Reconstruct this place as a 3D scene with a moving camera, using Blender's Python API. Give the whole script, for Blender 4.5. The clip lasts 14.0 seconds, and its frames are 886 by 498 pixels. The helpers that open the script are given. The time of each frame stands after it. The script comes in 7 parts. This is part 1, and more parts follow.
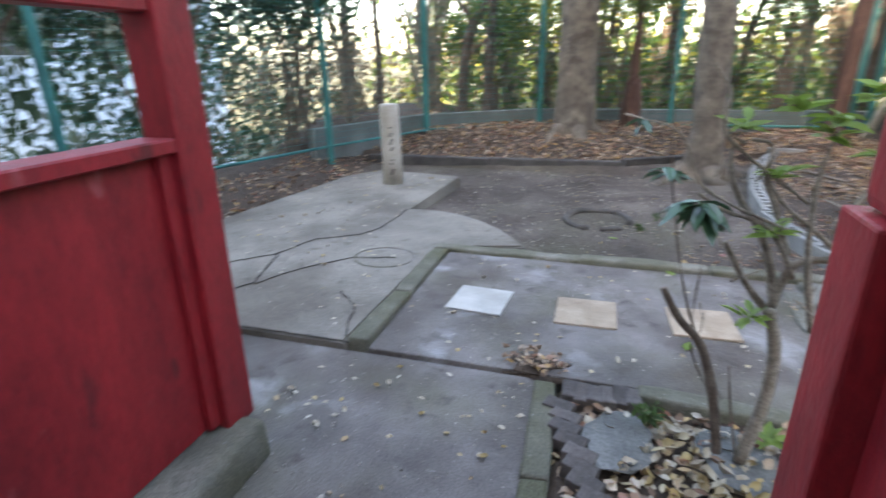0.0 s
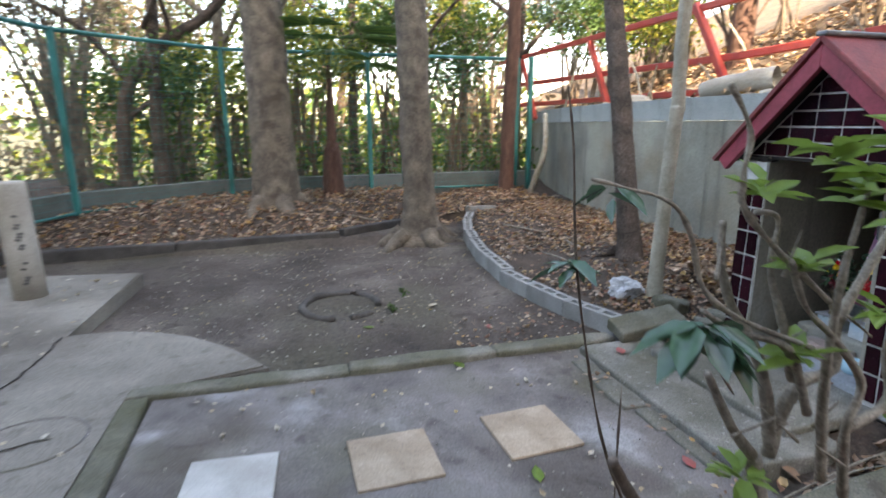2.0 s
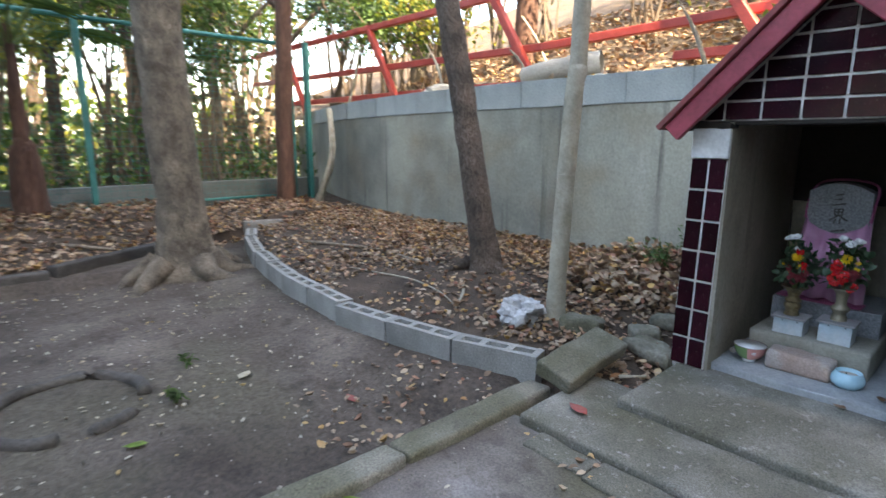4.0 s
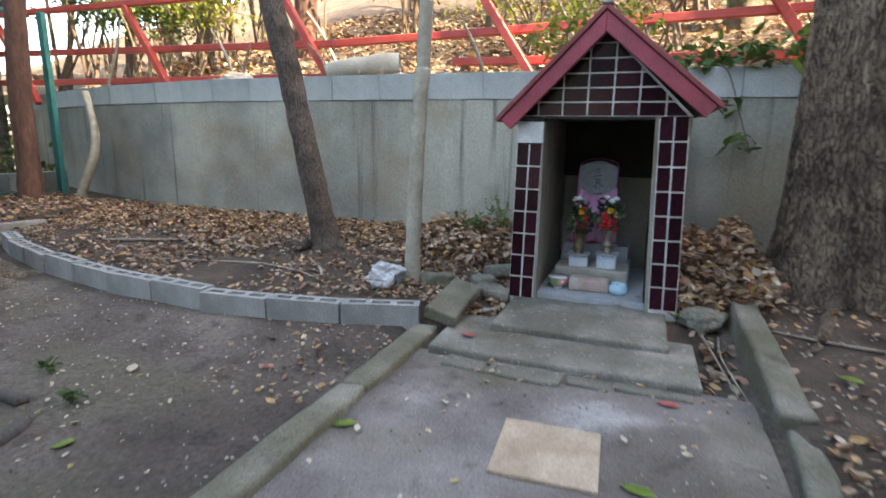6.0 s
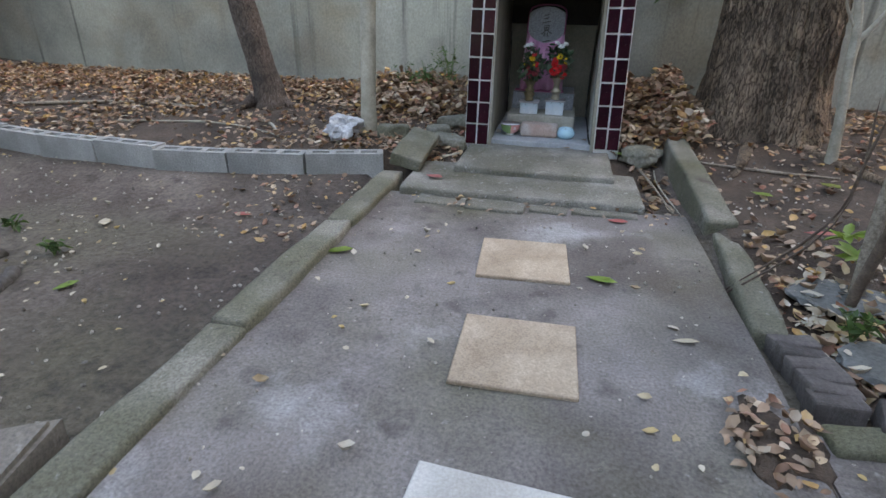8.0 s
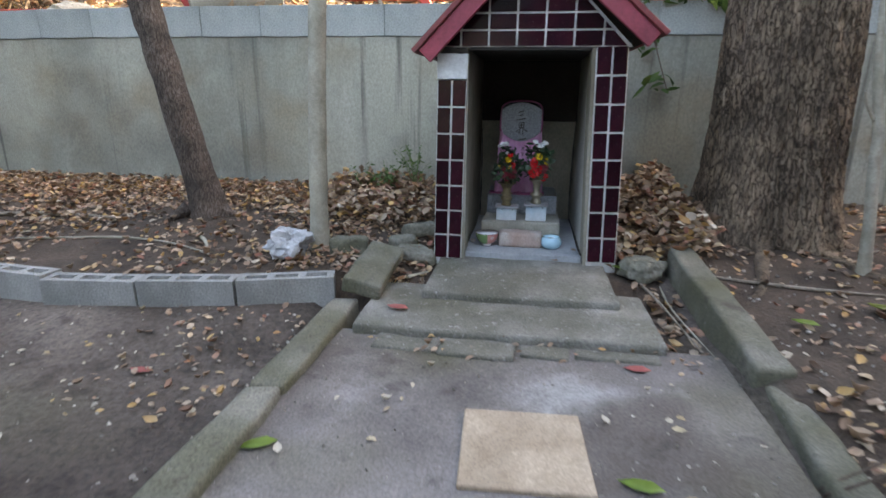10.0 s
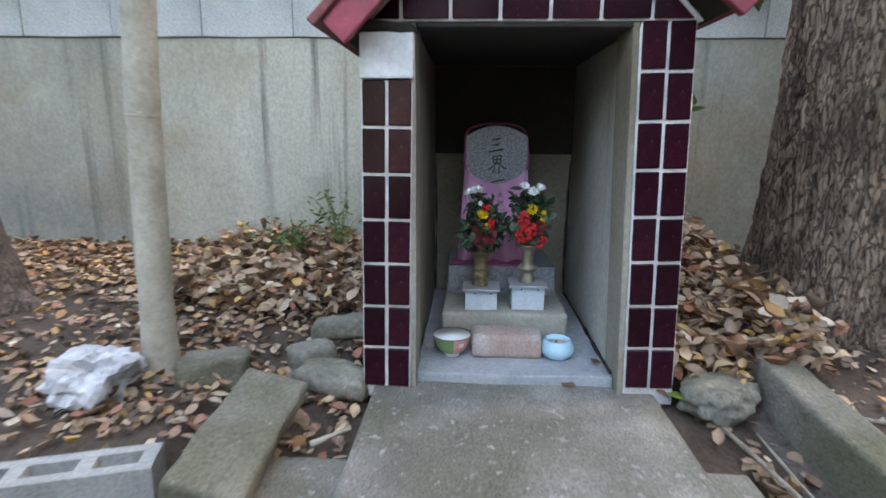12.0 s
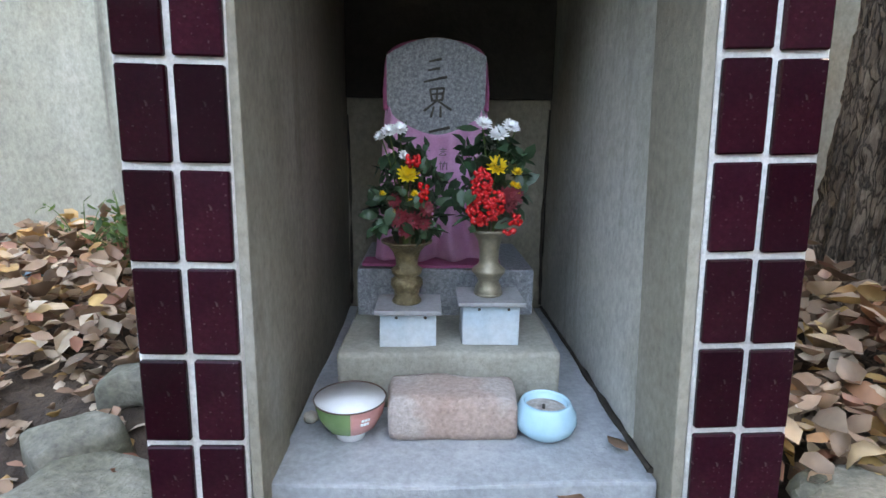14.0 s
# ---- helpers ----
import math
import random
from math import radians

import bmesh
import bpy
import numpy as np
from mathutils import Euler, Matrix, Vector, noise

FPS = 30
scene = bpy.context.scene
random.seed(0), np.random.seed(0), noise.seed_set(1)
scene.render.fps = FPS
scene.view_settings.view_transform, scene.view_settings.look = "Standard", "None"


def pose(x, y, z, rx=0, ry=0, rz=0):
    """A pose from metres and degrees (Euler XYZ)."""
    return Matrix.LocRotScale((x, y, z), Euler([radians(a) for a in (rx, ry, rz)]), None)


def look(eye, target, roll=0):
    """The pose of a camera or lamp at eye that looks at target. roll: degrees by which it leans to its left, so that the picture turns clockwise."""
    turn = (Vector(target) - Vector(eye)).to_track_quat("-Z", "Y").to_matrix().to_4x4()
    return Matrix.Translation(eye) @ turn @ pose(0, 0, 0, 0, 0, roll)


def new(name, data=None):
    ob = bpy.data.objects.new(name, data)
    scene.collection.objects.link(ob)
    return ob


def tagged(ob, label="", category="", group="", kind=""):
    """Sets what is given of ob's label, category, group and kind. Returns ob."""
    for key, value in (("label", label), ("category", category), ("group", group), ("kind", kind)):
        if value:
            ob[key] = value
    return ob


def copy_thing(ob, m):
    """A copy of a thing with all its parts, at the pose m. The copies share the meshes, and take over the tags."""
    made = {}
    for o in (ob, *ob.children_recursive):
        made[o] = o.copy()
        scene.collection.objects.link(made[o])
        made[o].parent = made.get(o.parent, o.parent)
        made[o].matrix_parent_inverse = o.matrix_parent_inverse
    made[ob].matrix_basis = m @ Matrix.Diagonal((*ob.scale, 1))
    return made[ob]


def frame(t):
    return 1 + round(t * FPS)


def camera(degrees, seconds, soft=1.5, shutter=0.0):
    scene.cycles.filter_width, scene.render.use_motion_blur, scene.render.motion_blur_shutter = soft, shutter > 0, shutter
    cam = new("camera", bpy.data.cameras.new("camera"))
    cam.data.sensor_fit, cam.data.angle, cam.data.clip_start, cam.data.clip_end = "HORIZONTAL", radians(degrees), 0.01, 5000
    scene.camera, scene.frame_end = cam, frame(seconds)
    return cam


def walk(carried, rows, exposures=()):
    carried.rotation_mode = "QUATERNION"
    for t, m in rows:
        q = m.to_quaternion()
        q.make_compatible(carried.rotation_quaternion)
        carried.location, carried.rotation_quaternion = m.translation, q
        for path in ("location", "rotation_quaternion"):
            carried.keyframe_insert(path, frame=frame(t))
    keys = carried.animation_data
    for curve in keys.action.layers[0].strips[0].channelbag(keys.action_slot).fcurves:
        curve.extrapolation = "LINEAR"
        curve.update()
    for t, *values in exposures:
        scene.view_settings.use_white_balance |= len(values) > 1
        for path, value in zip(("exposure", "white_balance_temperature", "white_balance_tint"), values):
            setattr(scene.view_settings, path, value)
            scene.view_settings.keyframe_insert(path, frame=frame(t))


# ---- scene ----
cam = camera(79.3, 14.0, soft=1.5, shutter=0.5)
PATH = [
    (0, (2.6, -1.834, 1.215), (0.804, -2.395, 0.537), -1.0),
    (0.5, (2.502, -1.932, 1.173), (0.605, -2.042, 0.55), -1.0),
    (1, (2.272, -2.039, 1.147), (0.365, -1.921, 0.556), -0.6),
    (1.5, (2.019, -2.099, 1.129), (0.117, -1.806, 0.588), -0.4),
    (2, (1.724, -2.172, 1.138), (-0.148, -1.634, 0.684), -0.2),
    (2.5, (1.406, -2.144, 1.054), (-0.397, -1.381, 0.648), -0.1),
    (2.7, (1.26, -2.142, 1.047), (-0.522, -1.32, 0.661), -0.1),
    (4.8, (0.193, -2.067, 0.854), (-0.976, -0.502, 0.426), 0.7),
    (5, (0.167, -2.133, 0.863), (-0.941, -0.523, 0.437), 0.7),
    (5.5, (0.167, -2.444, 0.904), (-0.698, -0.688, 0.492), 0.9),
    (6, (0.216, -2.772, 0.875), (-0.469, -0.938, 0.466), 1.0),
    (6.5, (0.214, -2.971, 0.79), (-0.369, -1.14, 0.235), 0.9),
    (7, (0.139, -3.014, 0.771), (-0.356, -1.244, -0.018), 1.0),
    (7.2, (0.122, -3.017, 0.764), (-0.342, -1.267, -0.086), 1.0),
    (9.3, (0.041, -2.763, 0.793), (-0.252, -0.926, 0.058), 0.7),
    (9.5, (0.036, -2.679, 0.788), (-0.258, -0.814, 0.127), 0.8),
    (10, (-0.014, -2.449, 0.785), (-0.304, -0.548, 0.233), 0.6),
    (10.5, (-0.158, -2.215, 0.77), (-0.432, -0.299, 0.264), 0.8),
    (11, (-0.191, -1.957, 0.767), (-0.382, -0.013, 0.335), 0.8),
    (11.5, (-0.153, -1.668, 0.744), (-0.283, 0.287, 0.34), 0.5),
    (12, (-0.144, -1.373, 0.721), (-0.24, 0.58, 0.301), 0.5),
    (12.5, (-0.139, -1.039, 0.679), (-0.172, 0.914, 0.249), 0.7),
    (13, (-0.106, -0.747, 0.611), (-0.068, 1.206, 0.183), 0.7),
    (13.5, (-0.086, -0.645, 0.54), (-0.028, 1.311, 0.127), 0.7),
    (14, (-0.067, -0.638, 0.535), (-0.009, 1.321, 0.137), 0.8),
]
EXPOSURES = [(0, 3.45, 7900, 13), (0.5, 3.55, 8000, 13.5), (1.0, 3.3, 8100, 14), (1.5, 3.2, 8200, 14), (2.5, 3.1, 8300, 12), (5, 3.25, 8200, 11.5), (7, 3.2, 8700, 13.5), (9.5, 3.25, 8700, 14), (11, 3.5, 8500, 13), (12.5, 4.0, 8900, 14), (14, 4.3, 9000, 14)]
walk(cam, [(t, look(eye, target, roll)) for t, eye, target, roll in PATH], EXPOSURES)

# ---- world, sun ----
SUN_EL, SUN_AZ = 42.0, 96.0        # elevation; compass bearing, y is north
w = bpy.data.worlds.new("sky")
scene.world = w
w.use_nodes = True
sky = w.node_tree.nodes.new("ShaderNodeTexSky")
sky.sky_type, sky.sun_disc = "NISHITA", False
sky.sun_elevation, sky.sun_rotation = radians(SUN_EL), radians(SUN_AZ)
sky.air_density, sky.dust_density = 1.0, 1.5
w.node_tree.links.new(sky.outputs[0], w.node_tree.nodes["Background"].inputs[0])
w.node_tree.nodes["Background"].inputs[1].default_value = 0.15
sun = new("sun", bpy.data.lights.new("sun", "SUN"))
sun.data.energy, sun.data.angle, sun.data.color = 4.5, radians(0.53), (1.0, 0.9, 0.74)
sdir = Vector((math.sin(radians(SUN_AZ)) * math.cos(radians(SUN_EL)), math.cos(radians(SUN_AZ)) * math.cos(radians(SUN_EL)), math.sin(radians(SUN_EL))))
sun.matrix_world = look(sdir * 30, (0, 0, 0))


# ---- materials ----
def mat(name, a, b, c=None, scale=6.0, rough=0.8, bump=0.25, fine=60.0, stretch=(1, 1, 1), metal=0.0, vary=0.0, spec=0.5, blend=(0.35, 0.65), grain=0.5, bump_dist=0.01, island=0.0, trans=0.0, moss=None, moss_at=0.6, extra=()):
    """A two-scale noise surface between colours a and b, with grain, an optional third stain colour c and random shade by object or island."""
    m = bpy.data.materials.new(name)
    m.use_nodes = True
    nt = m.node_tree
    n, l = nt.nodes, nt.links
    bs = n["Principled BSDF"]
    tc = n.new("ShaderNodeTexCoord")
    mp = n.new("ShaderNodeMapping")
    mp.inputs["Scale"].default_value = stretch
    l.new(tc.outputs["Object"], mp.inputs[0])
    big = n.new("ShaderNodeTexNoise")
    big.inputs["Scale"].default_value, big.inputs["Detail"].default_value, big.inputs["Roughness"].default_value = scale, 8, 0.62
    l.new(mp.outputs[0], big.inputs[0])
    fin = n.new("ShaderNodeTexNoise")
    fin.inputs["Scale"].default_value, fin.inputs["Detail"].default_value, fin.inputs["Roughness"].default_value = fine, 4, 0.7
    l.new(mp.outputs[0], fin.inputs[0])
    ramp = n.new("ShaderNodeValToRGB")
    ramp.color_ramp.elements[0].position, ramp.color_ramp.elements[1].position = blend
    ramp.color_ramp.elements[0].color, ramp.color_ramp.elements[1].color = (*a, 1), (*b, 1)
    l.new(big.outputs["Fac"], ramp.inputs[0])
    col = ramp.outputs[0]
    def stain(colour, sc, lo, hi, amount, seed, st=None):
        nonlocal col
        mv = mp
        if st:
            mv = n.new("ShaderNodeMapping")
            mv.inputs["Scale"].default_value = st
            l.new(tc.outputs["Object"], mv.inputs[0])
        s = n.new("ShaderNodeTexNoise")
        s.noise_dimensions = "4D"
        s.inputs["W"].default_value = seed
        s.inputs["Scale"].default_value, s.inputs["Detail"].default_value = sc, 6
        l.new(mv.outputs[0], s.inputs["Vector"])
        r = n.new("ShaderNodeMapRange")
        r.inputs[1].default_value, r.inputs[2].default_value, r.inputs[4].default_value = lo, hi, amount
        l.new(s.outputs["Fac"], r.inputs[0])
        x = n.new("ShaderNodeMixRGB")
        l.new(r.outputs[0], x.inputs[0])
        l.new(col, x.inputs[1])
        x.inputs[2].default_value = (*colour, 1)
        col = x.outputs[0]
    if c:
        stain(c, scale * 0.45, 0.5, 0.72, 0.85, 3.7)
    if moss:
        stain(moss, scale * 0.8, moss_at - 0.12, moss_at + 0.1, 0.8, 9.1)
    for k, (colour, sc, lo, hi, amount, st) in enumerate(extra):
        stain(colour, sc, lo, hi, amount, 20.3 + 3.1 * k, st)
    g = n.new("ShaderNodeMixRGB")
    g.blend_type = "MULTIPLY"
    g.inputs[0].default_value = grain
    gr = n.new("ShaderNodeValToRGB")
    gr.color_ramp.elements[0].position, gr.color_ramp.elements[1].position = 0.3, 0.7
    gr.color_ramp.elements[0].color, gr.color_ramp.elements[1].color = (0.35, 0.35, 0.35, 1), (1.3, 1.3, 1.3, 1)
    l.new(fin.outputs["Fac"], gr.inputs[0])
    l.new(col, g.inputs[1])
    l.new(gr.outputs[0], g.inputs[2])
    col = g.outputs[0]
    if vary or island:
        src = n.new("ShaderNodeNewGeometry").outputs["Random Per Island"] if island else n.new("ShaderNodeObjectInfo").outputs["Random"]
        k = island or vary
        mr = n.new("ShaderNodeMapRange")
        mr.inputs[3].default_value, mr.inputs[4].default_value = 1 - k, 1 + k
        l.new(src, mr.inputs[0])
        hs = n.new("ShaderNodeHueSaturation")
        l.new(mr.outputs[0], hs.inputs["Value"])
        l.new(col, hs.inputs["Color"])
        col = hs.outputs[0]
    l.new(col, bs.inputs["Base Color"])
    bs.inputs["Roughness"].default_value, bs.inputs["Metallic"].default_value = rough, metal
    bs.inputs["Specular IOR Level"].default_value = spec
    if bump:
        ad = n.new("ShaderNodeMath")
        ad.operation = "ADD"
        l.new(big.outputs["Fac"], ad.inputs[0])
        l.new(fin.outputs["Fac"], ad.inputs[1])
        bp = n.new("ShaderNodeBump")
        bp.inputs["Strength"].default_value, bp.inputs["Distance"].default_value = bump, bump_dist
        l.new(ad.outputs[0], bp.inputs["Height"])
        l.new(bp.outputs[0], bs.inputs["Normal"])
    if trans:
        tr = n.new("ShaderNodeBsdfTranslucent")
        l.new(col, tr.inputs[0])
        mx = n.new("ShaderNodeMixShader")
        mx.inputs[0].default_value = trans
        l.new(bs.outputs[0], mx.inputs[1])
        l.new(tr.outputs[0], mx.inputs[2])
        l.new(mx.outputs[0], n["Material Output"].inputs[0])
    return m


def bark_mat(name, dark, plate, light, scale, stretch, dist):
    """Bark broken into upright plates by dark furrows."""
    m = bpy.data.materials.new(name)
    m.use_nodes = True
    n, l = m.node_tree.nodes, m.node_tree.links
    bs = n["Principled BSDF"]
    tc, mp = n.new("ShaderNodeTexCoord"), n.new("ShaderNodeMapping")
    mp.inputs["Scale"].default_value = stretch
    l.new(tc.outputs["Object"], mp.inputs[0])
    nz = n.new("ShaderNodeTexNoise")
    nz.inputs["Scale"].default_value, nz.inputs["Detail"].default_value = scale * 0.7, 6
    l.new(mp.outputs[0], nz.inputs[0])
    ad = n.new("ShaderNodeMixRGB")
    ad.blend_type = "ADD"
    ad.inputs[0].default_value = 3.2 / scale
    l.new(mp.outputs[0], ad.inputs[1])
    l.new(nz.outputs["Color"], ad.inputs[2])
    vo = n.new("ShaderNodeTexVoronoi")
    vo.feature = "DISTANCE_TO_EDGE"
    vo.inputs["Scale"].default_value = scale
    l.new(ad.outputs[0], vo.inputs[0])
    r1 = n.new("ShaderNodeValToRGB")
    r1.color_ramp.elements[0].position, r1.color_ramp.elements[1].position = 0.0, 0.14
    r1.color_ramp.elements[0].color, r1.color_ramp.elements[1].color = (*dark, 1), (*plate, 1)
    l.new(vo.outputs["Distance"], r1.inputs[0])
    fn = n.new("ShaderNodeTexNoise")
    fn.inputs["Scale"].default_value, fn.inputs["Detail"].default_value, fn.inputs["Roughness"].default_value = scale * 2.2, 8, 0.75
    l.new(mp.outputs[0], fn.inputs[0])
    mr = n.new("ShaderNodeMapRange")
    mr.inputs[1].default_value, mr.inputs[2].default_value = 0.42, 0.7
    l.new(fn.outputs["Fac"], mr.inputs[0])
    mu = n.new("ShaderNodeMath")
    mu.operation = "MULTIPLY"
    l.new(mr.outputs[0], mu.inputs[0])
    r2 = n.new("ShaderNodeMapRange")
    r2.inputs[2].default_value = 0.12
    l.new(vo.outputs["Distance"], r2.inputs[0])
    l.new(r2.outputs[0], mu.inputs[1])
    mx = n.new("ShaderNodeMixRGB")
    l.new(mu.outputs[0], mx.inputs[0])
    l.new(r1.outputs[0], mx.inputs[1])
    mx.inputs[2].default_value = (*light, 1)
    bn = n.new("ShaderNodeTexNoise")
    bn.inputs["Scale"].default_value, bn.inputs["Detail"].default_value = 7.0, 5
    l.new(tc.outputs["Object"], bn.inputs[0])
    br = n.new("ShaderNodeMapRange")
    br.inputs[1].default_value, br.inputs[2].default_value = 0.36, 0.66
    br.inputs[3].default_value, br.inputs[4].default_value = 0.62, 1.45
    l.new(bn.outputs["Fac"], br.inputs[0])
    bx = n.new("ShaderNodeVectorMath")
    bx.operation = "SCALE"
    l.new(mx.outputs[0], bx.inputs[0])
    l.new(br.outputs[0], bx.inputs["Scale"])
    l.new(bx.outputs[0], bs.inputs["Base Color"])
    bs.inputs["Roughness"].default_value = 0.95
    hs = n.new("ShaderNodeMath")
    hs.operation = "MULTIPLY_ADD"
    l.new(fn.outputs["Fac"], hs.inputs[0])
    hs.inputs[1].default_value = 0.5
    l.new(r2.outputs[0], hs.inputs[2])
    bp = n.new("ShaderNodeBump")
    bp.inputs["Strength"].default_value, bp.inputs["Distance"].default_value = 0.9, dist
    l.new(hs.outputs[0], bp.inputs["Height"])
    l.new(bp.outputs[0], bs.inputs["Normal"])
    return m


def leaf_mat(name, cols, rough=0.6, trans=0.25, spec=0.4):
    """Leaves whose colour is picked from a ramp island by island."""
    m = bpy.data.materials.new(name)
    m.use_nodes = True
    nt = m.node_tree
    n, l = nt.nodes, nt.links
    bs = n["Principled BSDF"]
    geo = n.new("ShaderNodeNewGeometry")
    ramp = n.new("ShaderNodeValToRGB")
    ramp.color_ramp.interpolation = "LINEAR"
    els = ramp.color_ramp.elements
    els[0].position, els[1].position = 0, 1
    els[0].color, els[1].color = (*cols[0], 1), (*cols[-1], 1)
    for i, cc in enumerate(cols[1:-1], 1):
        els.new(i / (len(cols) - 1)).color = (*cc, 1)
    l.new(geo.outputs["Random Per Island"], ramp.inputs[0])
    tc = n.new("ShaderNodeTexCoord")
    nz = n.new("ShaderNodeTexNoise")
    nz.inputs["Scale"].default_value = 35
    l.new(tc.outputs["Object"], nz.inputs[0])
    mr = n.new("ShaderNodeMapRange")
    mr.inputs[3].default_value, mr.inputs[4].default_value = 0.6, 1.35
    l.new(nz.outputs["Fac"], mr.inputs[0])
    hs = n.new("ShaderNodeHueSaturation")
    l.new(mr.outputs[0], hs.inputs["Value"])
    l.new(ramp.outputs[0], hs.inputs["Color"])
    l.new(hs.outputs[0], bs.inputs["Base Color"])
    bs.inputs["Roughness"].default_value, bs.inputs["Specular IOR Level"].default_value = rough, spec
    if trans:
        tr = n.new("ShaderNodeBsdfTranslucent")
        l.new(hs.outputs[0], tr.inputs[0])
        mx = n.new("ShaderNodeMixShader")
        mx.inputs[0].default_value = trans
        l.new(bs.outputs[0], mx.inputs[1])
        l.new(tr.outputs[0], mx.inputs[2])
        l.new(mx.outputs[0], n["Material Output"].inputs[0])
    return m


M_DIRT = mat("packed_earth", (0.07, 0.053, 0.042), (0.165, 0.133, 0.11), c=(0.038, 0.028, 0.022), scale=1.7, fine=48, rough=0.95, bump=0.8, bump_dist=0.03, grain=0.8, moss=(0.115, 0.103, 0.068), moss_at=0.62, extra=[((0.24, 0.2, 0.17), 1.3, 0.55, 0.7, 0.6, None), ((0.042, 0.031, 0.025), 9, 0.56, 0.68, 0.6, None)])
M_SOIL = mat("dark_soil", (0.045, 0.03, 0.021), (0.10, 0.07, 0.05), scale=4, fine=60, rough=0.95, bump=0.7, bump_dist=0.02, grain=0.7)
M_HILL = mat("hill_soil", (0.06, 0.04, 0.028), (0.14, 0.098, 0.065), scale=3, fine=40, rough=0.95, bump=0.7, bump_dist=0.03, grain=0.6)
M_SLAB = mat("old_concrete", (0.125, 0.11, 0.1), (0.27, 0.245, 0.228), c=(0.075, 0.066, 0.056), scale=2.3, fine=120, rough=0.9, bump=0.5, grain=0.7, moss=(0.105, 0.1, 0.052), moss_at=0.6, extra=[((0.45, 0.45, 0.445), 3.4, 0.58, 0.7, 0.6, None), ((0.085, 0.066, 0.052), 1.7, 0.5, 0.62, 0.65, None), ((0.06, 0.05, 0.042), 11, 0.58, 0.7, 0.6, None), ((0.33, 0.32, 0.3), 30, 0.66, 0.72, 0.5, None)])
M_APRON = mat("apron_concrete", (0.17, 0.152, 0.126), (0.29, 0.262, 0.22), c=(0.11, 0.093, 0.075), scale=1.6, fine=95, rough=0.92, bump=0.45, grain=0.6, extra=[((0.1, 0.08, 0.06), 1.4, 0.5, 0.64, 0.55, None), ((0.08, 0.066, 0.05), 12, 0.6, 0.72, 0.6, None), ((0.34, 0.32, 0.28), 26, 0.65, 0.72, 0.5, None)])
M_MOSSY = mat("mossy_concrete", (0.145, 0.138, 0.108), (0.265, 0.25, 0.205), c=(0.1, 0.1, 0.058), scale=5, fine=130, rough=0.92, bump=0.7, grain=0.8, moss=(0.11, 0.108, 0.058), moss_at=0.56, extra=[((0.07, 0.058, 0.046), 12, 0.6, 0.7, 0.6, None), ((0.36, 0.35, 0.32), 45, 0.64, 0.71, 0.5, None)])
M_STEP = mat("washed_concrete", (0.165, 0.16, 0.138), (0.35, 0.34, 0.3), c=(0.125, 0.122, 0.088), scale=5, fine=170, rough=0.9, bump=0.7, grain=0.9, moss=(0.125, 0.12, 0.075), moss_at=0.6, vary=0.05, extra=[((0.45, 0.44, 0.42), 55, 0.6, 0.69, 0.65, None)])
M_WALL = mat("stained_render", (0.33, 0.325, 0.265), (0.455, 0.445, 0.365), c=(0.27, 0.275, 0.235), scale=1.1, fine=70, rough=0.9, bump=0.35, grain=0.4, stretch=(1, 1, 0.7), extra=[((0.07, 0.07, 0.062), 1.0, 0.6, 0.7, 0.8, (13, 13, 0.4)), ((0.54, 0.535, 0.47), 1.0, 0.6, 0.75, 0.4, (3, 3, 0.9)), ((0.3, 0.235, 0.15), 1.6, 0.52, 0.66, 0.6, (1, 1, 1)), ((0.12, 0.124, 0.112), 0.8, 0.48, 0.64, 0.75, (1, 1, 1)), ((0.14, 0.14, 0.125), 1.0, 0.58, 0.72, 0.5, (5, 5, 0.35))])
M_BLOCK = mat("block_concrete", (0.25, 0.252, 0.24), (0.38, 0.382, 0.365), c=(0.15, 0.155, 0.145), scale=4, fine=120, rough=0.92, bump=0.5, grain=0.6, vary=0.07, extra=[((0.1, 0.085, 0.07), 7, 0.6, 0.72, 0.6, None)])
M_CAP = mat("cap_concrete", (0.31, 0.345, 0.33), (0.43, 0.455, 0.43), c=(0.22, 0.24, 0.22), scale=3, fine=90, rough=0.9, bump=0.35, grain=0.45, vary=0.08, extra=[((0.16, 0.16, 0.14), 5, 0.6, 0.72, 0.6, None)])
M_RING = mat("sunken_ring", (0.055, 0.049, 0.044), (0.12, 0.108, 0.095), c=(0.04, 0.035, 0.03), scale=9, fine=80, rough=0.92, bump=0.6, grain=0.6)
M_KERB = mat("dark_kerb", (0.038, 0.034, 0.032), (0.09, 0.082, 0.075), c=(0.028, 0.025, 0.022), scale=5, fine=80, rough=0.9, bump=0.5)
M_PAVER = mat("beige_paver", (0.335, 0.25, 0.172), (0.47, 0.37, 0.27), c=(0.25, 0.18, 0.12), scale=8, fine=170, rough=0.75, bump=0.25, grain=0.6, vary=0.07, extra=[((0.2, 0.13, 0.08), 6, 0.62, 0.72, 0.5, None)])
M_PAVERW = mat("pale_paver", (0.36, 0.35, 0.32), (0.5, 0.49, 0.455), c=(0.27, 0.245, 0.21), scale=6, fine=150, rough=0.65, bump=0.15, grain=0.35)
M_RED = mat("red_paint", (0.2, 0.009, 0.014), (0.34, 0.018, 0.023), c=(0.1, 0.008, 0.011), scale=4, fine=55, rough=0.5, bump=0.3, grain=0.45, stretch=(1, 1, 0.4), extra=[((0.05, 0.012, 0.012), 9, 0.63, 0.7, 0.7, None), ((0.4, 0.12, 0.12), 16, 0.66, 0.72, 0.5, None)])
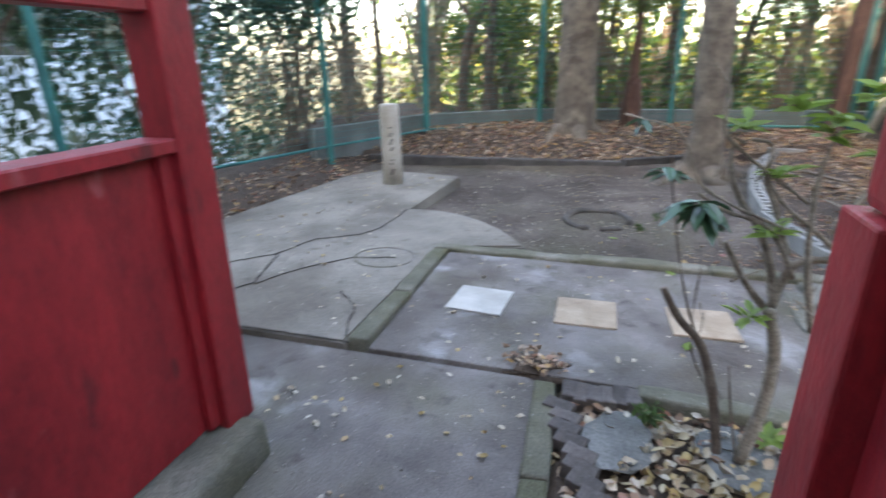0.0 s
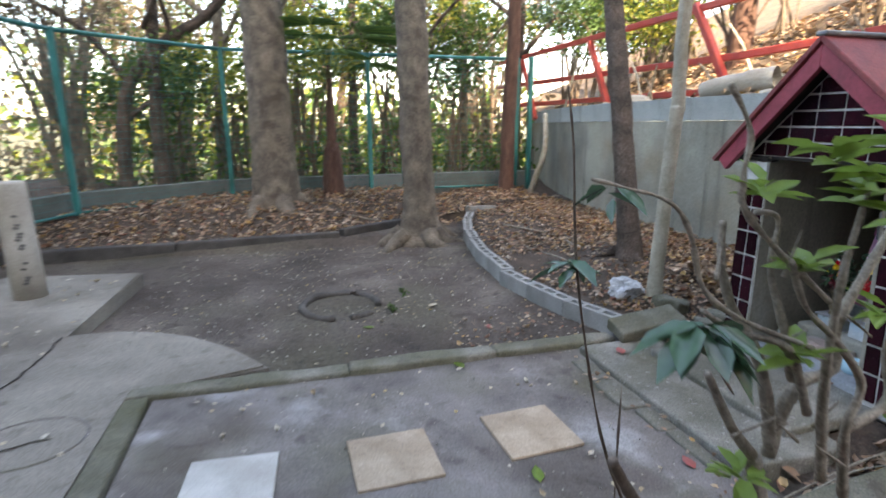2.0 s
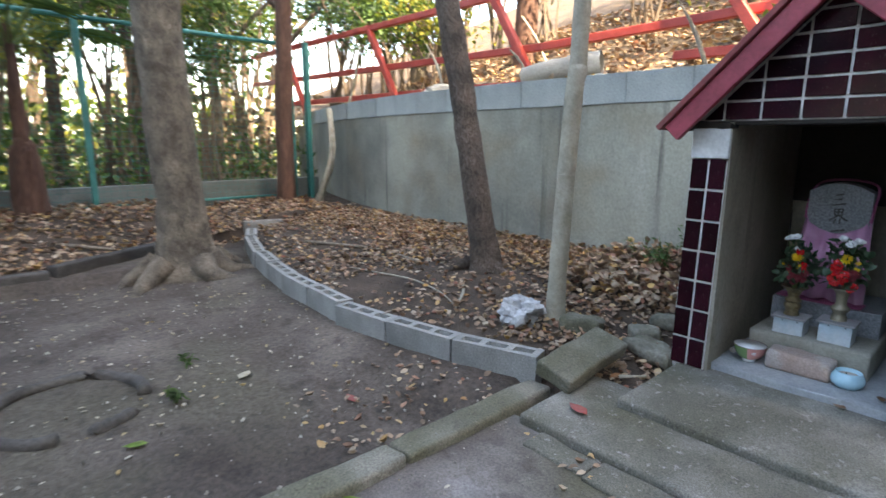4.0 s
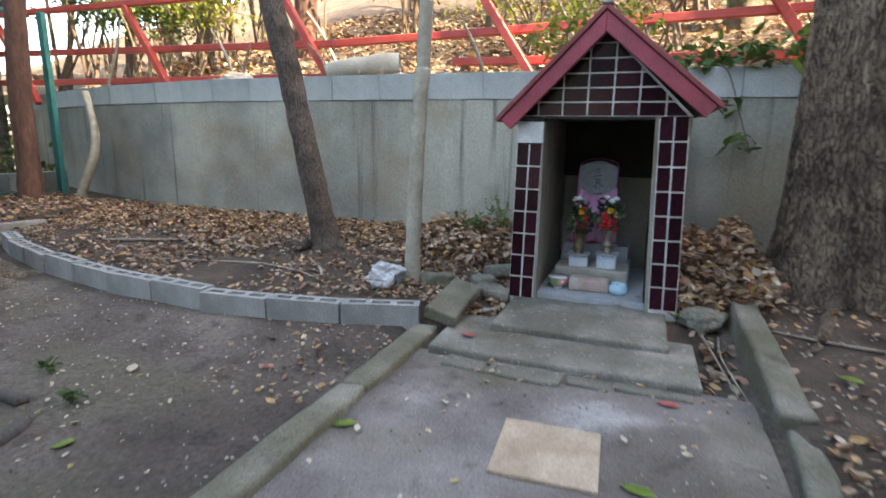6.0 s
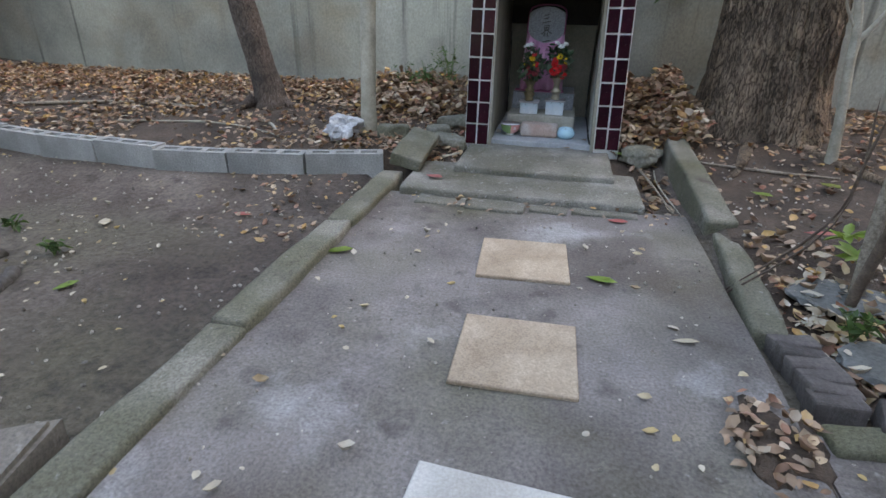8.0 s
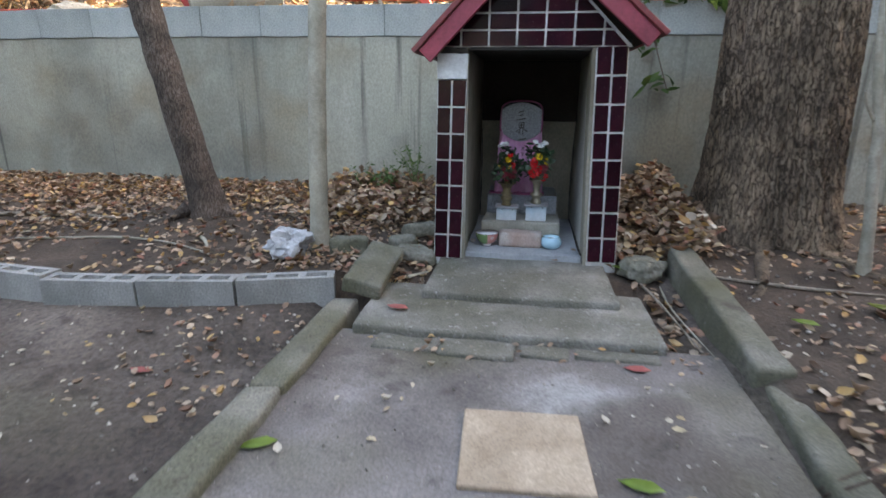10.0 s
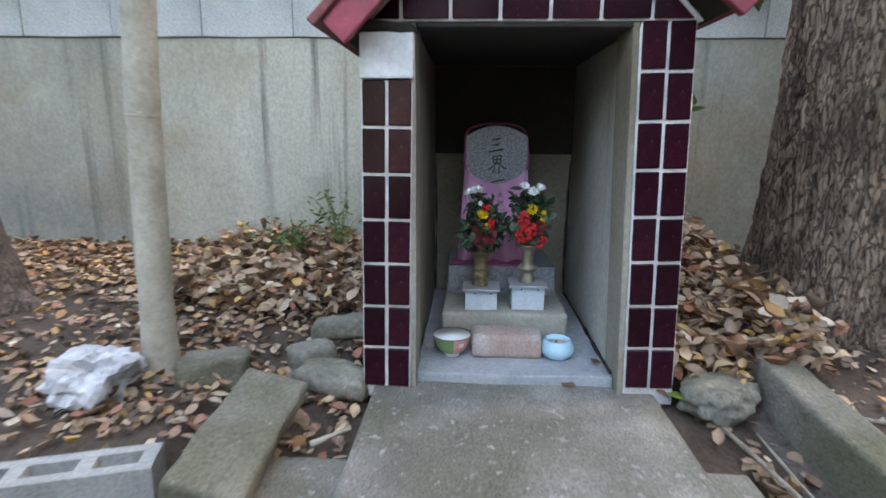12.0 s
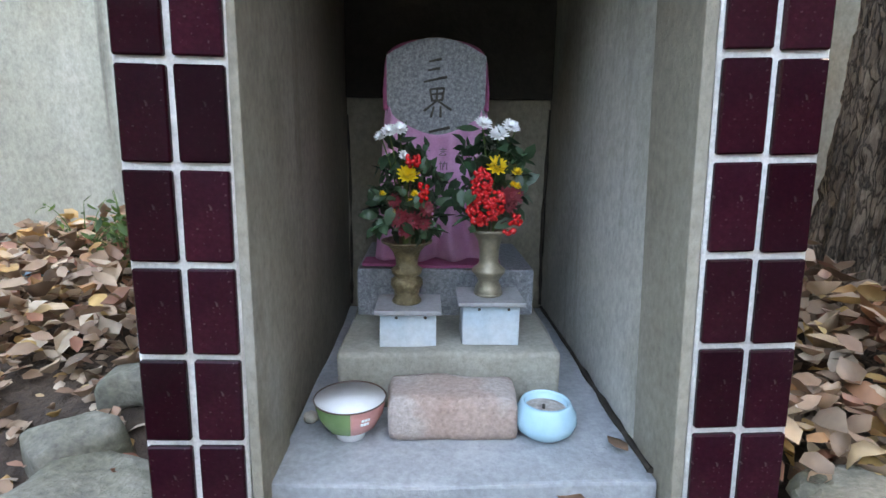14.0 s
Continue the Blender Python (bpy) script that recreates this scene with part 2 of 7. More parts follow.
M_REDROOF = mat("red_board_paint", (0.25, 0.03, 0.05), (0.36, 0.05, 0.075), c=(0.13, 0.025, 0.035), scale=6, fine=60, rough=0.55, bump=0.2, grain=0.35)
M_ROOF = mat("roof_board", (0.16, 0.025, 0.028), (0.26, 0.05, 0.05), c=(0.09, 0.05, 0.045), scale=5, fine=70, rough=0.6, bump=0.25)
M_RIDGE = mat("ridge_metal", (0.16, 0.17, 0.18), (0.27, 0.28, 0.29), scale=8, rough=0.5, bump=0.1, metal=0.5)
M_TILE = mat("glazed_tile", (0.017, 0.004, 0.008), (0.032, 0.006, 0.011), c=(0.009, 0.006, 0.011), scale=9, fine=220, rough=0.08, bump=0.03, grain=0.4, vary=0.45, spec=0.14, extra=[((0.13, 0.11, 0.1), 1.0, 0.63, 0.7, 0.35, (170, 170, 170))])
M_GROUT = mat("white_grout", (0.5, 0.49, 0.46), (0.72, 0.71, 0.68), c=(0.36, 0.33, 0.3), scale=14, fine=150, rough=0.85, bump=0.3, grain=0.4)
M_WHITE = mat("white_patch", (0.58, 0.6, 0.6), (0.72, 0.74, 0.74), c=(0.46, 0.46, 0.44), scale=14, fine=80, rough=0.75, bump=0.25, grain=0.25)
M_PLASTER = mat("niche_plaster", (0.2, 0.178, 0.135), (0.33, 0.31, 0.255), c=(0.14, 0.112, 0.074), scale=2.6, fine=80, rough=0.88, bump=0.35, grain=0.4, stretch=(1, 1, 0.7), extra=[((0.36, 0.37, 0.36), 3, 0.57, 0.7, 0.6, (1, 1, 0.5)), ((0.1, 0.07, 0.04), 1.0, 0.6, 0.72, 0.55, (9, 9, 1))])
# niche plaster with its brown stains, base lightened to imitate light on it
M_PLASTER_LIT = mat("lit_niche_plaster", (0.4, 0.395, 0.35), (0.53, 0.53, 0.49), c=(0.3, 0.27, 0.2), scale=2.6, fine=80, rough=0.88, bump=0.35, grain=0.4, stretch=(1, 1, 0.7), extra=[((0.2, 0.145, 0.085), 2.0, 0.48, 0.66, 0.7, (1, 1, 0.6)), ((0.12, 0.09, 0.06), 1.0, 0.6, 0.72, 0.5, (9, 9, 1))])
M_NEARBLACK = mat("near_black", (0.018, 0.015, 0.013), (0.035, 0.03, 0.025), scale=5, rough=0.9, bump=0.2)
M_FLOOR = mat("niche_floor", (0.24, 0.265, 0.28), (0.36, 0.39, 0.405), c=(0.44, 0.45, 0.45), scale=6, fine=90, rough=0.85, bump=0.3, grain=0.35)
M_STEPIN = mat("niche_step", (0.235, 0.225, 0.185), (0.345, 0.335, 0.285), c=(0.17, 0.165, 0.125), scale=7, fine=120, rough=0.88, bump=0.35, grain=0.4)
M_GRANITE = mat("granite", (0.15, 0.165, 0.185), (0.3, 0.32, 0.34), scale=130, fine=320, rough=0.45, bump=0.12, grain=0.75, blend=(0.38, 0.62))
M_CARVE = mat("carved_groove", (0.045, 0.042, 0.038), (0.085, 0.08, 0.07), scale=40, rough=0.95, bump=0.2)
M_CLOTH = mat("pink_cloth", (0.56, 0.26, 0.44), (0.68, 0.37, 0.56), c=(0.48, 0.2, 0.36), scale=12, fine=260, rough=0.85, bump=0.15, grain=0.2)
M_CLOTH2 = mat("magenta_cloth", (0.3, 0.07, 0.16), (0.42, 0.11, 0.24), scale=14, fine=260, rough=0.85, bump=0.15, grain=0.2)
M_BRASS = mat("tarnished_brass", (0.15, 0.115, 0.06), (0.26, 0.205, 0.115), c=(0.09, 0.072, 0.04), scale=40, fine=160, rough=0.45, metal=0.55, bump=0.5, grain=0.5)
M_BRONZE = mat("grey_brass", (0.22, 0.195, 0.14), (0.31, 0.275, 0.2), c=(0.15, 0.13, 0.09), scale=18, fine=120, rough=0.42, metal=0.5, bump=0.15, grain=0.4)
M_BLUEPAINT = mat("flaking_blue_paint", (0.40, 0.45, 0.47), (0.52, 0.56, 0.57), c=(0.3, 0.52, 0.66), scale=11, fine=120, rough=0.7, bump=0.15, grain=0.2)
M_ZINC = mat("zinc_sheet", (0.28, 0.285, 0.29), (0.36, 0.365, 0.37), scale=12, fine=130, rough=0.6, metal=0.3, bump=0.12, grain=0.25)
M_BRICK = mat("worn_brick", (0.4, 0.28, 0.23), (0.48, 0.36, 0.31), c=(0.45, 0.42, 0.39), scale=9, fine=130, rough=0.92, bump=0.6, grain=0.5, extra=[((0.5, 0.47, 0.44), 1.0, 0.5, 0.6, 0.6, (9, 9, 9))])
M_BRICKDK = mat("dark_brick", (0.075, 0.065, 0.06), (0.14, 0.12, 0.11), c=(0.05, 0.045, 0.04), scale=12, fine=130, rough=0.92, bump=0.5, grain=0.5, vary=0.25)
M_CHINA = mat("white_china", (0.66, 0.7, 0.7), (0.74, 0.77, 0.77), scale=8, rough=0.18, bump=0.0, grain=0.08)
M_CHINAG = mat("green_glaze", (0.16, 0.28, 0.11), (0.22, 0.35, 0.15), scale=12, rough=0.2, bump=0.0, grain=0.15)
M_CHINAP = mat("pink_glaze", (0.6, 0.26, 0.24), (0.7, 0.34, 0.31), scale=12, rough=0.2, bump=0.0, grain=0.15)
M_RIM = mat("brown_rim", (0.08, 0.045, 0.035), (0.12, 0.07, 0.05), scale=12, rough=0.3, bump=0.0)
M_CELADON = mat("pale_blue_glaze", (0.29, 0.53, 0.64), (0.38, 0.62, 0.72), c=(0.46, 0.68, 0.75), scale=9, rough=0.12, bump=0.02, grain=0.1)
M_ASH = mat("ash", (0.36, 0.33, 0.3), (0.5, 0.46, 0.42), scale=60, rough=0.95, bump=0.5)
M_BARK = bark_mat("rough_bark", (0.062, 0.042, 0.028), (0.165, 0.115, 0.078), (0.3, 0.225, 0.155), 58.0, (1, 1, 0.25), 0.015)
M_BARKP = bark_mat("grey_bark", (0.1, 0.08, 0.06), (0.155, 0.126, 0.096), (0.28, 0.24, 0.19), 60.0, (1, 1, 0.3), 0.009)
M_BARKD = bark_mat("dark_bark", (0.035, 0.023, 0.018), (0.075, 0.05, 0.038), (0.18, 0.155, 0.13), 70.0, (1, 1, 0.25), 0.008)
M_BARKL = mat("pale_bark", (0.3, 0.275, 0.215), (0.43, 0.4, 0.325), c=(0.22, 0.21, 0.155), scale=14, fine=90, rough=0.85, bump=0.35, grain=0.35)
M_BARKR = mat("reddish_bark", (0.075, 0.038, 0.028), (0.13, 0.068, 0.05), scale=14, fine=50, rough=0.95, bump=0.8, stretch=(1, 1, 0.2), grain=0.6)
M_TWIG = mat("twig_bark", (0.19, 0.155, 0.115), (0.33, 0.285, 0.225), scale=30, fine=120, rough=0.9, bump=0.4, grain=0.6)
M_TWIGD = mat("brown_stem", (0.085, 0.06, 0.045), (0.16, 0.12, 0.09), scale=30, fine=120, rough=0.9, bump=0.3, grain=0.4)
M_GREEN = mat("green_paint", (0.012, 0.135, 0.125), (0.024, 0.2, 0.185), c=(0.01, 0.085, 0.075), scale=6, rough=0.5, bump=0.1, grain=0.25)
M_RAIL = mat("orange_red_paint", (0.42, 0.04, 0.03), (0.56, 0.075, 0.05), c=(0.3, 0.03, 0.03), scale=5, rough=0.5, bump=0.15, grain=0.3)
M_STONE = mat("field_stone", (0.15, 0.145, 0.118), (0.28, 0.265, 0.22), c=(0.11, 0.11, 0.07), scale=9, fine=70, rough=0.9, bump=0.6, grain=0.6, vary=0.12, moss=(0.11, 0.105, 0.055), moss_at=0.58)
M_PALE = mat("pale_stone", (0.42, 0.39, 0.33), (0.58, 0.55, 0.48), c=(0.3, 0.27, 0.22), scale=5, fine=60, rough=0.9, bump=0.5, grain=0.4)
M_LOWWALL = mat("green_stained_concrete", (0.12, 0.145, 0.14), (0.2, 0.22, 0.21), c=(0.08, 0.09, 0.075), scale=2.5, fine=60, rough=0.9, bump=0.35, grain=0.5)
M_FLATSTONE = mat("dark_flat_stone", (0.1, 0.105, 0.1), (0.19, 0.195, 0.185), c=(0.07, 0.07, 0.055), scale=8, fine=80, rough=0.92, bump=0.6, grain=0.6)
M_QUARTZ = mat("white_stone", (0.4, 0.415, 0.43), (0.6, 0.61, 0.62), c=(0.28, 0.29, 0.3), scale=14, fine=60, rough=0.75, bump=0.6, grain=0.45)
M_POST = mat("post_concrete", (0.38, 0.345, 0.29), (0.5, 0.46, 0.395), c=(0.3, 0.26, 0.21), scale=6, fine=90, rough=0.88, bump=0.3, grain=0.35)
M_LETTER = mat("faded_letters", (0.1, 0.095, 0.09), (0.16, 0.15, 0.14), scale=20, rough=0.9, bump=0.0)
M_FAR = mat("far_ground", (0.04, 0.045, 0.02), (0.09, 0.085, 0.045), scale=0.6, fine=6, rough=0.95, bump=0.3)
# plain render of the two unseen helper walls
M_UNSEEN = mat("unseen_helper_render", (0.3, 0.29, 0.27), (0.4, 0.385, 0.36), scale=1.5, rough=0.9, bump=0.2)
M_BLUEW = mat("pale_blue_siding", (0.5, 0.6, 0.74), (0.6, 0.7, 0.82), scale=1.2, rough=0.8, bump=0.1, grain=0.2)
M_WINDOW = mat("dark_window", (0.03, 0.04, 0.05), (0.06, 0.075, 0.09), scale=2, rough=0.1, bump=0.0)
L_LITTER = leaf_mat("fallen_leaves", [(0.091, 0.055, 0.037), (0.232, 0.14, 0.085), (0.378, 0.256, 0.171), (0.183, 0.098, 0.061), (0.525, 0.403, 0.287), (0.488, 0.305, 0.11), (0.268, 0.104, 0.067), (0.427, 0.305, 0.207), (0.122, 0.077, 0.051), (0.61, 0.5, 0.378)], trans=0.1)
L_PALE = leaf_mat("pale_fallen_leaves", [(0.38, 0.32, 0.23), (0.5, 0.44, 0.34), (0.42, 0.3, 0.12), (0.32, 0.24, 0.15), (0.52, 0.48, 0.4)], trans=0.1)
L_GREEN = leaf_mat("green_leaves", [(0.035, 0.075, 0.02), (0.06, 0.12, 0.03), (0.09, 0.15, 0.03), (0.045, 0.09, 0.03)], trans=0.35)
L_YELLOW = leaf_mat("yellow_green_leaves", [(0.09, 0.15, 0.03), (0.2, 0.24, 0.035), (0.32, 0.3, 0.05), (0.12, 0.16, 0.035)], trans=0.5)
L_DARK = leaf_mat("dark_evergreen_leaves", [(0.02, 0.05, 0.026), (0.035, 0.075, 0.038), (0.05, 0.1, 0.055)], trans=0.25, rough=0.4)
L_FRESH = leaf_mat("fresh_leaves", [(0.16, 0.26, 0.05), (0.22, 0.32, 0.06), (0.1, 0.19, 0.045)], trans=0.4, rough=0.45)
L_GLOSS = leaf_mat("glossy_leaves", [(0.04, 0.095, 0.05), (0.06, 0.13, 0.07), (0.05, 0.11, 0.06)], trans=0.15, rough=0.22, spec=0.7)
L_DRY = leaf_mat("dry_thicket", [(0.12, 0.085, 0.055), (0.2, 0.15, 0.1), (0.26, 0.2, 0.13), (0.15, 0.13, 0.07)], trans=0.3)
L_REDLEAF = leaf_mat("red_fallen_leaf", [(0.34, 0.09, 0.08), (0.42, 0.13, 0.11)], trans=0.1)

# ---- helpers ----
LOC = {}


def thing(name, x, y, z, label, category, group="", kind=""):
    ob = new(name)
    ob.location = (x, y, z)
    ob.empty_display_size = 0.05
    LOC[ob] = Vector((x, y, z))
    return tagged(ob, label, category, group, kind)


def part(name, bm, material, parent=None, label="", smooth=False):
    """Links a bmesh, given in world places, as one mesh object under a thing or a part."""
    if parent is not None:
        bmesh.ops.translate(bm, verts=bm.verts, vec=-LOC[parent])
    me = bpy.data.meshes.new(name)
    bm.to_mesh(me)
    bm.free()
    if smooth:
        me.shade_smooth()
    me.materials.append(material)
    ob = new(name, me)
    if parent is not None:
        ob.parent = parent
        LOC[ob] = LOC[parent]
    else:
        LOC[ob] = Vector((0, 0, 0))
    return tagged(ob, label) if label else ob


def solo(name, bm, material, label, category, group="", kind="", smooth=False, centre=True):
    """A thing that is one mesh, with its origin at the middle of its foot."""
    off = Vector((0, 0, 0))
    if centre:
        cs = [v.co for v in bm.verts]
        off = Vector((sum(v.x for v in cs) / len(cs), sum(v.y for v in cs) / len(cs), min(v.z for v in cs)))
        bmesh.ops.translate(bm, verts=bm.verts, vec=-off)
    ob = part(name, bm, material, smooth=smooth)
    ob.location = off
    LOC[ob] = off
    return tagged(ob, label, category, group, kind)


def box(x0, x1, y0, y1, z0, z1, bevel=0.004, cuts=0, rough=0.0, seed=0.0, freq=9.0, m=None):
    """A bevelled box; cuts and rough give it uneven, worn faces. m: a pose applied last."""
    bm = bmesh.new()
    bmesh.ops.create_cube(bm, size=1)
    bmesh.ops.transform(bm, verts=bm.verts, matrix=Matrix.Translation(((x0 + x1) / 2, (y0 + y1) / 2, (z0 + z1) / 2)) @ Matrix.Diagonal((x1 - x0, y1 - y0, z1 - z0, 1)))
    if bevel:
        bmesh.ops.bevel(bm, geom=list(bm.edges), offset=bevel, segments=2 if cuts else 1, affect="EDGES", profile=0.6)
    if cuts:
        long = [e for e in bm.edges if e.calc_length() > bevel * 3]
        bmesh.ops.subdivide_edges(bm, edges=long, cuts=cuts, use_grid_fill=True)
    if rough:
        for v in bm.verts:
            v.co += noise.noise_vector(v.co * freq + Vector((seed, seed, 0))) * rough
    if m is not None:
        bmesh.ops.transform(bm, verts=bm.verts, matrix=m)
    return bm


def prism(poly, z0, z1, bevel=0.0, cuts=0, rough=0.0):
    """An upright prism over a plan polygon, counter-clockwise."""
    bm = bmesh.new()
    lo = [bm.verts.new((x, y, z0)) for x, y in poly]
    hi = [bm.verts.new((x, y, z1)) for x, y in poly]
    bm.faces.new(list(reversed(lo)))
    top = bm.faces.new(hi)
    k = len(poly)
    for i in range(k):
        bm.faces.new((lo[i], lo[(i + 1) % k], hi[(i + 1) % k], hi[i]))
    if bevel:
        bmesh.ops.bevel(bm, geom=list(top.edges), offset=bevel, segments=2, affect="EDGES")
    bmesh.ops.recalc_face_normals(bm, faces=bm.faces)
    return bm


def tube(pts, sides=8, rough=0.0, freq=6.0, seed=0.0, ridge=0.0, nridge=11, steps=1, cap=True):
    """A tapered, bent limb through (x, y, z, r) points."""
    P = []
    n = len(pts)
    for i in range(n - 1):
        p0, p1, p2, p3 = (Vector(pts[max(0, min(n - 1, i + d))]) for d in (-1, 0, 1, 2))
        for s in range(steps):
            t = s / steps
            P.append(0.5 * (2 * p1 + (p2 - p0) * t + (2 * p0 - 5 * p1 + 4 * p2 - p3) * t * t + (3 * p1 - p0 - 3 * p2 + p3) * t ** 3))
    P.append(Vector(pts[-1]))
    bm = bmesh.new()
    rings = []
    up = Vector((0.31, 0.95, 0.02))
    for i, q in enumerate(P):
        a, b = P[max(0, i - 1)], P[min(len(P) - 1, i + 1)]
        d = Vector((b[0] - a[0], b[1] - a[1], b[2] - a[2])).normalized()
        u = d.cross(up)
        if u.length < 0.1:
            u = d.cross(Vector((1, 0, 0)))
        u.normalize()
        v = d.cross(u)
        c = Vector(q[:3])
        ring = []
        for k in range(sides):
            an = 2 * math.pi * k / sides
            e = u * math.cos(an) + v * math.sin(an)
            r = q[3] * (1 + ridge * math.sin(nridge * an + 3 * noise.noise(Vector((c.z * 3, seed, k * 0.0)))))
            p = c + e * r
            if rough:
                p += e * noise.noise(p * freq + Vector((seed, 0, 0))) * rough
            ring.append(bm.verts.new(p))
        rings.append(ring)
    for a, b in zip(rings, rings[1:]):
        for k in range(sides):
            bm.faces.new((a[k], a[(k + 1) % sides], b[(k + 1) % sides], b[k]))
    if cap:
        bm.faces.new(list(reversed(rings[0])))
        bm.faces.new(rings[-1])
    return bm


def merge(*bms):
    out = bmesh.new()
    for b in bms:
        me = bpy.data.meshes.new("tmp")
        b.to_mesh(me)
        b.free()
        out.from_mesh(me)
        bpy.data.meshes.remove(me)
    return out


def lathe(profile, cx, cy, sides=32, seed=0.0):
    """A turned shape from (r, z) pairs about an upright axis."""
    bm = bmesh.new()
    rings = []
    for r, z in profile:
        rings.append([bm.verts.new((cx + r * math.cos(2 * math.pi * k / sides), cy + r * math.sin(2 * math.pi * k / sides), z)) for k in range(sides)])
    for a, b in zip(rings, rings[1:]):
        for k in range(sides):
            bm.faces.new((a[k], a[(k + 1) % sides], b[(k + 1) % sides], b[k]))
    if profile[0][0] > 0.0005:
        bm.faces.new(list(reversed(rings[0])))
    if profile[-1][0] > 0.0005:
        bm.faces.new(rings[-1])
    return bm


def stone(cx, cy, cz, sx, sy, sz, seed, rz=0.0, detail=3, rough=0.25, flat=0.0):
    """An uneven stone of half sizes sx, sy, sz."""
    bm = bmesh.new()
    bmesh.ops.create_icosphere(bm, subdivisions=detail, radius=1)
    for v in bm.verts:
        n1 = noise.noise(v.co * 1.3 + Vector((seed, seed * 2, 0)))
        n2 = noise.noise(v.co * 3.7 + Vector((0, seed, seed)))
        n3 = noise.cell(v.co * 1.8 + Vector((seed, 0, 0)))
        v.co *= 1 + rough * n1 + rough * 0.5 * n2 + rough * 0.3 * (n3 - 0.5)
        if flat and v.co.z > flat:
            v.co.z = flat + (v.co.z - flat) * 0.2
    bmesh.ops.transform(bm, verts=bm.verts, matrix=pose(cx, cy, cz, 0, 0, rz) @ Matrix.Diagonal((sx, sy, sz, 1)))
    return bm


LEAF_V = np.array([(0, 0, 0), (0.22, 0.3, 0.05), (-0.22, 0.3, 0.05), (0.2, 0.65, 0.03), (-0.2, 0.65, 0.03), (0, 1, -0.06), (0, 0.33, -0.02), (0, 0.66, -0.03)])
LEAF_F = np.array([(0, 1, 6), (0, 6, 2), (1, 3, 7), (1, 7, 6), (6, 7, 4), (6, 4, 2), (3, 5, 7), (7, 5, 4)])


def leaves(name, P, size, material, parent=None, tilt=1.2, width=1.0, seed=1, curl=0.0, loc=None):
    """One mesh of many leaves with their stems at the rows of P (n x 3). tilt: how far, in radians, they may lie from level."""
    rng = np.random.default_rng(seed)
    n = len(P)
    s = size * rng.uniform(0.6, 1.3, n)
    yaw, tl, rl = rng.uniform(0, 2 * np.pi, n), rng.uniform(-tilt, tilt, n), rng.uniform(-tilt, tilt, n)
    cu = rng.uniform(-curl, curl, n)
    V = np.repeat(LEAF_V[None], n, 0) * s[:, None, None]
    V[:, :, 0] *= width
    V[:, :, 2] += cu[:, None] * (V[:, :, 0] ** 2 * 6 / np.maximum(s, 1e-6)[:, None] + (V[:, :, 1] - 0.5 * s[:, None]) ** 2 * 2.5 / np.maximum(s, 1e-6)[:, None])
    def rot(V, a, i, j):
        c, d = np.cos(a)[:, None], np.sin(a)[:, None]
        x, y = V[:, :, i].copy(), V[:, :, j].copy()
        V[:, :, i], V[:, :, j] = c * x - d * y, d * x + c * y
    rot(V, rl, 0, 2)
    rot(V, tl, 1, 2)
    rot(V, yaw, 0, 1)
    V += np.asarray(P)[:, None, :]
    if loc is not None:
        V -= np.array(loc)
    F = LEAF_F[None] + (np.arange(n) * 8)[:, None, None]
    me = bpy.data.meshes.new(name)
    nv, nf = n * 8, n * 8
    me.vertices.add(nv)
    me.vertices.foreach_set("co", V.reshape(-1))
    me.loops.add(nf * 3)
    me.loops.foreach_set("vertex_index", F.reshape(-1).astype(np.int32))
    me.polygons.add(nf)
    me.polygons.foreach_set("loop_start", np.arange(0, nf * 3, 3, dtype=np.int32))
    me.update(calc_edges=True)
    me.materials.append(material)
    ob = new(name, me)
    if parent is not None:
        ob.parent = parent
    return ob

# ---- ground and paving ----
WALL_LINE = [(9.0, 1.36), (3.5, 1.32), (-1.0, 1.27), (-2.4, 1.25), (-3.6, 1.28), (-4.6, 1.45), (-5.4, 1.62), (-6.4, 1.95), (-9.5, 3.1)]


def line_y(line, x):
    for (xa, ya), (xb, yb) in zip(line, line[1:]):
        if xb <= x <= xa:
            return ya + (yb - ya) * (x - xa) / (xb - xa)
    return line[0][1] if x > line[0][0] else line[-1][1]


PLANTER = [(-0.79, -0.44), (-1.1, -0.54), (-1.5, -0.61), (-1.85, -0.65), (-2.6, -0.59), (-3.2, -0.49), (-3.7, -0.38), (-4.25, -0.2), (-4.8, 0.04)]


def planter_y(x):
    return line_y(PLANTER, x)


def far_kerb_x(y):
    return -4.05 - 0.55 * max(0.0, min(1.0, (y + 1.7) / 0.9)) + 0.12 * max(0, min(1, (-3 - y) / 1.5))


def smooth(a, b, x):
    t = max(0.0, min(1.0, (x - a) / (b - a)))
    return t * t * (3 - 2 * t)


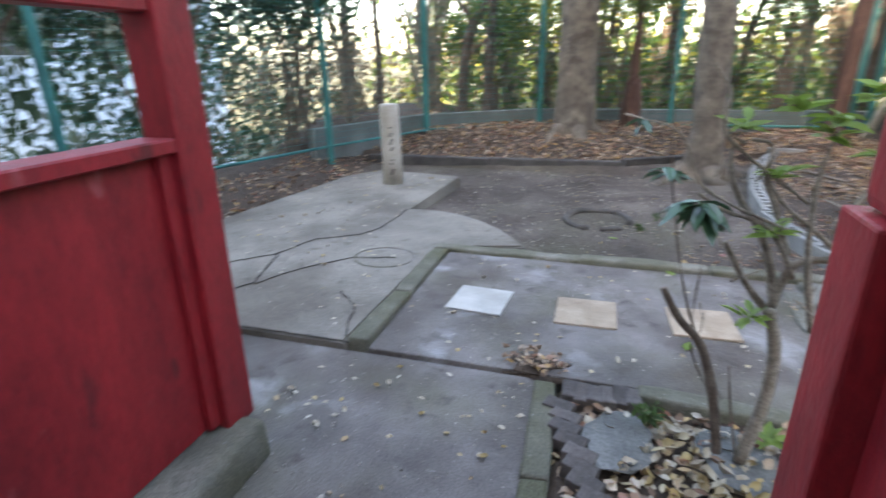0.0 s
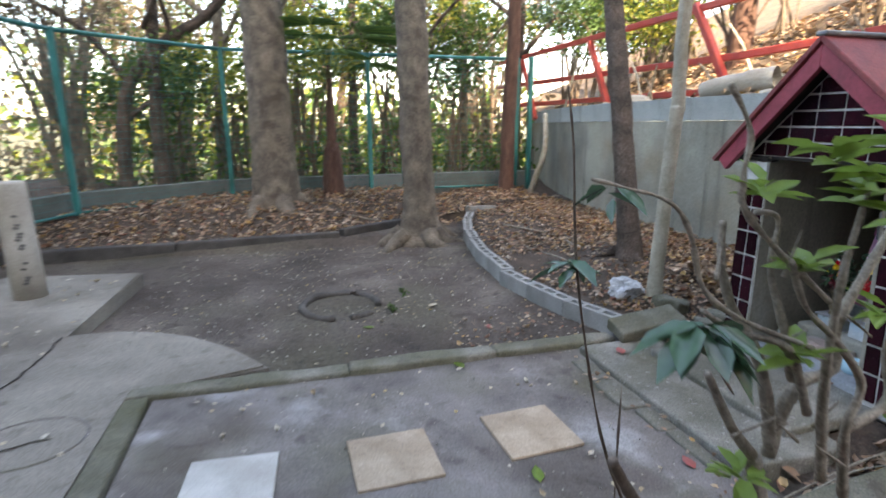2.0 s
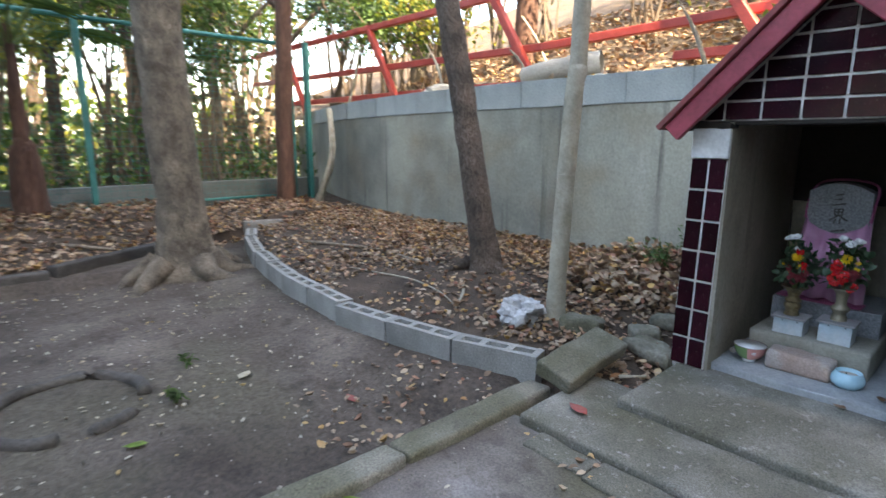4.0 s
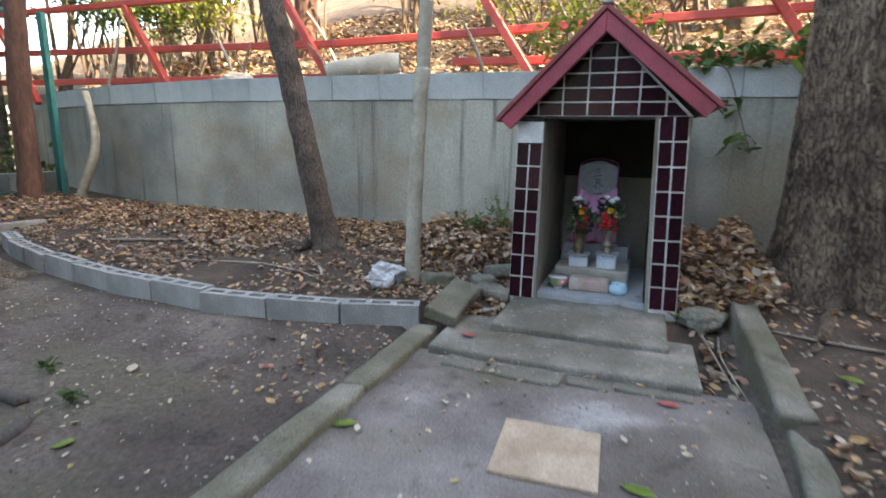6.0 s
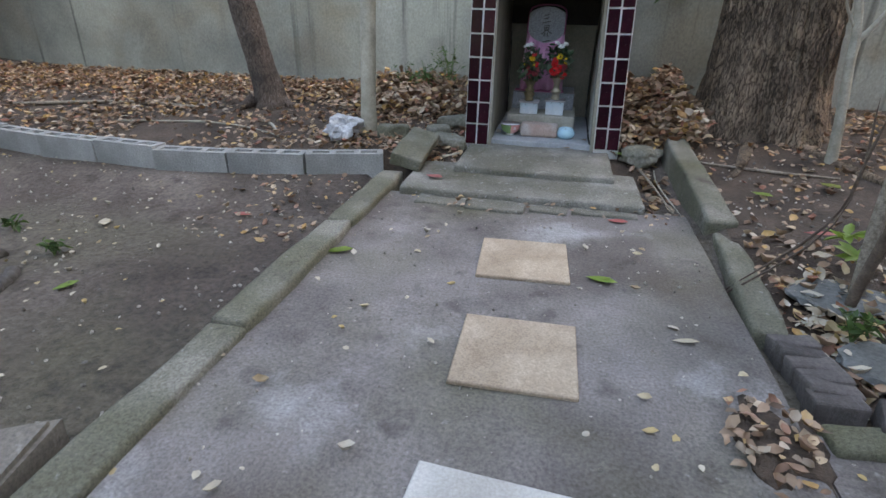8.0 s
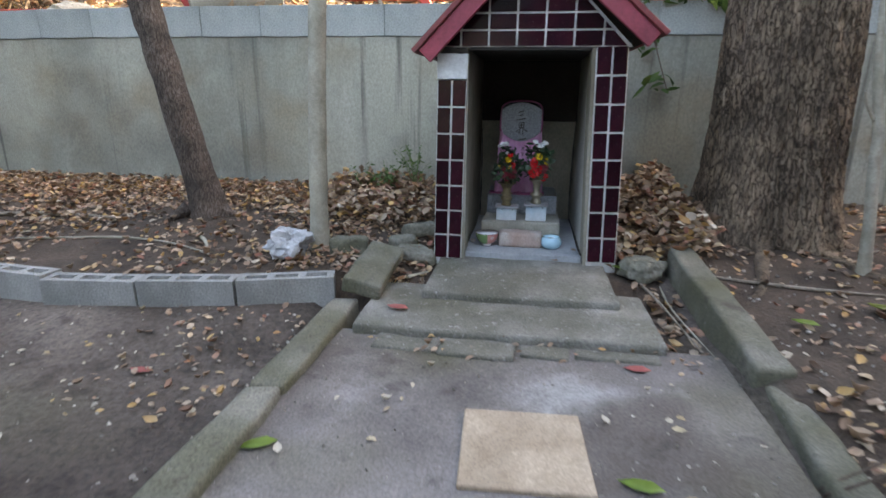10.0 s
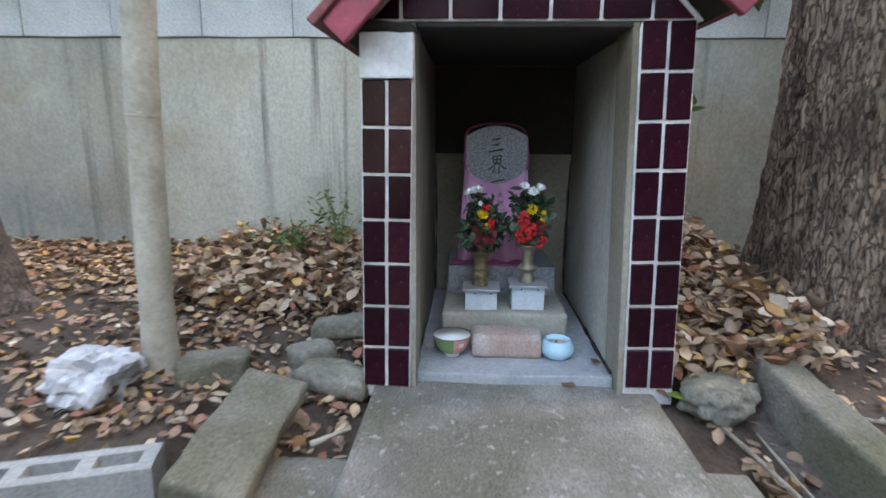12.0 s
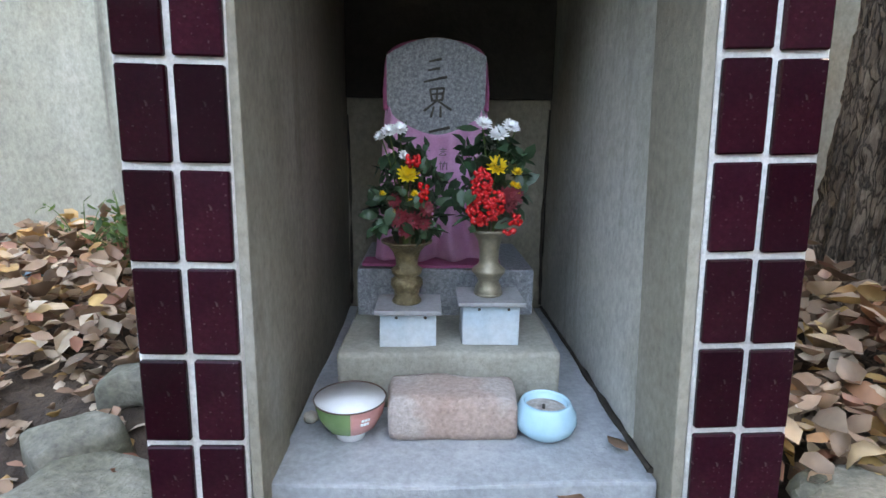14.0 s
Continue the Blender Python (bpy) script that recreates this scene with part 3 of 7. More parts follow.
def ground_z(x, y):
    """Height of the bare earth."""
    z = -0.11 - 0.02 * smooth(-1, -3, x)
    if -4.85 < x < -0.8 and y > planter_y(x) + 0.09:
        z = 0.02 + 0.13 * smooth(planter_y(x), 1.2, y)
    elif -0.8 <= x < 0.45 and y > -0.34:
        z = -0.04 + 0.17 * smooth(-0.4, 0.9, y)
    elif x >= 0.45:
        z = -0.07 + 0.09 * smooth(0.62, 0.8, x) * smooth(-1.5, -0.8, y) + 0.12 * smooth(-0.6, 0.8, y)
    elif x <= -4.85 and y > -1.0:
        z = -0.05 + 0.2 * smooth(-0.8, 0.8, y)
    if -4.85 < x < -0.8 and y <= planter_y(x) + 0.09:
        z += 0.055 * smooth(planter_y(x) - 0.5, planter_y(x) - 0.05, y)
    if x < -4.0 and y <= -0.3:
        z = max(z, -0.05 + 0.25 * smooth(far_kerb_x(y) + 0.02, far_kerb_x(y) - 1.3, x))
    if y < -4.6:
        z += 0.15 * smooth(-4.6, -5.3, y)
    if -0.44 < x < 0.44 and 0.02 < y < 1.0:
        z = -0.12
    if x > 0.45 and y < -1.93:
        z = -0.14
    if x < -7.5:
        z -= 0.7 * smooth(-7.5, -13, x)
    if y < -6.0:
        z -= 2.0 * smooth(-6.0, -10, y) * smooth(1.0, -1.5, x)
    return z


def ground_sheet():
    xs = list(np.concatenate([np.linspace(-900, -40, 6), np.linspace(-25, -8.5, 10), np.arange(-8, 3.6, 0.07), np.linspace(4, 30, 12), np.linspace(60, 900, 5)]))
    ys = list(np.concatenate([np.linspace(-900, -40, 6), np.linspace(-25, -6.3, 12), np.arange(-5.9, 2.4, 0.07), np.linspace(2.6, 30, 12), np.linspace(60, 900, 5)]))
    V, F = [], []
    for y in ys:
        for x in xs:
            z = ground_z(x, y) if abs(x) < 60 and abs(y) < 60 else -1.0
            if abs(x) < 9 and abs(y) < 7:
                z += 0.012 * noise.noise(Vector((x * 1.7, y * 1.7, 0))) + 0.006 * noise.noise(Vector((x * 6, y * 6, 3)))
            V.append((x, y, z))
    nx = len(xs)
    for j in range(len(ys) - 1):
        for i in range(nx - 1):
            a = j * nx + i
            F.append((a, a + 1, a + nx + 1, a + nx))
    me = bpy.data.meshes.new("ground")
    me.from_pydata(V, [], F)
    me.shade_smooth()
    me.materials.append(M_DIRT)
    me.materials.append(M_SOIL)
    me.materials.append(M_FAR)
    for p in me.polygons:
        x, y, _ = p.center
        if (-4.85 < x < -0.8 and y > planter_y(x) + 0.03) or x > 0.78 or (x < -4.2 and x < far_kerb_x(y)) or (-0.8 < x < 0.6 and y > -0.4) or y < -4.8:
            p.material_index = 1
        if abs(x) > 9 or abs(y) > 7:
            p.material_index = 2
    return tagged(new("ground", me), "bare trodden earth with scattered leaves", "ground", kind="structure")


ground_sheet()

# paved strip before the shrine
slab = part("path_slab", box(-0.70, 0.655, -2.81, -0.72, -0.16, -0.035, 0.008, 26, 0.006, 1, 2.2), M_SLAB)
tagged(slab, "cracked grey concrete path slab with stains", "pavement", kind="structure")
entry = part("entry_slab", prism([(0.665, -3.9), (4.5, -3.9), (4.5, -1.98), (0.665, -1.98)], -0.17, -0.05, 0.006), M_SLAB)
tagged(entry, "worn grey concrete floor slab", "pavement", kind="structure")
apron_poly = [(0.655, -2.93), (-0.73, -2.93), (-0.86, -2.33), (-1.0, -2.43), (-1.19, -2.57), (-1.38, -2.75), (-1.5, -2.93), (-1.58, -3.15), (-1.6, -3.35), (-1.55, -3.44), (-2.95, -3.36), (-3.1, -4.35), (-2.7, -4.6), (-1.2, -4.8), (0.0, -4.9), (0.655, -4.95)]
apron = part("apron_slab", prism(list(reversed(apron_poly)), -0.2, -0.018, 0.012), M_APRON)
tagged(apron, "old cracked concrete apron with rounded edge", "pavement", kind="structure")


def crack(pts, width, parent, z, seed):
    """A thin dirt-filled crack along a line, a raised sliver of shadowed grit."""
    bm = bmesh.new()
    prev = None
    rnd = random.Random(seed)
    dense = []
    for (xa, ya), (xb, yb) in zip(pts, pts[1:]):
        k = max(2, int(math.hypot(xb - xa, yb - ya) / 0.03))
        dense += [(xa + (xb - xa) * i / k, ya + (yb - ya) * i / k) for i in range(k)]
    dense.append(pts[-1])
    for i, (x, y) in enumerate(dense):
        a, b = dense[max(0, i - 1)], dense[min(len(dense) - 1, i + 1)]
        d = Vector((b[0] - a[0], b[1] - a[1], 0)).normalized()
        nrm = Vector((-d.y, d.x, 0))
        c = Vector((x, y, z)) + nrm * noise.noise(Vector((x * 14, y * 14, seed))) * 0.018
        w_ = width * rnd.uniform(0.4, 1.2)
        cur = (bm.verts.new(c - nrm * w_), bm.verts.new(c + Vector((0, 0, 0.003))), bm.verts.new(c + nrm * w_))
        if prev:
            bm.faces.new((prev[0], cur[0], cur[1], prev[1]))
            bm.faces.new((prev[1], cur[1], cur[2], prev[2]))
        prev = cur
    return part("crack", bm, M_CRACK, parent, "dark dirt-filled crack")


M_CRACK = mat("crack_dirt", (0.022, 0.018, 0.014), (0.05, 0.04, 0.03), scale=20, rough=1.0, bump=0.3)
LOC[slab] = LOC[apron] = LOC[entry] = Vector((0, 0, 0))
crack([(-1.55, -3.44), (-0.98, -3.46), (-0.8, -3.55), (-0.63, -3.82), (-0.31, -3.9), (0.17, -3.76), (0.4, -3.9)], 0.009, apron, -0.0145, 1)
crack([(0.2, -3.74), (-0.02, -3.65), (-0.19, -3.53), (-0.36, -3.38), (-0.42, -3.1)], 0.007, apron, -0.0145, 2)
crack([(-0.3, -3.9), (-0.1, -4.1), (0.1, -4.2)], 0.007, apron, -0.0145, 3)
crack([(0.62, -2.95), (0.3, -3.05), (0.15, -3.2)], 0.006, apron, -0.0145, 4)
crack([(0.652, -4.6), (0.655, -3.4), (0.655, -2.9)], 0.008, apron, -0.0145, 5)
# old round cover flush in the apron
part("cover_ring", tube([(-0.42 + 0.18 * math.cos(k * 0.314), -3.18 + 0.2 * math.sin(k * 0.314), -0.0185, 0.006) for k in range(21)], 6, cap=False), M_SLAB, apron, "faint round cement cover outline")

# kerbs round the path
def kerb_line(name, segs, width, z0, z1, material, label, group):
    for i, (xa, ya, xb, yb) in enumerate(segs):
        L = math.hypot(xb - xa, yb - ya)
        m = pose((xa + xb) / 2, (ya + yb) / 2, 0, 0, 0, math.degrees(math.atan2(yb - ya, xb - xa)))
        bm = box(-L / 2 + 0.003, L / 2 - 0.003, -width / 2, width / 2, z0, z1 + 0.006 * math.sin(i * 2.3), 0.014, 8, 0.009, i * 3.1, 7, m)
        solo(name, bm, material, label, "kerb", group, smooth=True)


kerb_line("kerb_stone", [(-0.705, -0.5, -0.708, -1.2), (-0.708, -1.2, -0.714, -1.95), (-0.714, -1.95, -0.725, -2.92)], 0.11, -0.16, -0.004, M_MOSSY, "moss-covered long concrete kerb beside the path", "path kerbs")
kerb_line("kerb_stone", [(-0.665, -2.868, 0.06, -2.868), (0.075, -2.862, 0.64, -2.872)], 0.1, -0.16, -0.006, M_MOSSY, "mossy broken concrete kerb beside the path", "path kerbs")
solo("kerb_stone", box(-0.055, 0.055, -0.5, 0.5, -0.1, 0.1, 0.014, 8, 0.009, 4.1, 7, pose(0.725, -0.42, -0.02, 5.2, 0, 1.5)), M_MOSSY, "weathered mossy concrete kerb beside the big tree", "kerb", "path kerbs", smooth=True)
kerb_line("kerb_stone", [(0.75, -0.93, 0.70, -1.65)], 0.09, -0.12, -0.008, M_MOSSY, "weathered mossy concrete kerb beside bare soil", "path kerbs")
kerb_line("kerb_stone", [(0.70, -2.0, 1.25, -1.97), (1.25, -1.97, 1.9, -1.98)], 0.09, -0.16, -0.03, M_MOSSY, "low worn concrete kerb edging the entry floor", "path kerbs")

# three stepping tiles
def paver(x, y, rz, material, label):
    bm = box(-0.15, 0.15, -0.15, 0.15, -0.036, -0.022, 0.003, 0, m=pose(x, y, 0, 0, 0, rz))
    solo("paving_tile", bm, material, label, "tile", "stepping tiles on the path")


paver(0.03, -2.43, -4, M_PAVERW, "pale whitish square paving tile on concrete")
paver(0.04, -1.875, 1, M_PAVER, "beige square paving tile on concrete")
paver(0.015, -1.33, 3, M_PAVER, "beige square paving tile near the shrine")

# steps to the shrine
solo("step_slab", box(-0.60, 0.48, -0.76, -0.3, -0.12, 0.0, 0.012, 12, 0.008, 2, 5), M_STEP, "broad mossy concrete step slab", "step", "shrine steps", smooth=True)
solo("step_slab", box(-0.40, 0.37, -0.47, 0.05, -0.02, 0.03, 0.01, 12, 0.006, 5, 5), M_STEP, "upper mossy concrete step slab at the shrine", "step", "shrine steps", smooth=True)
for i, (x0, x1, y0) in enumerate(((-0.5, -0.28, -0.86), (-0.27, -0.02, -0.88), (0.0, 0.16, -0.85), (0.18, 0.45, -0.83))):
    solo("slab_fragment", box(x0, x1, y0, -0.765, -0.06, -0.024, 0.008, 4, 0.01, i * 4, 8), M_STEP, "broken mossy concrete fragment before the step", "concrete fragment", "slab fragments", smooth=True)

# ---- retaining wall ----
def wall_strip(line, y0, y1, z0, z1, step=0.25):
    """A thick wall along a plan line, its front face at the line."""
    pts = []
    for (xa, ya), (xb, yb) in zip(line, line[1:]):
        k = max(1, int(math.hypot(xb - xa, yb - ya) / step))
        pts += [(xa + (xb - xa) * i / k, ya + (yb - ya) * i / k) for i in range(k)]
    pts.append(line[-1])
    bm = bmesh.new()
    rows = []
    zs = [z0 + (z1 - z0) * i / 6 for i in range(7)]
    for x, y in pts:
        f = [bm.verts.new((x, y + y0 + 0.006 * noise.noise(Vector((x * 2, z * 2, 0))), z)) for z in zs]
        b = [bm.verts.new((x, y + y1, z)) for z in zs]
        rows.append(f + list(reversed(b)))
    for a, b in zip(rows, rows[1:]):
        k = len(a)
        for i in range(k):
            bm.faces.new((a[i], a[(i + 1) % k], b[(i + 1) % k], b[i]))
    bm.faces.new(rows[0])
    bm.faces.new(list(reversed(rows[-1])))
    bmesh.ops.recalc_face_normals(bm, faces=bm.faces)
    return bm


wall_ob = part("retaining_wall", wall_strip(WALL_LINE, 0.0, 0.25, -0.4, 1.16), M_WALL, smooth=False)
tagged(wall_ob, "stained grey rendered concrete retaining wall", "wall", kind="structure")

# cap course of blocks
def wall_point(s):
    for (xa, ya), (xb, yb) in zip(WALL_LINE, WALL_LINE[1:]):
        d = math.hypot(xb - xa, yb - ya)
        if s <= d:
            return xa + (xb - xa) * s / d, ya + (yb - ya) * s / d, math.degrees(math.atan2(yb - ya, xb - xa))
        s -= d
    return None


def cap_course():
    me = None
    s = 0.2
    while True:
        p = wall_point(s)
        if not p or p[0] < -8.5:
            break
        if me is None:
            bm = box(-0.216, 0.216, -0.2, 0.012, 1.163, 1.36, 0.004, 3, 0.004, 1, 8)
            me = bpy.data.meshes.new("cap_block")
            bm.to_mesh(me)
            bm.free()
            me.materials.append(M_CAP)
        ob = new("cap_block", me)
        ob.matrix_basis = pose(p[0], p[1], 0, 0, 0, p[2])
        ob.parent = wall_ob
        s += 0.435


cap_course()

# ---- slope above the wall ----
def hill_z(x, y):
    d = y - line_y(WALL_LINE, x) - 0.2
    return 1.31 + 0.05 * min(d, 0.6) + 0.42 * max(0, d - 0.6) + 0.08 * noise.noise(Vector((x * 0.8, y * 0.8, 7)))


def hill():
    V, F = [], []
    xs = np.concatenate([np.arange(-14, 6, 0.2), np.linspace(6.5, 25, 10)])
    ds = np.concatenate([np.arange(0.0, 5, 0.2), np.linspace(5.5, 22, 12)])
    for d in ds:
        for x in xs:
            y = line_y(WALL_LINE, x) + 0.2 + d
            V.append((x, y, hill_z(x, y) if d > 0 else 1.31))
    nx = len(xs)
    for j in range(len(ds) - 1):
        for i in range(nx - 1):
            a = j * nx + i
            F.append((a, a + 1, a + nx + 1, a + nx))
    me = bpy.data.meshes.new("hillside")
    me.from_pydata(V, [], F)
    me.shade_smooth()
    me.materials.append(M_HILL)
    tagged(new("hillside", me), "leaf-strewn earth slope above the wall", "slope", kind="structure")


hill()

# added block behind the start of the walk, never in view, shading the yard
blocker = part("neighbour_house_wall", box(6.0, 12.0, -14.0, 0.72, -2.5, 17.0, 0.02), M_UNSEEN)
tagged(blocker, "unseen plain block added to shade the yard", "house", kind="structure")
# unseen wall added so the gable tiles mirror it instead of bright sky
refl_wall = part("boundary_wall", box(-0.3, 6.0, -6.85, -6.6, -0.4, 2.9, 0.01), M_UNSEEN)
tagged(refl_wall, "unseen plain wall added to dim the tile reflections", "wall", kind="structure")

# ---- the small shrine ----
shrine = thing("roadside_shrine", 0, 0.4, 0.0, "small shrine with maroon tiles and red gable roof", "shrine")
LEAN_L = Matrix(((1, 0, 0.013, 0), (0, 1, 0, 0), (0, 0, 1, 0), (0, 0, 0, 1)))
LEAN_R = Matrix(((1, 0, -0.034, 0.0), (0, 1, 0, 0), (0, 0, 1, 0), (0, 0, 0, 1)))


def shear(bm, m):
    bmesh.ops.transform(bm, verts=bm.verts, matrix=m)
    return bm


def tile_mesh(w_, h_):
    bm = box(-w_ / 2, w_ / 2, -0.007, 0.004, -h_ / 2, h_ / 2, 0.0022)
    me = bpy.data.meshes.new("tile")
    bm.to_mesh(me)
    bm.free()
    me.materials.append(M_TILE)
    return me


TILE = tile_mesh(0.057, 0.109)
pil_l = part("pillar", shear(box(-0.431, -0.3, 0.0, 0.14, 0.0, 0.851, 0.003), LEAN_L), M_GROUT, shrine, "white-grouted pillar clad in maroon tiles")
pil_r = part("pillar", shear(box(0.287, 0.419, 0.0, 0.14, 0.0, 0.985, 0.003), LEAN_R), M_GROUT, shrine, "white-grouted pillar clad in maroon tiles")


def put_tile(me, x, y, z, parent, ry=0.0):
    ob = new("tile", me)
    ob.matrix_basis = Matrix.Translation(-LOC[parent]) @ pose(x, y, z, 0, ry, 0)
    ob.parent = parent


rt = random.Random(4)
for r in range(8):
    for k in range(2):
        x = -0.3985 + 0.066 * k
        if r < 7:
            zl = 0.03 + 0.1178 * (r + 0.5)
            put_tile(TILE, x + 0.013 * zl + rt.uniform(-.0008, .0008), 0.0, zl, pil_l, 0.75 + rt.uniform(-.4, .4))
        z = 0.046 + 0.1183 * (r + 0.5)
        put_tile(TILE, 0.32 + 0.066 * k - 0.034 * z, 0.0, z, pil_r, -1.95)
part("patch_block", box(-0.42, -0.285, -0.012, 0.14, 0.853, 0.962, 0.006, 4, 0.003, 2), M_WHITE, shrine, "bare white painted mortar patch")
part("mortar_lump", box(-0.418, -0.285, -0.02, 0.1, 0.962, 0.985, 0.008, 4, 0.01, 5, 20), M_NEARBLACK, shrine, "dark crumbled mortar")
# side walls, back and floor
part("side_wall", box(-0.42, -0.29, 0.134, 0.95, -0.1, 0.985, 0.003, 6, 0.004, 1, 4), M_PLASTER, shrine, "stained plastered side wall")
# right wall coloured paler, as if lit from the front left
part("side_wall", box(0.268, 0.405, 0.141, 0.95, -0.1, 1.0, 0.003, 6, 0.004, 3, 4), M_PLASTER_LIT, shrine, "stained plastered side wall, paled as if lit")
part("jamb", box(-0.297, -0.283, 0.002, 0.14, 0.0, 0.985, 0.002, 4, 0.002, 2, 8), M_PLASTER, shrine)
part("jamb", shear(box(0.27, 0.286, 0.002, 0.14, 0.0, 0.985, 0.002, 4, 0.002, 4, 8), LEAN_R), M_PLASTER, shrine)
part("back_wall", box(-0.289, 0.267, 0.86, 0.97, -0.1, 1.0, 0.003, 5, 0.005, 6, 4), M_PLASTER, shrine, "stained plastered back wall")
# back wall turns near-black above z 0.645, like the ceiling
part("soot_board", box(-0.288, 0.266, 0.845, 0.859, 0.645, 0.984, 0.002), M_NEARBLACK, shrine, "near-black upper back board")
part("niche_ceiling", box(-0.41, 0.40, 0.03, 0.9, 0.9865, 1.02, 0.002), M_NEARBLACK, shrine, "near-black board ceiling")
part("niche_floor", box(-0.289, 0.2675, 0.035, 0.858, -0.08, 0.06, 0.006, 10, 0.005, 8, 9), M_FLOOR, shrine, "bluish-grey cement niche floor")
part("crack", tube([(0.264, 0.06, 0.062, 0.004), (0.262, 0.25, 0.063, 0.006), (0.264, 0.5, 0.064, 0.004), (0.263, 0.84, 0.066, 0.005)], 6, 0.004, 25, steps=8), M_CRACK, shrine, "dark gap along the floor edge")
part("crack", tube([(0.262, 0.852, 0.07, 0.003), (0.258, 0.852, 0.3, 0.005), (0.263, 0.852, 0.62, 0.003)], 6, 0.005, 20, 2, steps=8), M_CRACK, shrine, "dark corner crack")
part("crack", tube([(-0.284, 0.852, 0.07, 0.003), (-0.281, 0.852, 0.35, 0.004), (-0.285, 0.852, 0.6, 0.003)], 6, 0.005, 20, 3, steps=8), M_CRACK, shrine, "dark corner crack")
# gable
GX, GZ0, GZ1, GW = -0.005, 0.988, 1.385, 0.40


def gable_body():
    bm = bmesh.new()
    f = [(-0.41, GZ0), (0.40, GZ0), (GX, GZ1)]
    a = [bm.verts.new((x, 0.0, z)) for x, z in f]
    b = [bm.verts.new((x, 0.10, z)) for x, z in f]
    bm.faces.new(a)
    bm.faces.new(list(reversed(b)))
    for i in range(3):
        bm.faces.new((a[i], b[i], b[(i + 1) % 3], a[(i + 1) % 3]))
    bmesh.ops.recalc_face_normals(bm, faces=bm.faces)
    return bm


gab = part("gable", gable_body(), M_GROUT, shrine, "tiled triangular gable")
part("lintel", box(-0.28, 0.27, 0.002, 0.13, 0.974, 0.987, 0.002), M_NEARBLACK, shrine)


def gable_tiles():
    L = Vector((-0.40, 0, GZ0)), Vector((GX, 0, GZ1))
    R = Vector((0.39, 0, GZ0)), Vector((GX, 0, GZ1))
    row, z = 0, GZ0 + 0.004
    while z < GZ1 - 0.02:
        x = 0.04 - 0.119 * 5
        while x < 0.45:
            bm = box(x + 0.0045, x + 0.1145, -0.008, 0.004, z, z + 0.0585, 0.002)
            for (p0, p1), s in ((L, 1), (R, -1)):
                d = p1 - p0
                nrm = Vector((-d.z, 0, d.x)).normalized() * s
                if nrm.z < 0:
                    nrm = -nrm
                r = bmesh.ops.bisect_plane(bm, geom=bm.verts[:] + bm.edges[:] + bm.faces[:], plane_co=p0 - nrm * 0.008, plane_no=nrm, clear_outer=True)
                cut = [e for e in r["geom_cut"] if isinstance(e, bmesh.types.BMEdge)]
                if cut:
                    bmesh.ops.edgeloop_fill(bm, edges=cut)
            if len(bm.verts) > 5:
                part("tile", bm, M_TILE, gab)
            else:
                bm.free()
            x += 0.119
        z += 0.0675


gable_tiles()
# roof boards, barge boards, ridge
APEX = Vector((-0.01, 0, 1.452))
EL, ER = Vector((-0.485, 0, 0.968)), Vector((0.485, 0, 1.03))


def slope_board(e, y0, y1, t0, t1, over=0.0):
    """A board along one roof slope between depths t0 and t1 under the roof line."""
    d = (e - APEX).normalized()
    nrm = Vector((-d.z, 0, d.x))
    if nrm.z < 0:
        nrm = -nrm
    a, b = APEX.copy(), e + d * over
    bm = bmesh.new()
    q = []
    for y in (y0, y1):
        for p, off in ((a, t0), (b, t0), (b, t1), (a, t1)):
            c = p - nrm * off
            if p is a:
                c = Vector((APEX.x, 0, APEX.z - off / max(0.2, nrm.z)))
            q.append(bm.verts.new((c.x, y, c.z)))
    for f in ((0, 1, 2, 3), (7, 6, 5, 4), (0, 4, 5, 1), (1, 5, 6, 2), (2, 6, 7, 3), (3, 7, 4, 0)):
        bm.faces.new([q[i] for i in f])
    bmesh.ops.recalc_face_normals(bm, faces=bm.faces)
    bmesh.ops.bevel(bm, geom=list(bm.edges), offset=0.003, segments=1, affect="EDGES")
    return bm


for e in (EL, ER):
    part("roof_board", slope_board(e, -0.125, 0.98, -0.022, 0.0, 0.02), M_ROOF, shrine, "dull red roof board")
    part("barge_board", slope_board(e, -0.112, -0.085, 0.002, 0.07), M_REDROOF, shrine, "dull red painted barge board")
    part("soffit", slope_board(e, -0.084, 0.97, 0.002, 0.02), M_NEARBLACK, shrine)
part("ridge_cap", box(-0.035, 0.015, -0.13, 0.99, 1.472, 1.492, 0.006), M_RIDGE, shrine, "grey metal ridge cap")

# inside the niche
solo("altar_step", box(-0.225, 0.175, 0.25, 0.62, 0.058, 0.166, 0.01, 8, 0.006, 4, 9), M_STEPIN, "weathered concrete altar step inside the niche", "step", smooth=True)
solo("stone_plinth", box(-0.215, 0.16, 0.46, 0.76, 0.16, 0.268, 0.004, 3, 0.001), M_GRANITE, "grey granite plinth under the stele", "plinth")


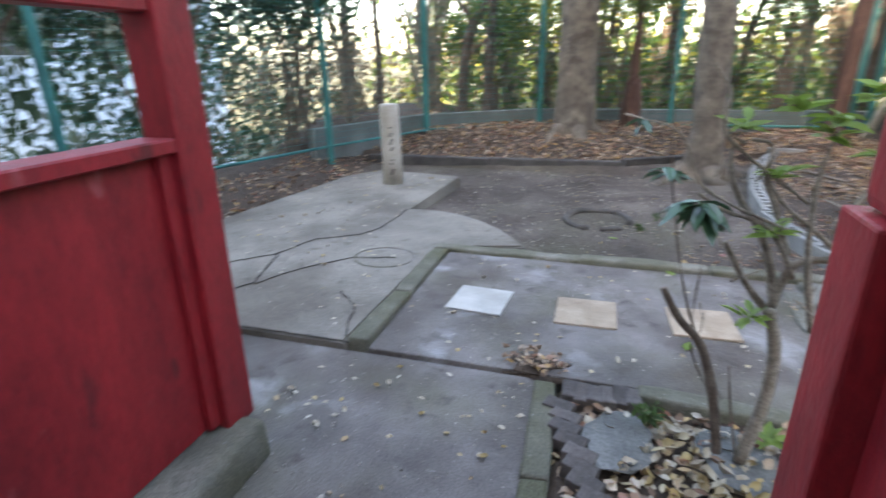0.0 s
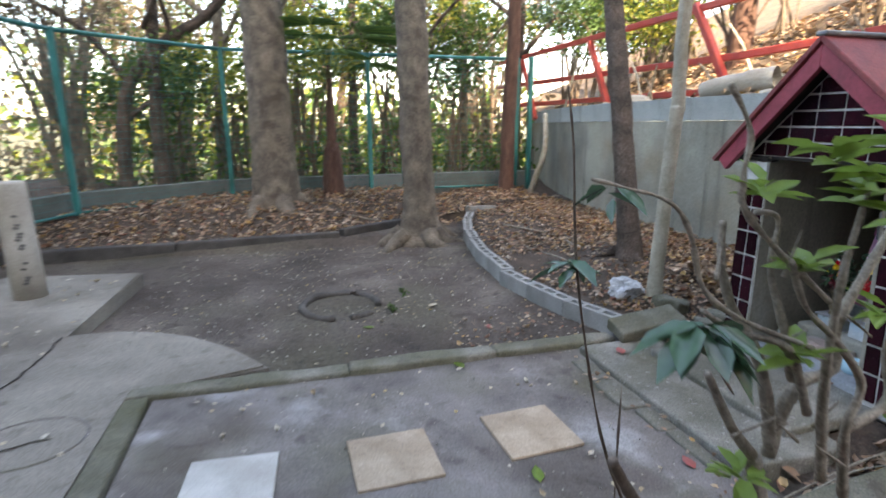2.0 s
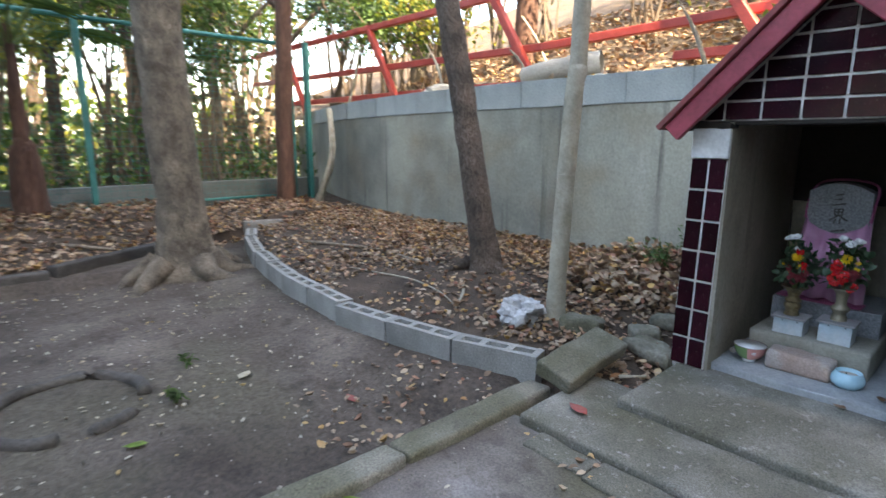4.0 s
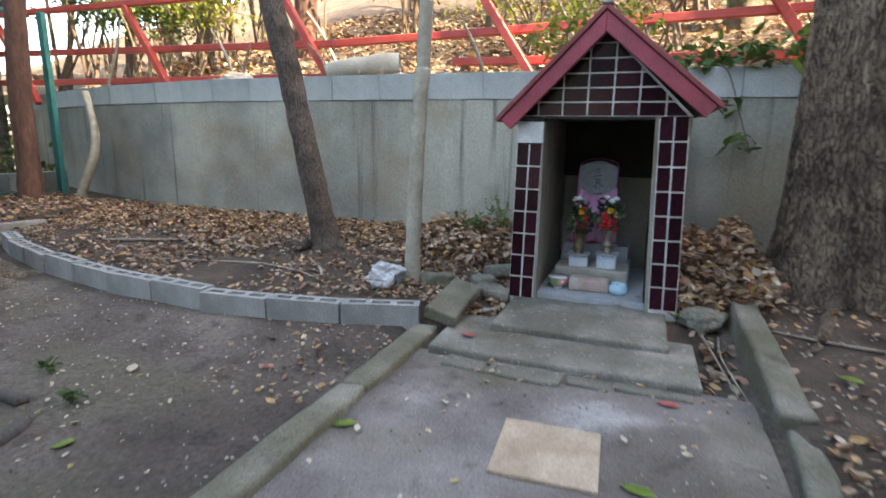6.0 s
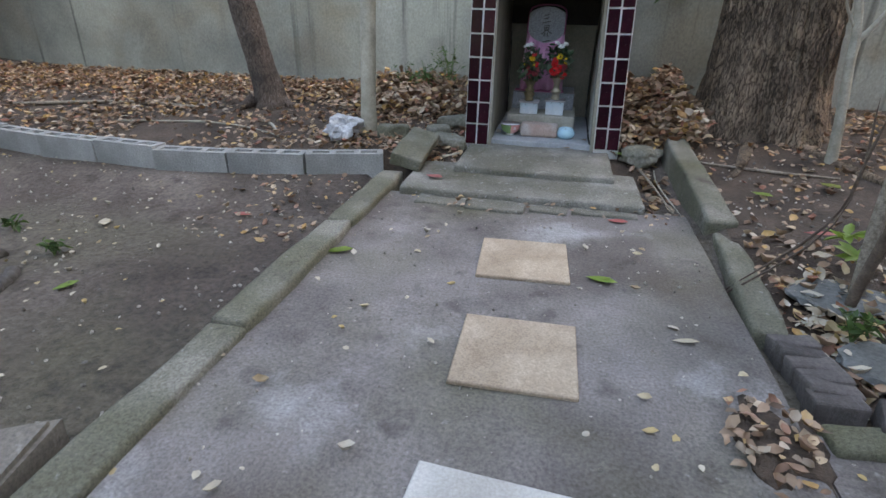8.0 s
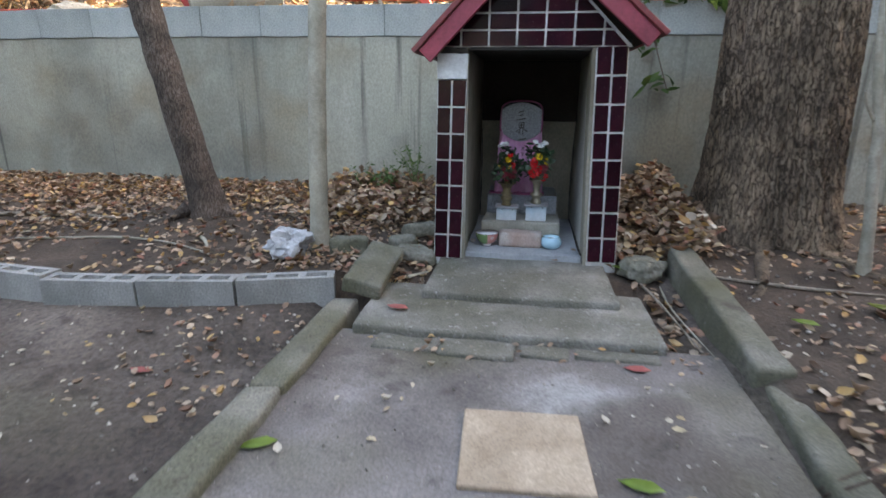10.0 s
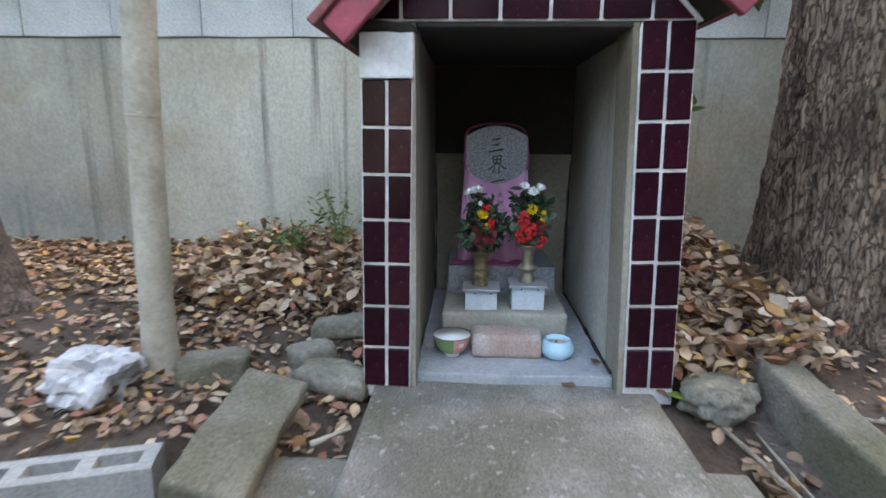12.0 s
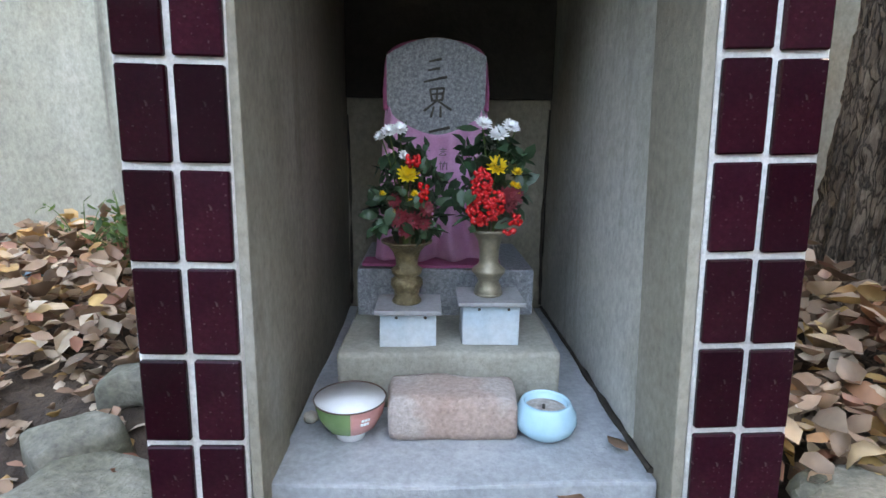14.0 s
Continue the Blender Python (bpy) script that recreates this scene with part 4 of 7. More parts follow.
def stele():
    bm = bmesh.new()
    x0, x1, zc, zt = -0.157, 0.056, 0.715, 0.752
    poly = [(x0, 0.268), (x1, 0.268), (x1 + 0.002, zc)]
    n = 10
    for i in range(1, n):
        t = i / n
        poly.append((x1 + (x0 - x1) * t, zc + (zt - zc) * (1 - (2 * t - 1) ** 2)))
    poly.append((x0 - 0.002, zc))
    f = [bm.verts.new((x, 0.575, z)) for x, z in poly]
    b = [bm.verts.new((x, 0.66, z)) for x, z in poly]
    bm.faces.new(f)
    bm.faces.new(list(reversed(b)))
    k = len(poly)
    for i in range(k):
        bm.faces.new((f[i], b[i], b[(i + 1) % k], f[(i + 1) % k]))
    bmesh.ops.recalc_face_normals(bm, faces=bm.faces)
    bmesh.ops.bevel(bm, geom=[e for e in bm.edges if abs(e.verts[0].co.y - e.verts[1].co.y) < 1e-5], offset=0.004, segments=2, affect="EDGES")
    return bm


st = thing("stone_stele", -0.05, 0.62, 0.268, "grey granite stele with carved characters on a plinth", "stele")
stone_body = part("slab", stele(), M_GRANITE, st)


def strokes(segs, ox, oz, size, y, width, parent, material, name="carved_stroke", rise=0.0012):
    """Brush strokes (x0, z0, x1, z1) on a unit square, as shallow bars facing the front."""
    for x0, z0, x1, z1 in segs:
        a, b = Vector((ox + x0 * size, 0, oz + z0 * size)), Vector((ox + x1 * size, 0, oz + z1 * size))
        L = (b - a).length
        ang = math.degrees(math.atan2(b.z - a.z, b.x - a.x))
        bm = box(-L / 2 - width * 0.3, L / 2 + width * 0.3, y - rise, y + 0.004, -width / 2, width / 2, width * 0.3)
        for v in bm.verts:
            v.co.z *= 1.0 + 0.35 * (v.co.x / max(L, 1e-4))
        bmesh.ops.transform(bm, verts=bm.verts, matrix=pose((a.x + b.x) / 2, 0, (a.z + b.z) / 2, 0, -ang, 0))
        part(name, bm, material, parent)


SAN = [(0.25, 0.85, 0.72, 0.95), (0.22, 0.52, 0.66, 0.6), (0.05, 0.08, 0.95, 0.28)]
KAI = [(0.22, 0.95, 0.3, 0.55), (0.22, 0.95, 0.72, 1.0), (0.72, 1.0, 0.66, 0.6), (0.3, 0.78, 0.68, 0.82), (0.3, 0.56, 0.66, 0.6), (0.48, 1.0, 0.46, 0.58), (0.46, 0.56, 0.02, 0.22), (0.5, 0.56, 0.98, 0.26), (0.36, 0.36, 0.26, 0.0), (0.6, 0.38, 0.6, 0.0)]
strokes(SAN, -0.08, 0.655, 0.055, 0.575, 0.0068, stone_body, M_CARVE)
strokes(KAI, -0.078, 0.585, 0.062, 0.575, 0.0058, stone_body, M_CARVE)
strokes([(0.05, 0.1, 0.95, 0.3)], -0.068, 0.548, 0.05, 0.575, 0.009, stone_body, M_CARVE)


def cloth():
    """The bib: hung from the shoulders with a sagging neckline, flaring to the plinth."""
    bm = bmesh.new()
    nu, nv = 41, 30
    g = []
    for j in range(nv):
        v = j / (nv - 1)
        row = []
        for i in range(nu):
            u = 2 * i / (nu - 1) - 1
            top = 0.547 + 0.052 * abs(u) ** 1.7 + 0.03 * smooth(0.82, 1.0, abs(u))
            z = top + (0.272 - top) * v
            half = 0.112 + 0.022 * v
            x = -0.05 + half * u
            y = 0.566 - 0.02 * v - 0.03 * v * v
            y += 0.03 * smooth(0.85, 1.0, abs(u)) * (1 - 0.5 * v)
            fold = 0.007 * math.sin(5.2 * math.pi * u * (1 - 0.25 * v) + 1.4 * v) + 0.006 * math.sin(14 * v * (1 - 0.5 * u * u) - 3 * abs(u))
            y += 2.0 * fold * (0.3 + 0.9 * v)
            row.append(bm.verts.new((x, y, z)))
        g.append(row)
    for j in range(nv - 1):
        for i in range(nu - 1):
            bm.faces.new((g[j][i], g[j][i + 1], g[j + 1][i + 1], g[j + 1][i]))
    r = bmesh.ops.extrude_face_region(bm, geom=bm.faces[:])
    bmesh.ops.translate(bm, verts=[e for e in r["geom"] if isinstance(e, bmesh.types.BMVert)], vec=(0, 0.0025, 0))
    bmesh.ops.recalc_face_normals(bm, faces=bm.faces)
    return bm


bib = thing("cloth_bib", -0.05, 0.56, 0.27, "faded pink cloth bib draped round the stele", "cloth")
front = part("bib_front", cloth(), M_CLOTH, bib, smooth=True)
part("neck_band", tube([(-0.161, 0.58, 0.60, 0.006), (-0.163, 0.6, 0.66, 0.005), (-0.15, 0.672, 0.74, 0.005), (-0.05, 0.675, 0.762, 0.005), (0.05, 0.672, 0.74, 0.005), (0.062, 0.6, 0.66, 0.005), (0.06, 0.58, 0.60, 0.006)], 8, steps=6), M_CLOTH2, bib, "twisted magenta neck band", True)
part("hem_fold", box(-0.205, 0.09, 0.47, 0.55, 0.2685, 0.276, 0.003, 8, 0.005, 3, 14), M_CLOTH2, bib, "crumpled magenta hem on the plinth", True)
strokes([(0.1, 0.8, 0.9, 0.8), (0.5, 1, 0.5, 0.6), (0.2, 0.55, 0.8, 0.6), (0.5, 0.5, 0.1, 0.2), (0.5, 0.5, 0.9, 0.2), (0.2, 0.15, 0.8, 0.15)], -0.045, 0.5, 0.02, 0.551, 0.0016, front, M_LETTER, "ink_stroke", 0.0)
strokes([(0.1, 0.8, 0.4, 0.8), (0.25, 1, 0.25, 0.1), (0.5, 0.8, 0.95, 0.8), (0.5, 0.8, 0.5, 0.1), (0.95, 0.8, 0.95, 0.1), (0.7, 1, 0.6, 0.4)], -0.045, 0.47, 0.02, 0.548, 0.0016, front, M_LETTER, "ink_stroke", 0.0)


def vase_stand(x0, x1, y, z1, material):
    t = thing("vase_stand", (x0 + x1) / 2, y, 0.166, "box vase stand with flaking paint and sheet-metal lid", "stand", "vase stands")
    part("box_body", box(x0, x1, y - 0.045, y + 0.045, 0.166, z1 - 0.008, 0.002, 2, 0.001), material, t)
    part("lid", box(x0 - 0.009, x1 + 0.009, y - 0.058, y + 0.05, z1 - 0.008, z1, 0.001), M_ZINC, t, "dented grey sheet-metal lid")
    for sx in (x0 + 0.03, x1 - 0.02):
        part("rivet", lathe([(0.003, 0), (0.0015, 0.002)], 0, 0, 8), M_CARVE, t).matrix_basis = Matrix.Translation(Vector((sx, y - 0.046, z1 - 0.016)) - LOC[t]) @ pose(*(LOC[t] * 0), 90) @ Matrix.Translation(LOC[t])


vase_stand(-0.152, -0.05, 0.325, 0.238, M_BLUEPAINT)
vase_stand(-0.002, 0.102, 0.335, 0.251, M_BLUEPAINT)

VA = [(0.024, 0), (0.026, 0.006), (0.022, 0.014), (0.024, 0.024), (0.03, 0.034), (0.029, 0.044), (0.02, 0.05), (0.027, 0.056), (0.029, 0.064), (0.02, 0.07), (0.0205, 0.082), (0.025, 0.096), (0.034, 0.108), (0.046, 0.114), (0.047, 0.118), (0.044, 0.118), (0.03, 0.109), (0.018, 0.095), (0.0, 0.09)]
VB = [(0.024, 0), (0.026, 0.008), (0.024, 0.016), (0.019, 0.026), (0.023, 0.034), (0.031, 0.044), (0.031, 0.05), (0.021, 0.058), (0.018, 0.064), (0.0185, 0.086), (0.022, 0.104), (0.031, 0.117), (0.04, 0.122), (0.041, 0.126), (0.038, 0.126), (0.026, 0.118), (0.016, 0.1), (0.0, 0.095)]


def vase(prof, x, y, z, material, label):
    t = thing("flower_vase", x, y, z, label, "vase", "altar vases")
    part("vase_body", lathe([(r, h + z) for r, h in prof], x, y, 36), material, t, smooth=True)
    part("foot_ring", lathe([(0.0255, z), (0.0275, z + 0.003), (0.0255, z + 0.006)], x, y, 32), material, t, smooth=True)
    return t


vase(VA, -0.105, 0.325, 0.238, M_BRASS, "tarnished embossed brass flower vase on a stand")
vase(VB, 0.048, 0.335, 0.251, M_BRONZE, "plain dull brass flower vase on a stand")


def petals(cx, cy, cz, r, n, material, parent, name, rows=2, tilt=0.5, facing=(0, -1, 0.55), seed=0, long=1.0):
    """A flower head of many narrow petals round its facing direction."""
    rnd = random.Random(seed)
    f = Vector(facing).normalized()
    q = f.to_track_quat("Z", "Y").to_matrix().to_4x4()
    bm = bmesh.new()
    for k in range(rows):
        for i in range(n):
            a = 2 * math.pi * (i + 0.5 * (k % 2)) / n + rnd.uniform(-0.1, 0.1)
            rr = r * (1 - 0.28 * k) * rnd.uniform(0.85, 1.05)
            up = tilt * (0.25 + k * 0.55)
            w_ = r * 0.17
            pts = [(0.1 * rr, 0, 0.0), (0.55 * rr, w_, up * rr * 0.45), (rr, w_ * 0.35, up * rr), (rr, -w_ * 0.35, up * rr), (0.55 * rr, -w_, up * rr * 0.45)]
            mid = (0.55 * rr, 0, up * rr * 0.45 - w_ * 0.45)
            m = Matrix.Translation((cx, cy, cz)) @ q @ Matrix.Rotation(a, 4, "Z")
            vs = [bm.verts.new(m @ Vector(p)) for p in pts]
            vm = bm.verts.new(m @ Vector(mid))
            for j in range(5):
                bm.faces.new((vs[j], vs[(j + 1) % 5], vm))
    return part(name, bm, material, parent)


def berries(pts, r, material, parent, name):
    bms = []
    src = bmesh.new()
    bmesh.ops.create_icosphere(src, subdivisions=2, radius=r)
    me = bpy.data.meshes.new(name)
    src.to_mesh(me)
    me.shade_smooth()
    src.free()
    me.materials.append(material)
    for p in pts:
        ob = new(name, me)
        ob.matrix_basis = Matrix.Translation(Vector(p) - LOC[parent])
        ob.parent = parent


M_PETW = mat("white_petal", (0.7, 0.72, 0.7), (0.8, 0.81, 0.8), scale=30, rough=0.6, bump=0.0, grain=0.1)
M_PETY = mat("yellow_petal", (0.72, 0.48, 0.02), (0.82, 0.6, 0.04), scale=30, rough=0.55, bump=0.0, grain=0.1)
M_PETR = mat("maroon_petal", (0.085, 0.003, 0.008), (0.15, 0.006, 0.013), scale=30, rough=0.6, bump=0.0, grain=0.1)
M_BERRY = mat("red_berry", (0.4, 0.006, 0.01), (0.52, 0.012, 0.014), scale=30, rough=0.2, bump=0.0, grain=0.1, vary=0.2)
M_STEM = mat("green_stem", (0.07, 0.12, 0.03), (0.1, 0.16, 0.045), scale=30, rough=0.6, bump=0.0)


def bouquet(x, y, z, h, seed, whites, yellows, buds, reds, cluster, big):
    """An altar bunch: x is its middle, z the vase mouth, h its height."""
    rnd = random.Random(seed)
    t = thing("flower_bunch", x, y, z, "altar bunch of white and yellow chrysanthemums with red berries", "flowers", "altar flowers")
    def stem(px, py, pz, r=0.0016):
        bx, by = x + (px - x) * 0.12, y + (py - y) * 0.12
        return tube([(bx, by, z - 0.015, r), (bx * 0.7 + px * 0.3, by * 0.7 + py * 0.3, z + (pz - z) * 0.5, r), (px, py, pz, r * 0.8)], 6, steps=3)
    for i, (dx, dz, r) in enumerate(whites):
        yy = y - 0.005 + rnd.uniform(-0.015, 0.015)
        part("stem", stem(x + dx, yy, z + dz), M_STEM, t)
        petals(x + dx, yy - 0.004, z + dz, r, 13, M_PETW, t, "white_flower", 3, 0.9, (rnd.uniform(-0.3, 0.3), -0.7, 0.8), seed + i)
    for i, (dx, dz, r) in enumerate(yellows):
        yy = y - 0.03
        part("stem", stem(x + dx, yy, z + dz), M_STEM, t)
        petals(x + dx, yy - 0.006, z + dz, r, 12, M_PETY, t, "yellow_flower", 4, 1.3, (0.1, -0.75, 0.7), seed + 20 + i)
    for i, (dx, dz, r) in enumerate(buds):
        part("stem", stem(x + dx, y - 0.034, z + dz, 0.001), M_STEM, t)
        petals(x + dx, y - 0.036, z + dz, r, 9, M_PETY, t, "yellow_bud", 3, 1.6, (0.0, -0.6, 0.9), seed + 40 + i)
    for i, (dx, dz, r) in enumerate(reds):
        part("stem", stem(x + dx, y - 0.03, z + dz, 0.001), M_STEM, t)
        petals(x + dx, y - 0.038, z + dz, r, 14, M_PETR, t, "maroon_flower", 2, 0.5, (rnd.uniform(-0.4, 0.4), -0.9, 0.3), seed + 60 + i)
    for cx, cz, rx, rz, n in cluster:
        pts = []
        for _ in range(int(n * 1.4)):
            a, b = rnd.uniform(0, 2 * math.pi), math.sqrt(rnd.uniform(0, 1))
            pts.append((x + cx + rx * b * math.cos(a), y - 0.045 - rnd.uniform(0, 0.022) * (1 - b), z + cz + rz * b * math.sin(a)))
        berries(pts, 0.004, M_BERRY, t, "berry")
        part("stem", stem(x + cx, y - 0.035, z + cz), M_TWIGD, t)
    P = []
    for _ in range(240):
        zz = rnd.uniform(0.02, h * 0.88)
        rr = 0.06 * math.sin(math.pi * min(1, 0.2 + zz / h * 0.75)) * math.sqrt(rnd.random())
        a = rnd.uniform(0, 2 * math.pi)
        P.append((x + rr * 1.25 * math.cos(a), y + rr * 0.75 * math.sin(a), z + zz))
    leaves("foliage", np.array(P), 0.034, L_DARK, t, 1.3, 1.2, seed, 0.5, LOC[t])
    for dx, dz, L, yaw_, pit in big:
        bm = bmesh.new()
        vs = [bm.verts.new(v) for v in LEAF_V * np.array((1.0, 1, 1)) * L]
        for f in LEAF_F:
            bm.faces.new([vs[i] for i in f])
        bmesh.ops.transform(bm, verts=bm.verts, matrix=pose(x + dx, y - 0.02, z + dz, pit, 0, yaw_))
        part("broad_leaf", bm, L_GLOSS, t, smooth=True)
    for i in range(14):
        px, pz = x + rnd.uniform(-0.03, 0.03), z + rnd.uniform(0.01, 0.05)
        part("stem", stem(px, y + rnd.uniform(-0.02, 0.02), pz + 0.05, 0.0012), M_STEM, t)


bouquet(-0.105, 0.325, 0.352, 0.2, 3,
        [(-0.03, 0.196, 0.016), (-0.012, 0.2, 0.017), (-0.045, 0.188, 0.013), (-0.002, 0.155, 0.013)],
        [(0.002, 0.122, 0.021)], [(0.015, 0.09, 0.008), (0.008, 0.078, 0.006), (-0.04, 0.09, 0.007), (0.025, 0.078, 0.006), (-0.02, 0.06, 0.005)],
        [(-0.012, 0.05, 0.019), (0.012, 0.045, 0.018), (0.035, 0.066, 0.017), (-0.02, 0.08, 0.014), (0.0, 0.028, 0.016), (0.03, 0.04, 0.014)],
        [(0.012, 0.15, 0.012, 0.012, 16), (0.03, 0.1, 0.008, 0.022, 16)],
        [(-0.03, 0.07, 0.06, 80, -10), (-0.02, 0.05, 0.055, 120, -25), (0.02, 0.04, 0.075, -75, 12), (-0.02, 0.12, 0.05, 70, 25), (0.03, 0.03, 0.05, -110, -5)])
bouquet(0.048, 0.335, 0.374, 0.2, 8,
        [(-0.02, 0.19, 0.017), (0.028, 0.186, 0.017), (0.008, 0.172, 0.02), (0.0, 0.152, 0.015), (0.04, 0.182, 0.009)],
        [(0.004, 0.116, 0.022)], [(0.04, 0.106, 0.011), (0.034, 0.086, 0.007), (0.042, 0.082, 0.008), (0.044, 0.07, 0.005)],
        [(0.02, 0.066, 0.02), (0.036, 0.068, 0.019), (0.028, 0.05, 0.016)],
        [(-0.022, 0.085, 0.018, 0.03, 60), (-0.018, 0.04, 0.028, 0.026, 70), (0.006, 0.055, 0.014, 0.02, 25), (0.038, 0.025, 0.012, 0.01, 9), (0.03, 0.006, 0.01, 0.006, 8)],
        [(-0.03, 0.1, 0.06, 40, 35), (-0.02, 0.06, 0.055, 80, 5), (-0.03, 0.03, 0.05, 110, -20), (0.03, 0.12, 0.05, -60, 30), (0.03, 0.1, 0.05, -70, 5)])

# brick, bowls, pebble
solo("offering_brick", box(-0.13, 0.083, 0.14, 0.25, 0.058, 0.132, 0.017, 6, 0.006, 12, 16), M_BRICK, "weathered reddish brick on the niche floor", "brick", smooth=True)
b1 = thing("rice_bowl", -0.19, 0.165, 0.06, "green and pink glazed rice bowl on the niche floor", "bowl")
BO = [(0.024, 0.0), (0.025, 0.008), (0.024, 0.011), (0.042, 0.022), (0.053, 0.042), (0.058, 0.066)]


def half_bowl(prof, x, y, z, a0, a1, sides=18):
    bm = bmesh.new()
    rings = [[bm.verts.new((x + r * math.cos(a0 + (a1 - a0) * k / sides), y + r * math.sin(a0 + (a1 - a0) * k / sides), z + h)) for k in range(sides + 1)] for r, h in prof]
    for p, q in zip(rings, rings[1:]):
        for k in range(sides):
            bm.faces.new((p[k], p[k + 1], q[k + 1], q[k]))
    return bm


part("outer_glaze", half_bowl(BO[2:], -0.19, 0.165, 0.06, radians(85), radians(278)), M_CHINAG, b1, "green glaze", True)
part("outer_glaze", half_bowl(BO[2:], -0.19, 0.165, 0.06, radians(278), radians(445)), M_CHINAP, b1, "pink glaze with white marks", True)
part("bowl_inside", lathe([(0.0575, 0.126), (0.052, 0.104), (0.04, 0.086), (0.0, 0.08)], -0.19, 0.165, 36), M_CHINA, b1, "white china inside", True)
part("foot", lathe([(0.022, 0.06), (0.024, 0.0605), (0.0245, 0.072), (0.0, 0.0725)], -0.19, 0.165, 32), M_CHINA, b1, "white foot", True)
part("rim", lathe([(0.0568, 0.1255), (0.0588, 0.1258), (0.0585, 0.1278), (0.0568, 0.1275), (0.0568, 0.1255)], -0.19, 0.165, 40), M_RIM, b1, "thin brown rim", True)
for i in range(6):
    a = radians(296 + 5 * (i % 3)) + 0.03 * (i // 3)
    h = 0.105 + 0.006 * (i // 3)
    r = 0.0562
    part("mark", box(-0.0022, 0.0022, -0.0008, 0.0008, -0.002, 0.002, 0.0005, m=pose(-0.19 + r * math.cos(a), 0.165 + r * math.sin(a), h, 0, 0, math.degrees(a) + 90)), M_CHINA, b1)
b2 = thing("incense_bowl", 0.13, 0.17, 0.06, "pale blue glazed incense bowl with ash", "bowl")
part("bowl_body", lathe([(0.032, 0.06), (0.036, 0.063), (0.048, 0.074), (0.052, 0.086), (0.05, 0.1), (0.043, 0.112), (0.041, 0.117), (0.037, 0.119), (0.035, 0.115), (0.035, 0.104), (0.0, 0.103)], 0.13, 0.17, 40), M_CELADON, b2, smooth=True)
part("ash", lathe([(0.0345, 0.1045), (0.018, 0.109), (0.0, 0.107)], 0.13, 0.17, 20), M_ASH, b2, "grey ash with burnt ends")
part("burnt_end", box(-0.002, 0.002, -0.002, 0.002, 0.106, 0.116, 0.0006, m=pose(0.125, 0.162, 0, 0, 0, 20)), M_CARVE, b2)
solo("pebble", stone(-0.262, 0.2, 0.072, 0.014, 0.012, 0.011, 5), M_PALE, "small pale pebble on the niche floor", "stone", smooth=True)

# ---- planter of hollow blocks ----
def hollow_block(L=0.392, W=0.10, H=0.19):
    """A concrete block with three open cells in its top, its foot at z = 0."""
    xs = (-L / 2, -L / 2 + 0.03, -0.078, -0.048, 0.048, 0.078, L / 2 - 0.03, L / 2)
    ys = (-W / 2, -W / 2 + 0.028, W / 2 - 0.028, W / 2)
    bm = bmesh.new()
    lo = [[bm.verts.new((x, y, 0)) for x in xs] for y in ys]
    hi = [[bm.verts.new((x, y, H)) for x in xs] for y in ys]
    cells = []
    for j in range(3):
        for i in range(7):
            f = bm.faces.new((hi[j][i], hi[j][i + 1], hi[j + 1][i + 1], hi[j + 1][i]))
            bm.faces.new((lo[j][i], lo[j + 1][i], lo[j + 1][i + 1], lo[j][i + 1]))
            if j == 1 and i in (1, 3, 5):
                cells.append(f)
    for i in range(7):
        bm.faces.new((lo[0][i], lo[0][i + 1], hi[0][i + 1], hi[0][i]))
        bm.faces.new((lo[3][i + 1], lo[3][i], hi[3][i], hi[3][i + 1]))
    for j in range(3):
        bm.faces.new((lo[j + 1][0], lo[j][0], hi[j][0], hi[j + 1][0]))
        bm.faces.new((lo[j][7], lo[j + 1][7], hi[j + 1][7], hi[j][7]))
    r = bmesh.ops.extrude_discrete_faces(bm, faces=cells)
    for f in r["faces"]:
        c = f.calc_center_median()
        for v in f.verts:
            v.co.x += (c.x - v.co.x) * 0.12
            v.co.z -= 0.055 + 0.008 * math.sin(c.x * 40)
    for v in bm.verts:
        v.co += noise.noise_vector(v.co * 22) * 0.0022
    return bm


blk = solo("concrete_block", hollow_block(), M_BLOCK, "grey hollow concrete block of the planting-bed edge", "concrete block", "planting bed blocks", centre=False)


def along(line, pitch):
    """Poses at even steps along a plan line."""
    out, carry = [], pitch / 2
    for (xa, ya), (xb, yb) in zip(line, line[1:]):
        d = math.hypot(xb - xa, yb - ya)
        while carry <= d:
            out.append((xa + (xb - xa) * carry / d, ya + (yb - ya) * carry / d, math.degrees(math.atan2(yb - ya, xb - xa))))
            carry += pitch
        carry -= d
    return out


for i, (x, y, a) in enumerate(along(PLANTER, 0.4)):
    m = pose(x, y + 0.05, -0.137 - 0.004 * (i % 3), 0.6 * ((i * 7) % 3 - 1), 0, a + 180)
    if i == 0:
        blk.matrix_basis = m
    else:
        copy_thing(blk, m)
# the block lying at the end of the bed by the far tree
copy_thing(blk, pose(-4.86, 0.24, -0.1, 0, 0, 76))
solo("tilted_slab", box(-0.08, 0.08, -0.195, 0.195, -0.032, 0.032, 0.012, 6, 0.009, 3, 9, pose(-0.635, -0.33, 0.068, 8, 14, 0)), M_MOSSY, "fallen mossy concrete slab leaning by the path", "concrete slab", smooth=True)
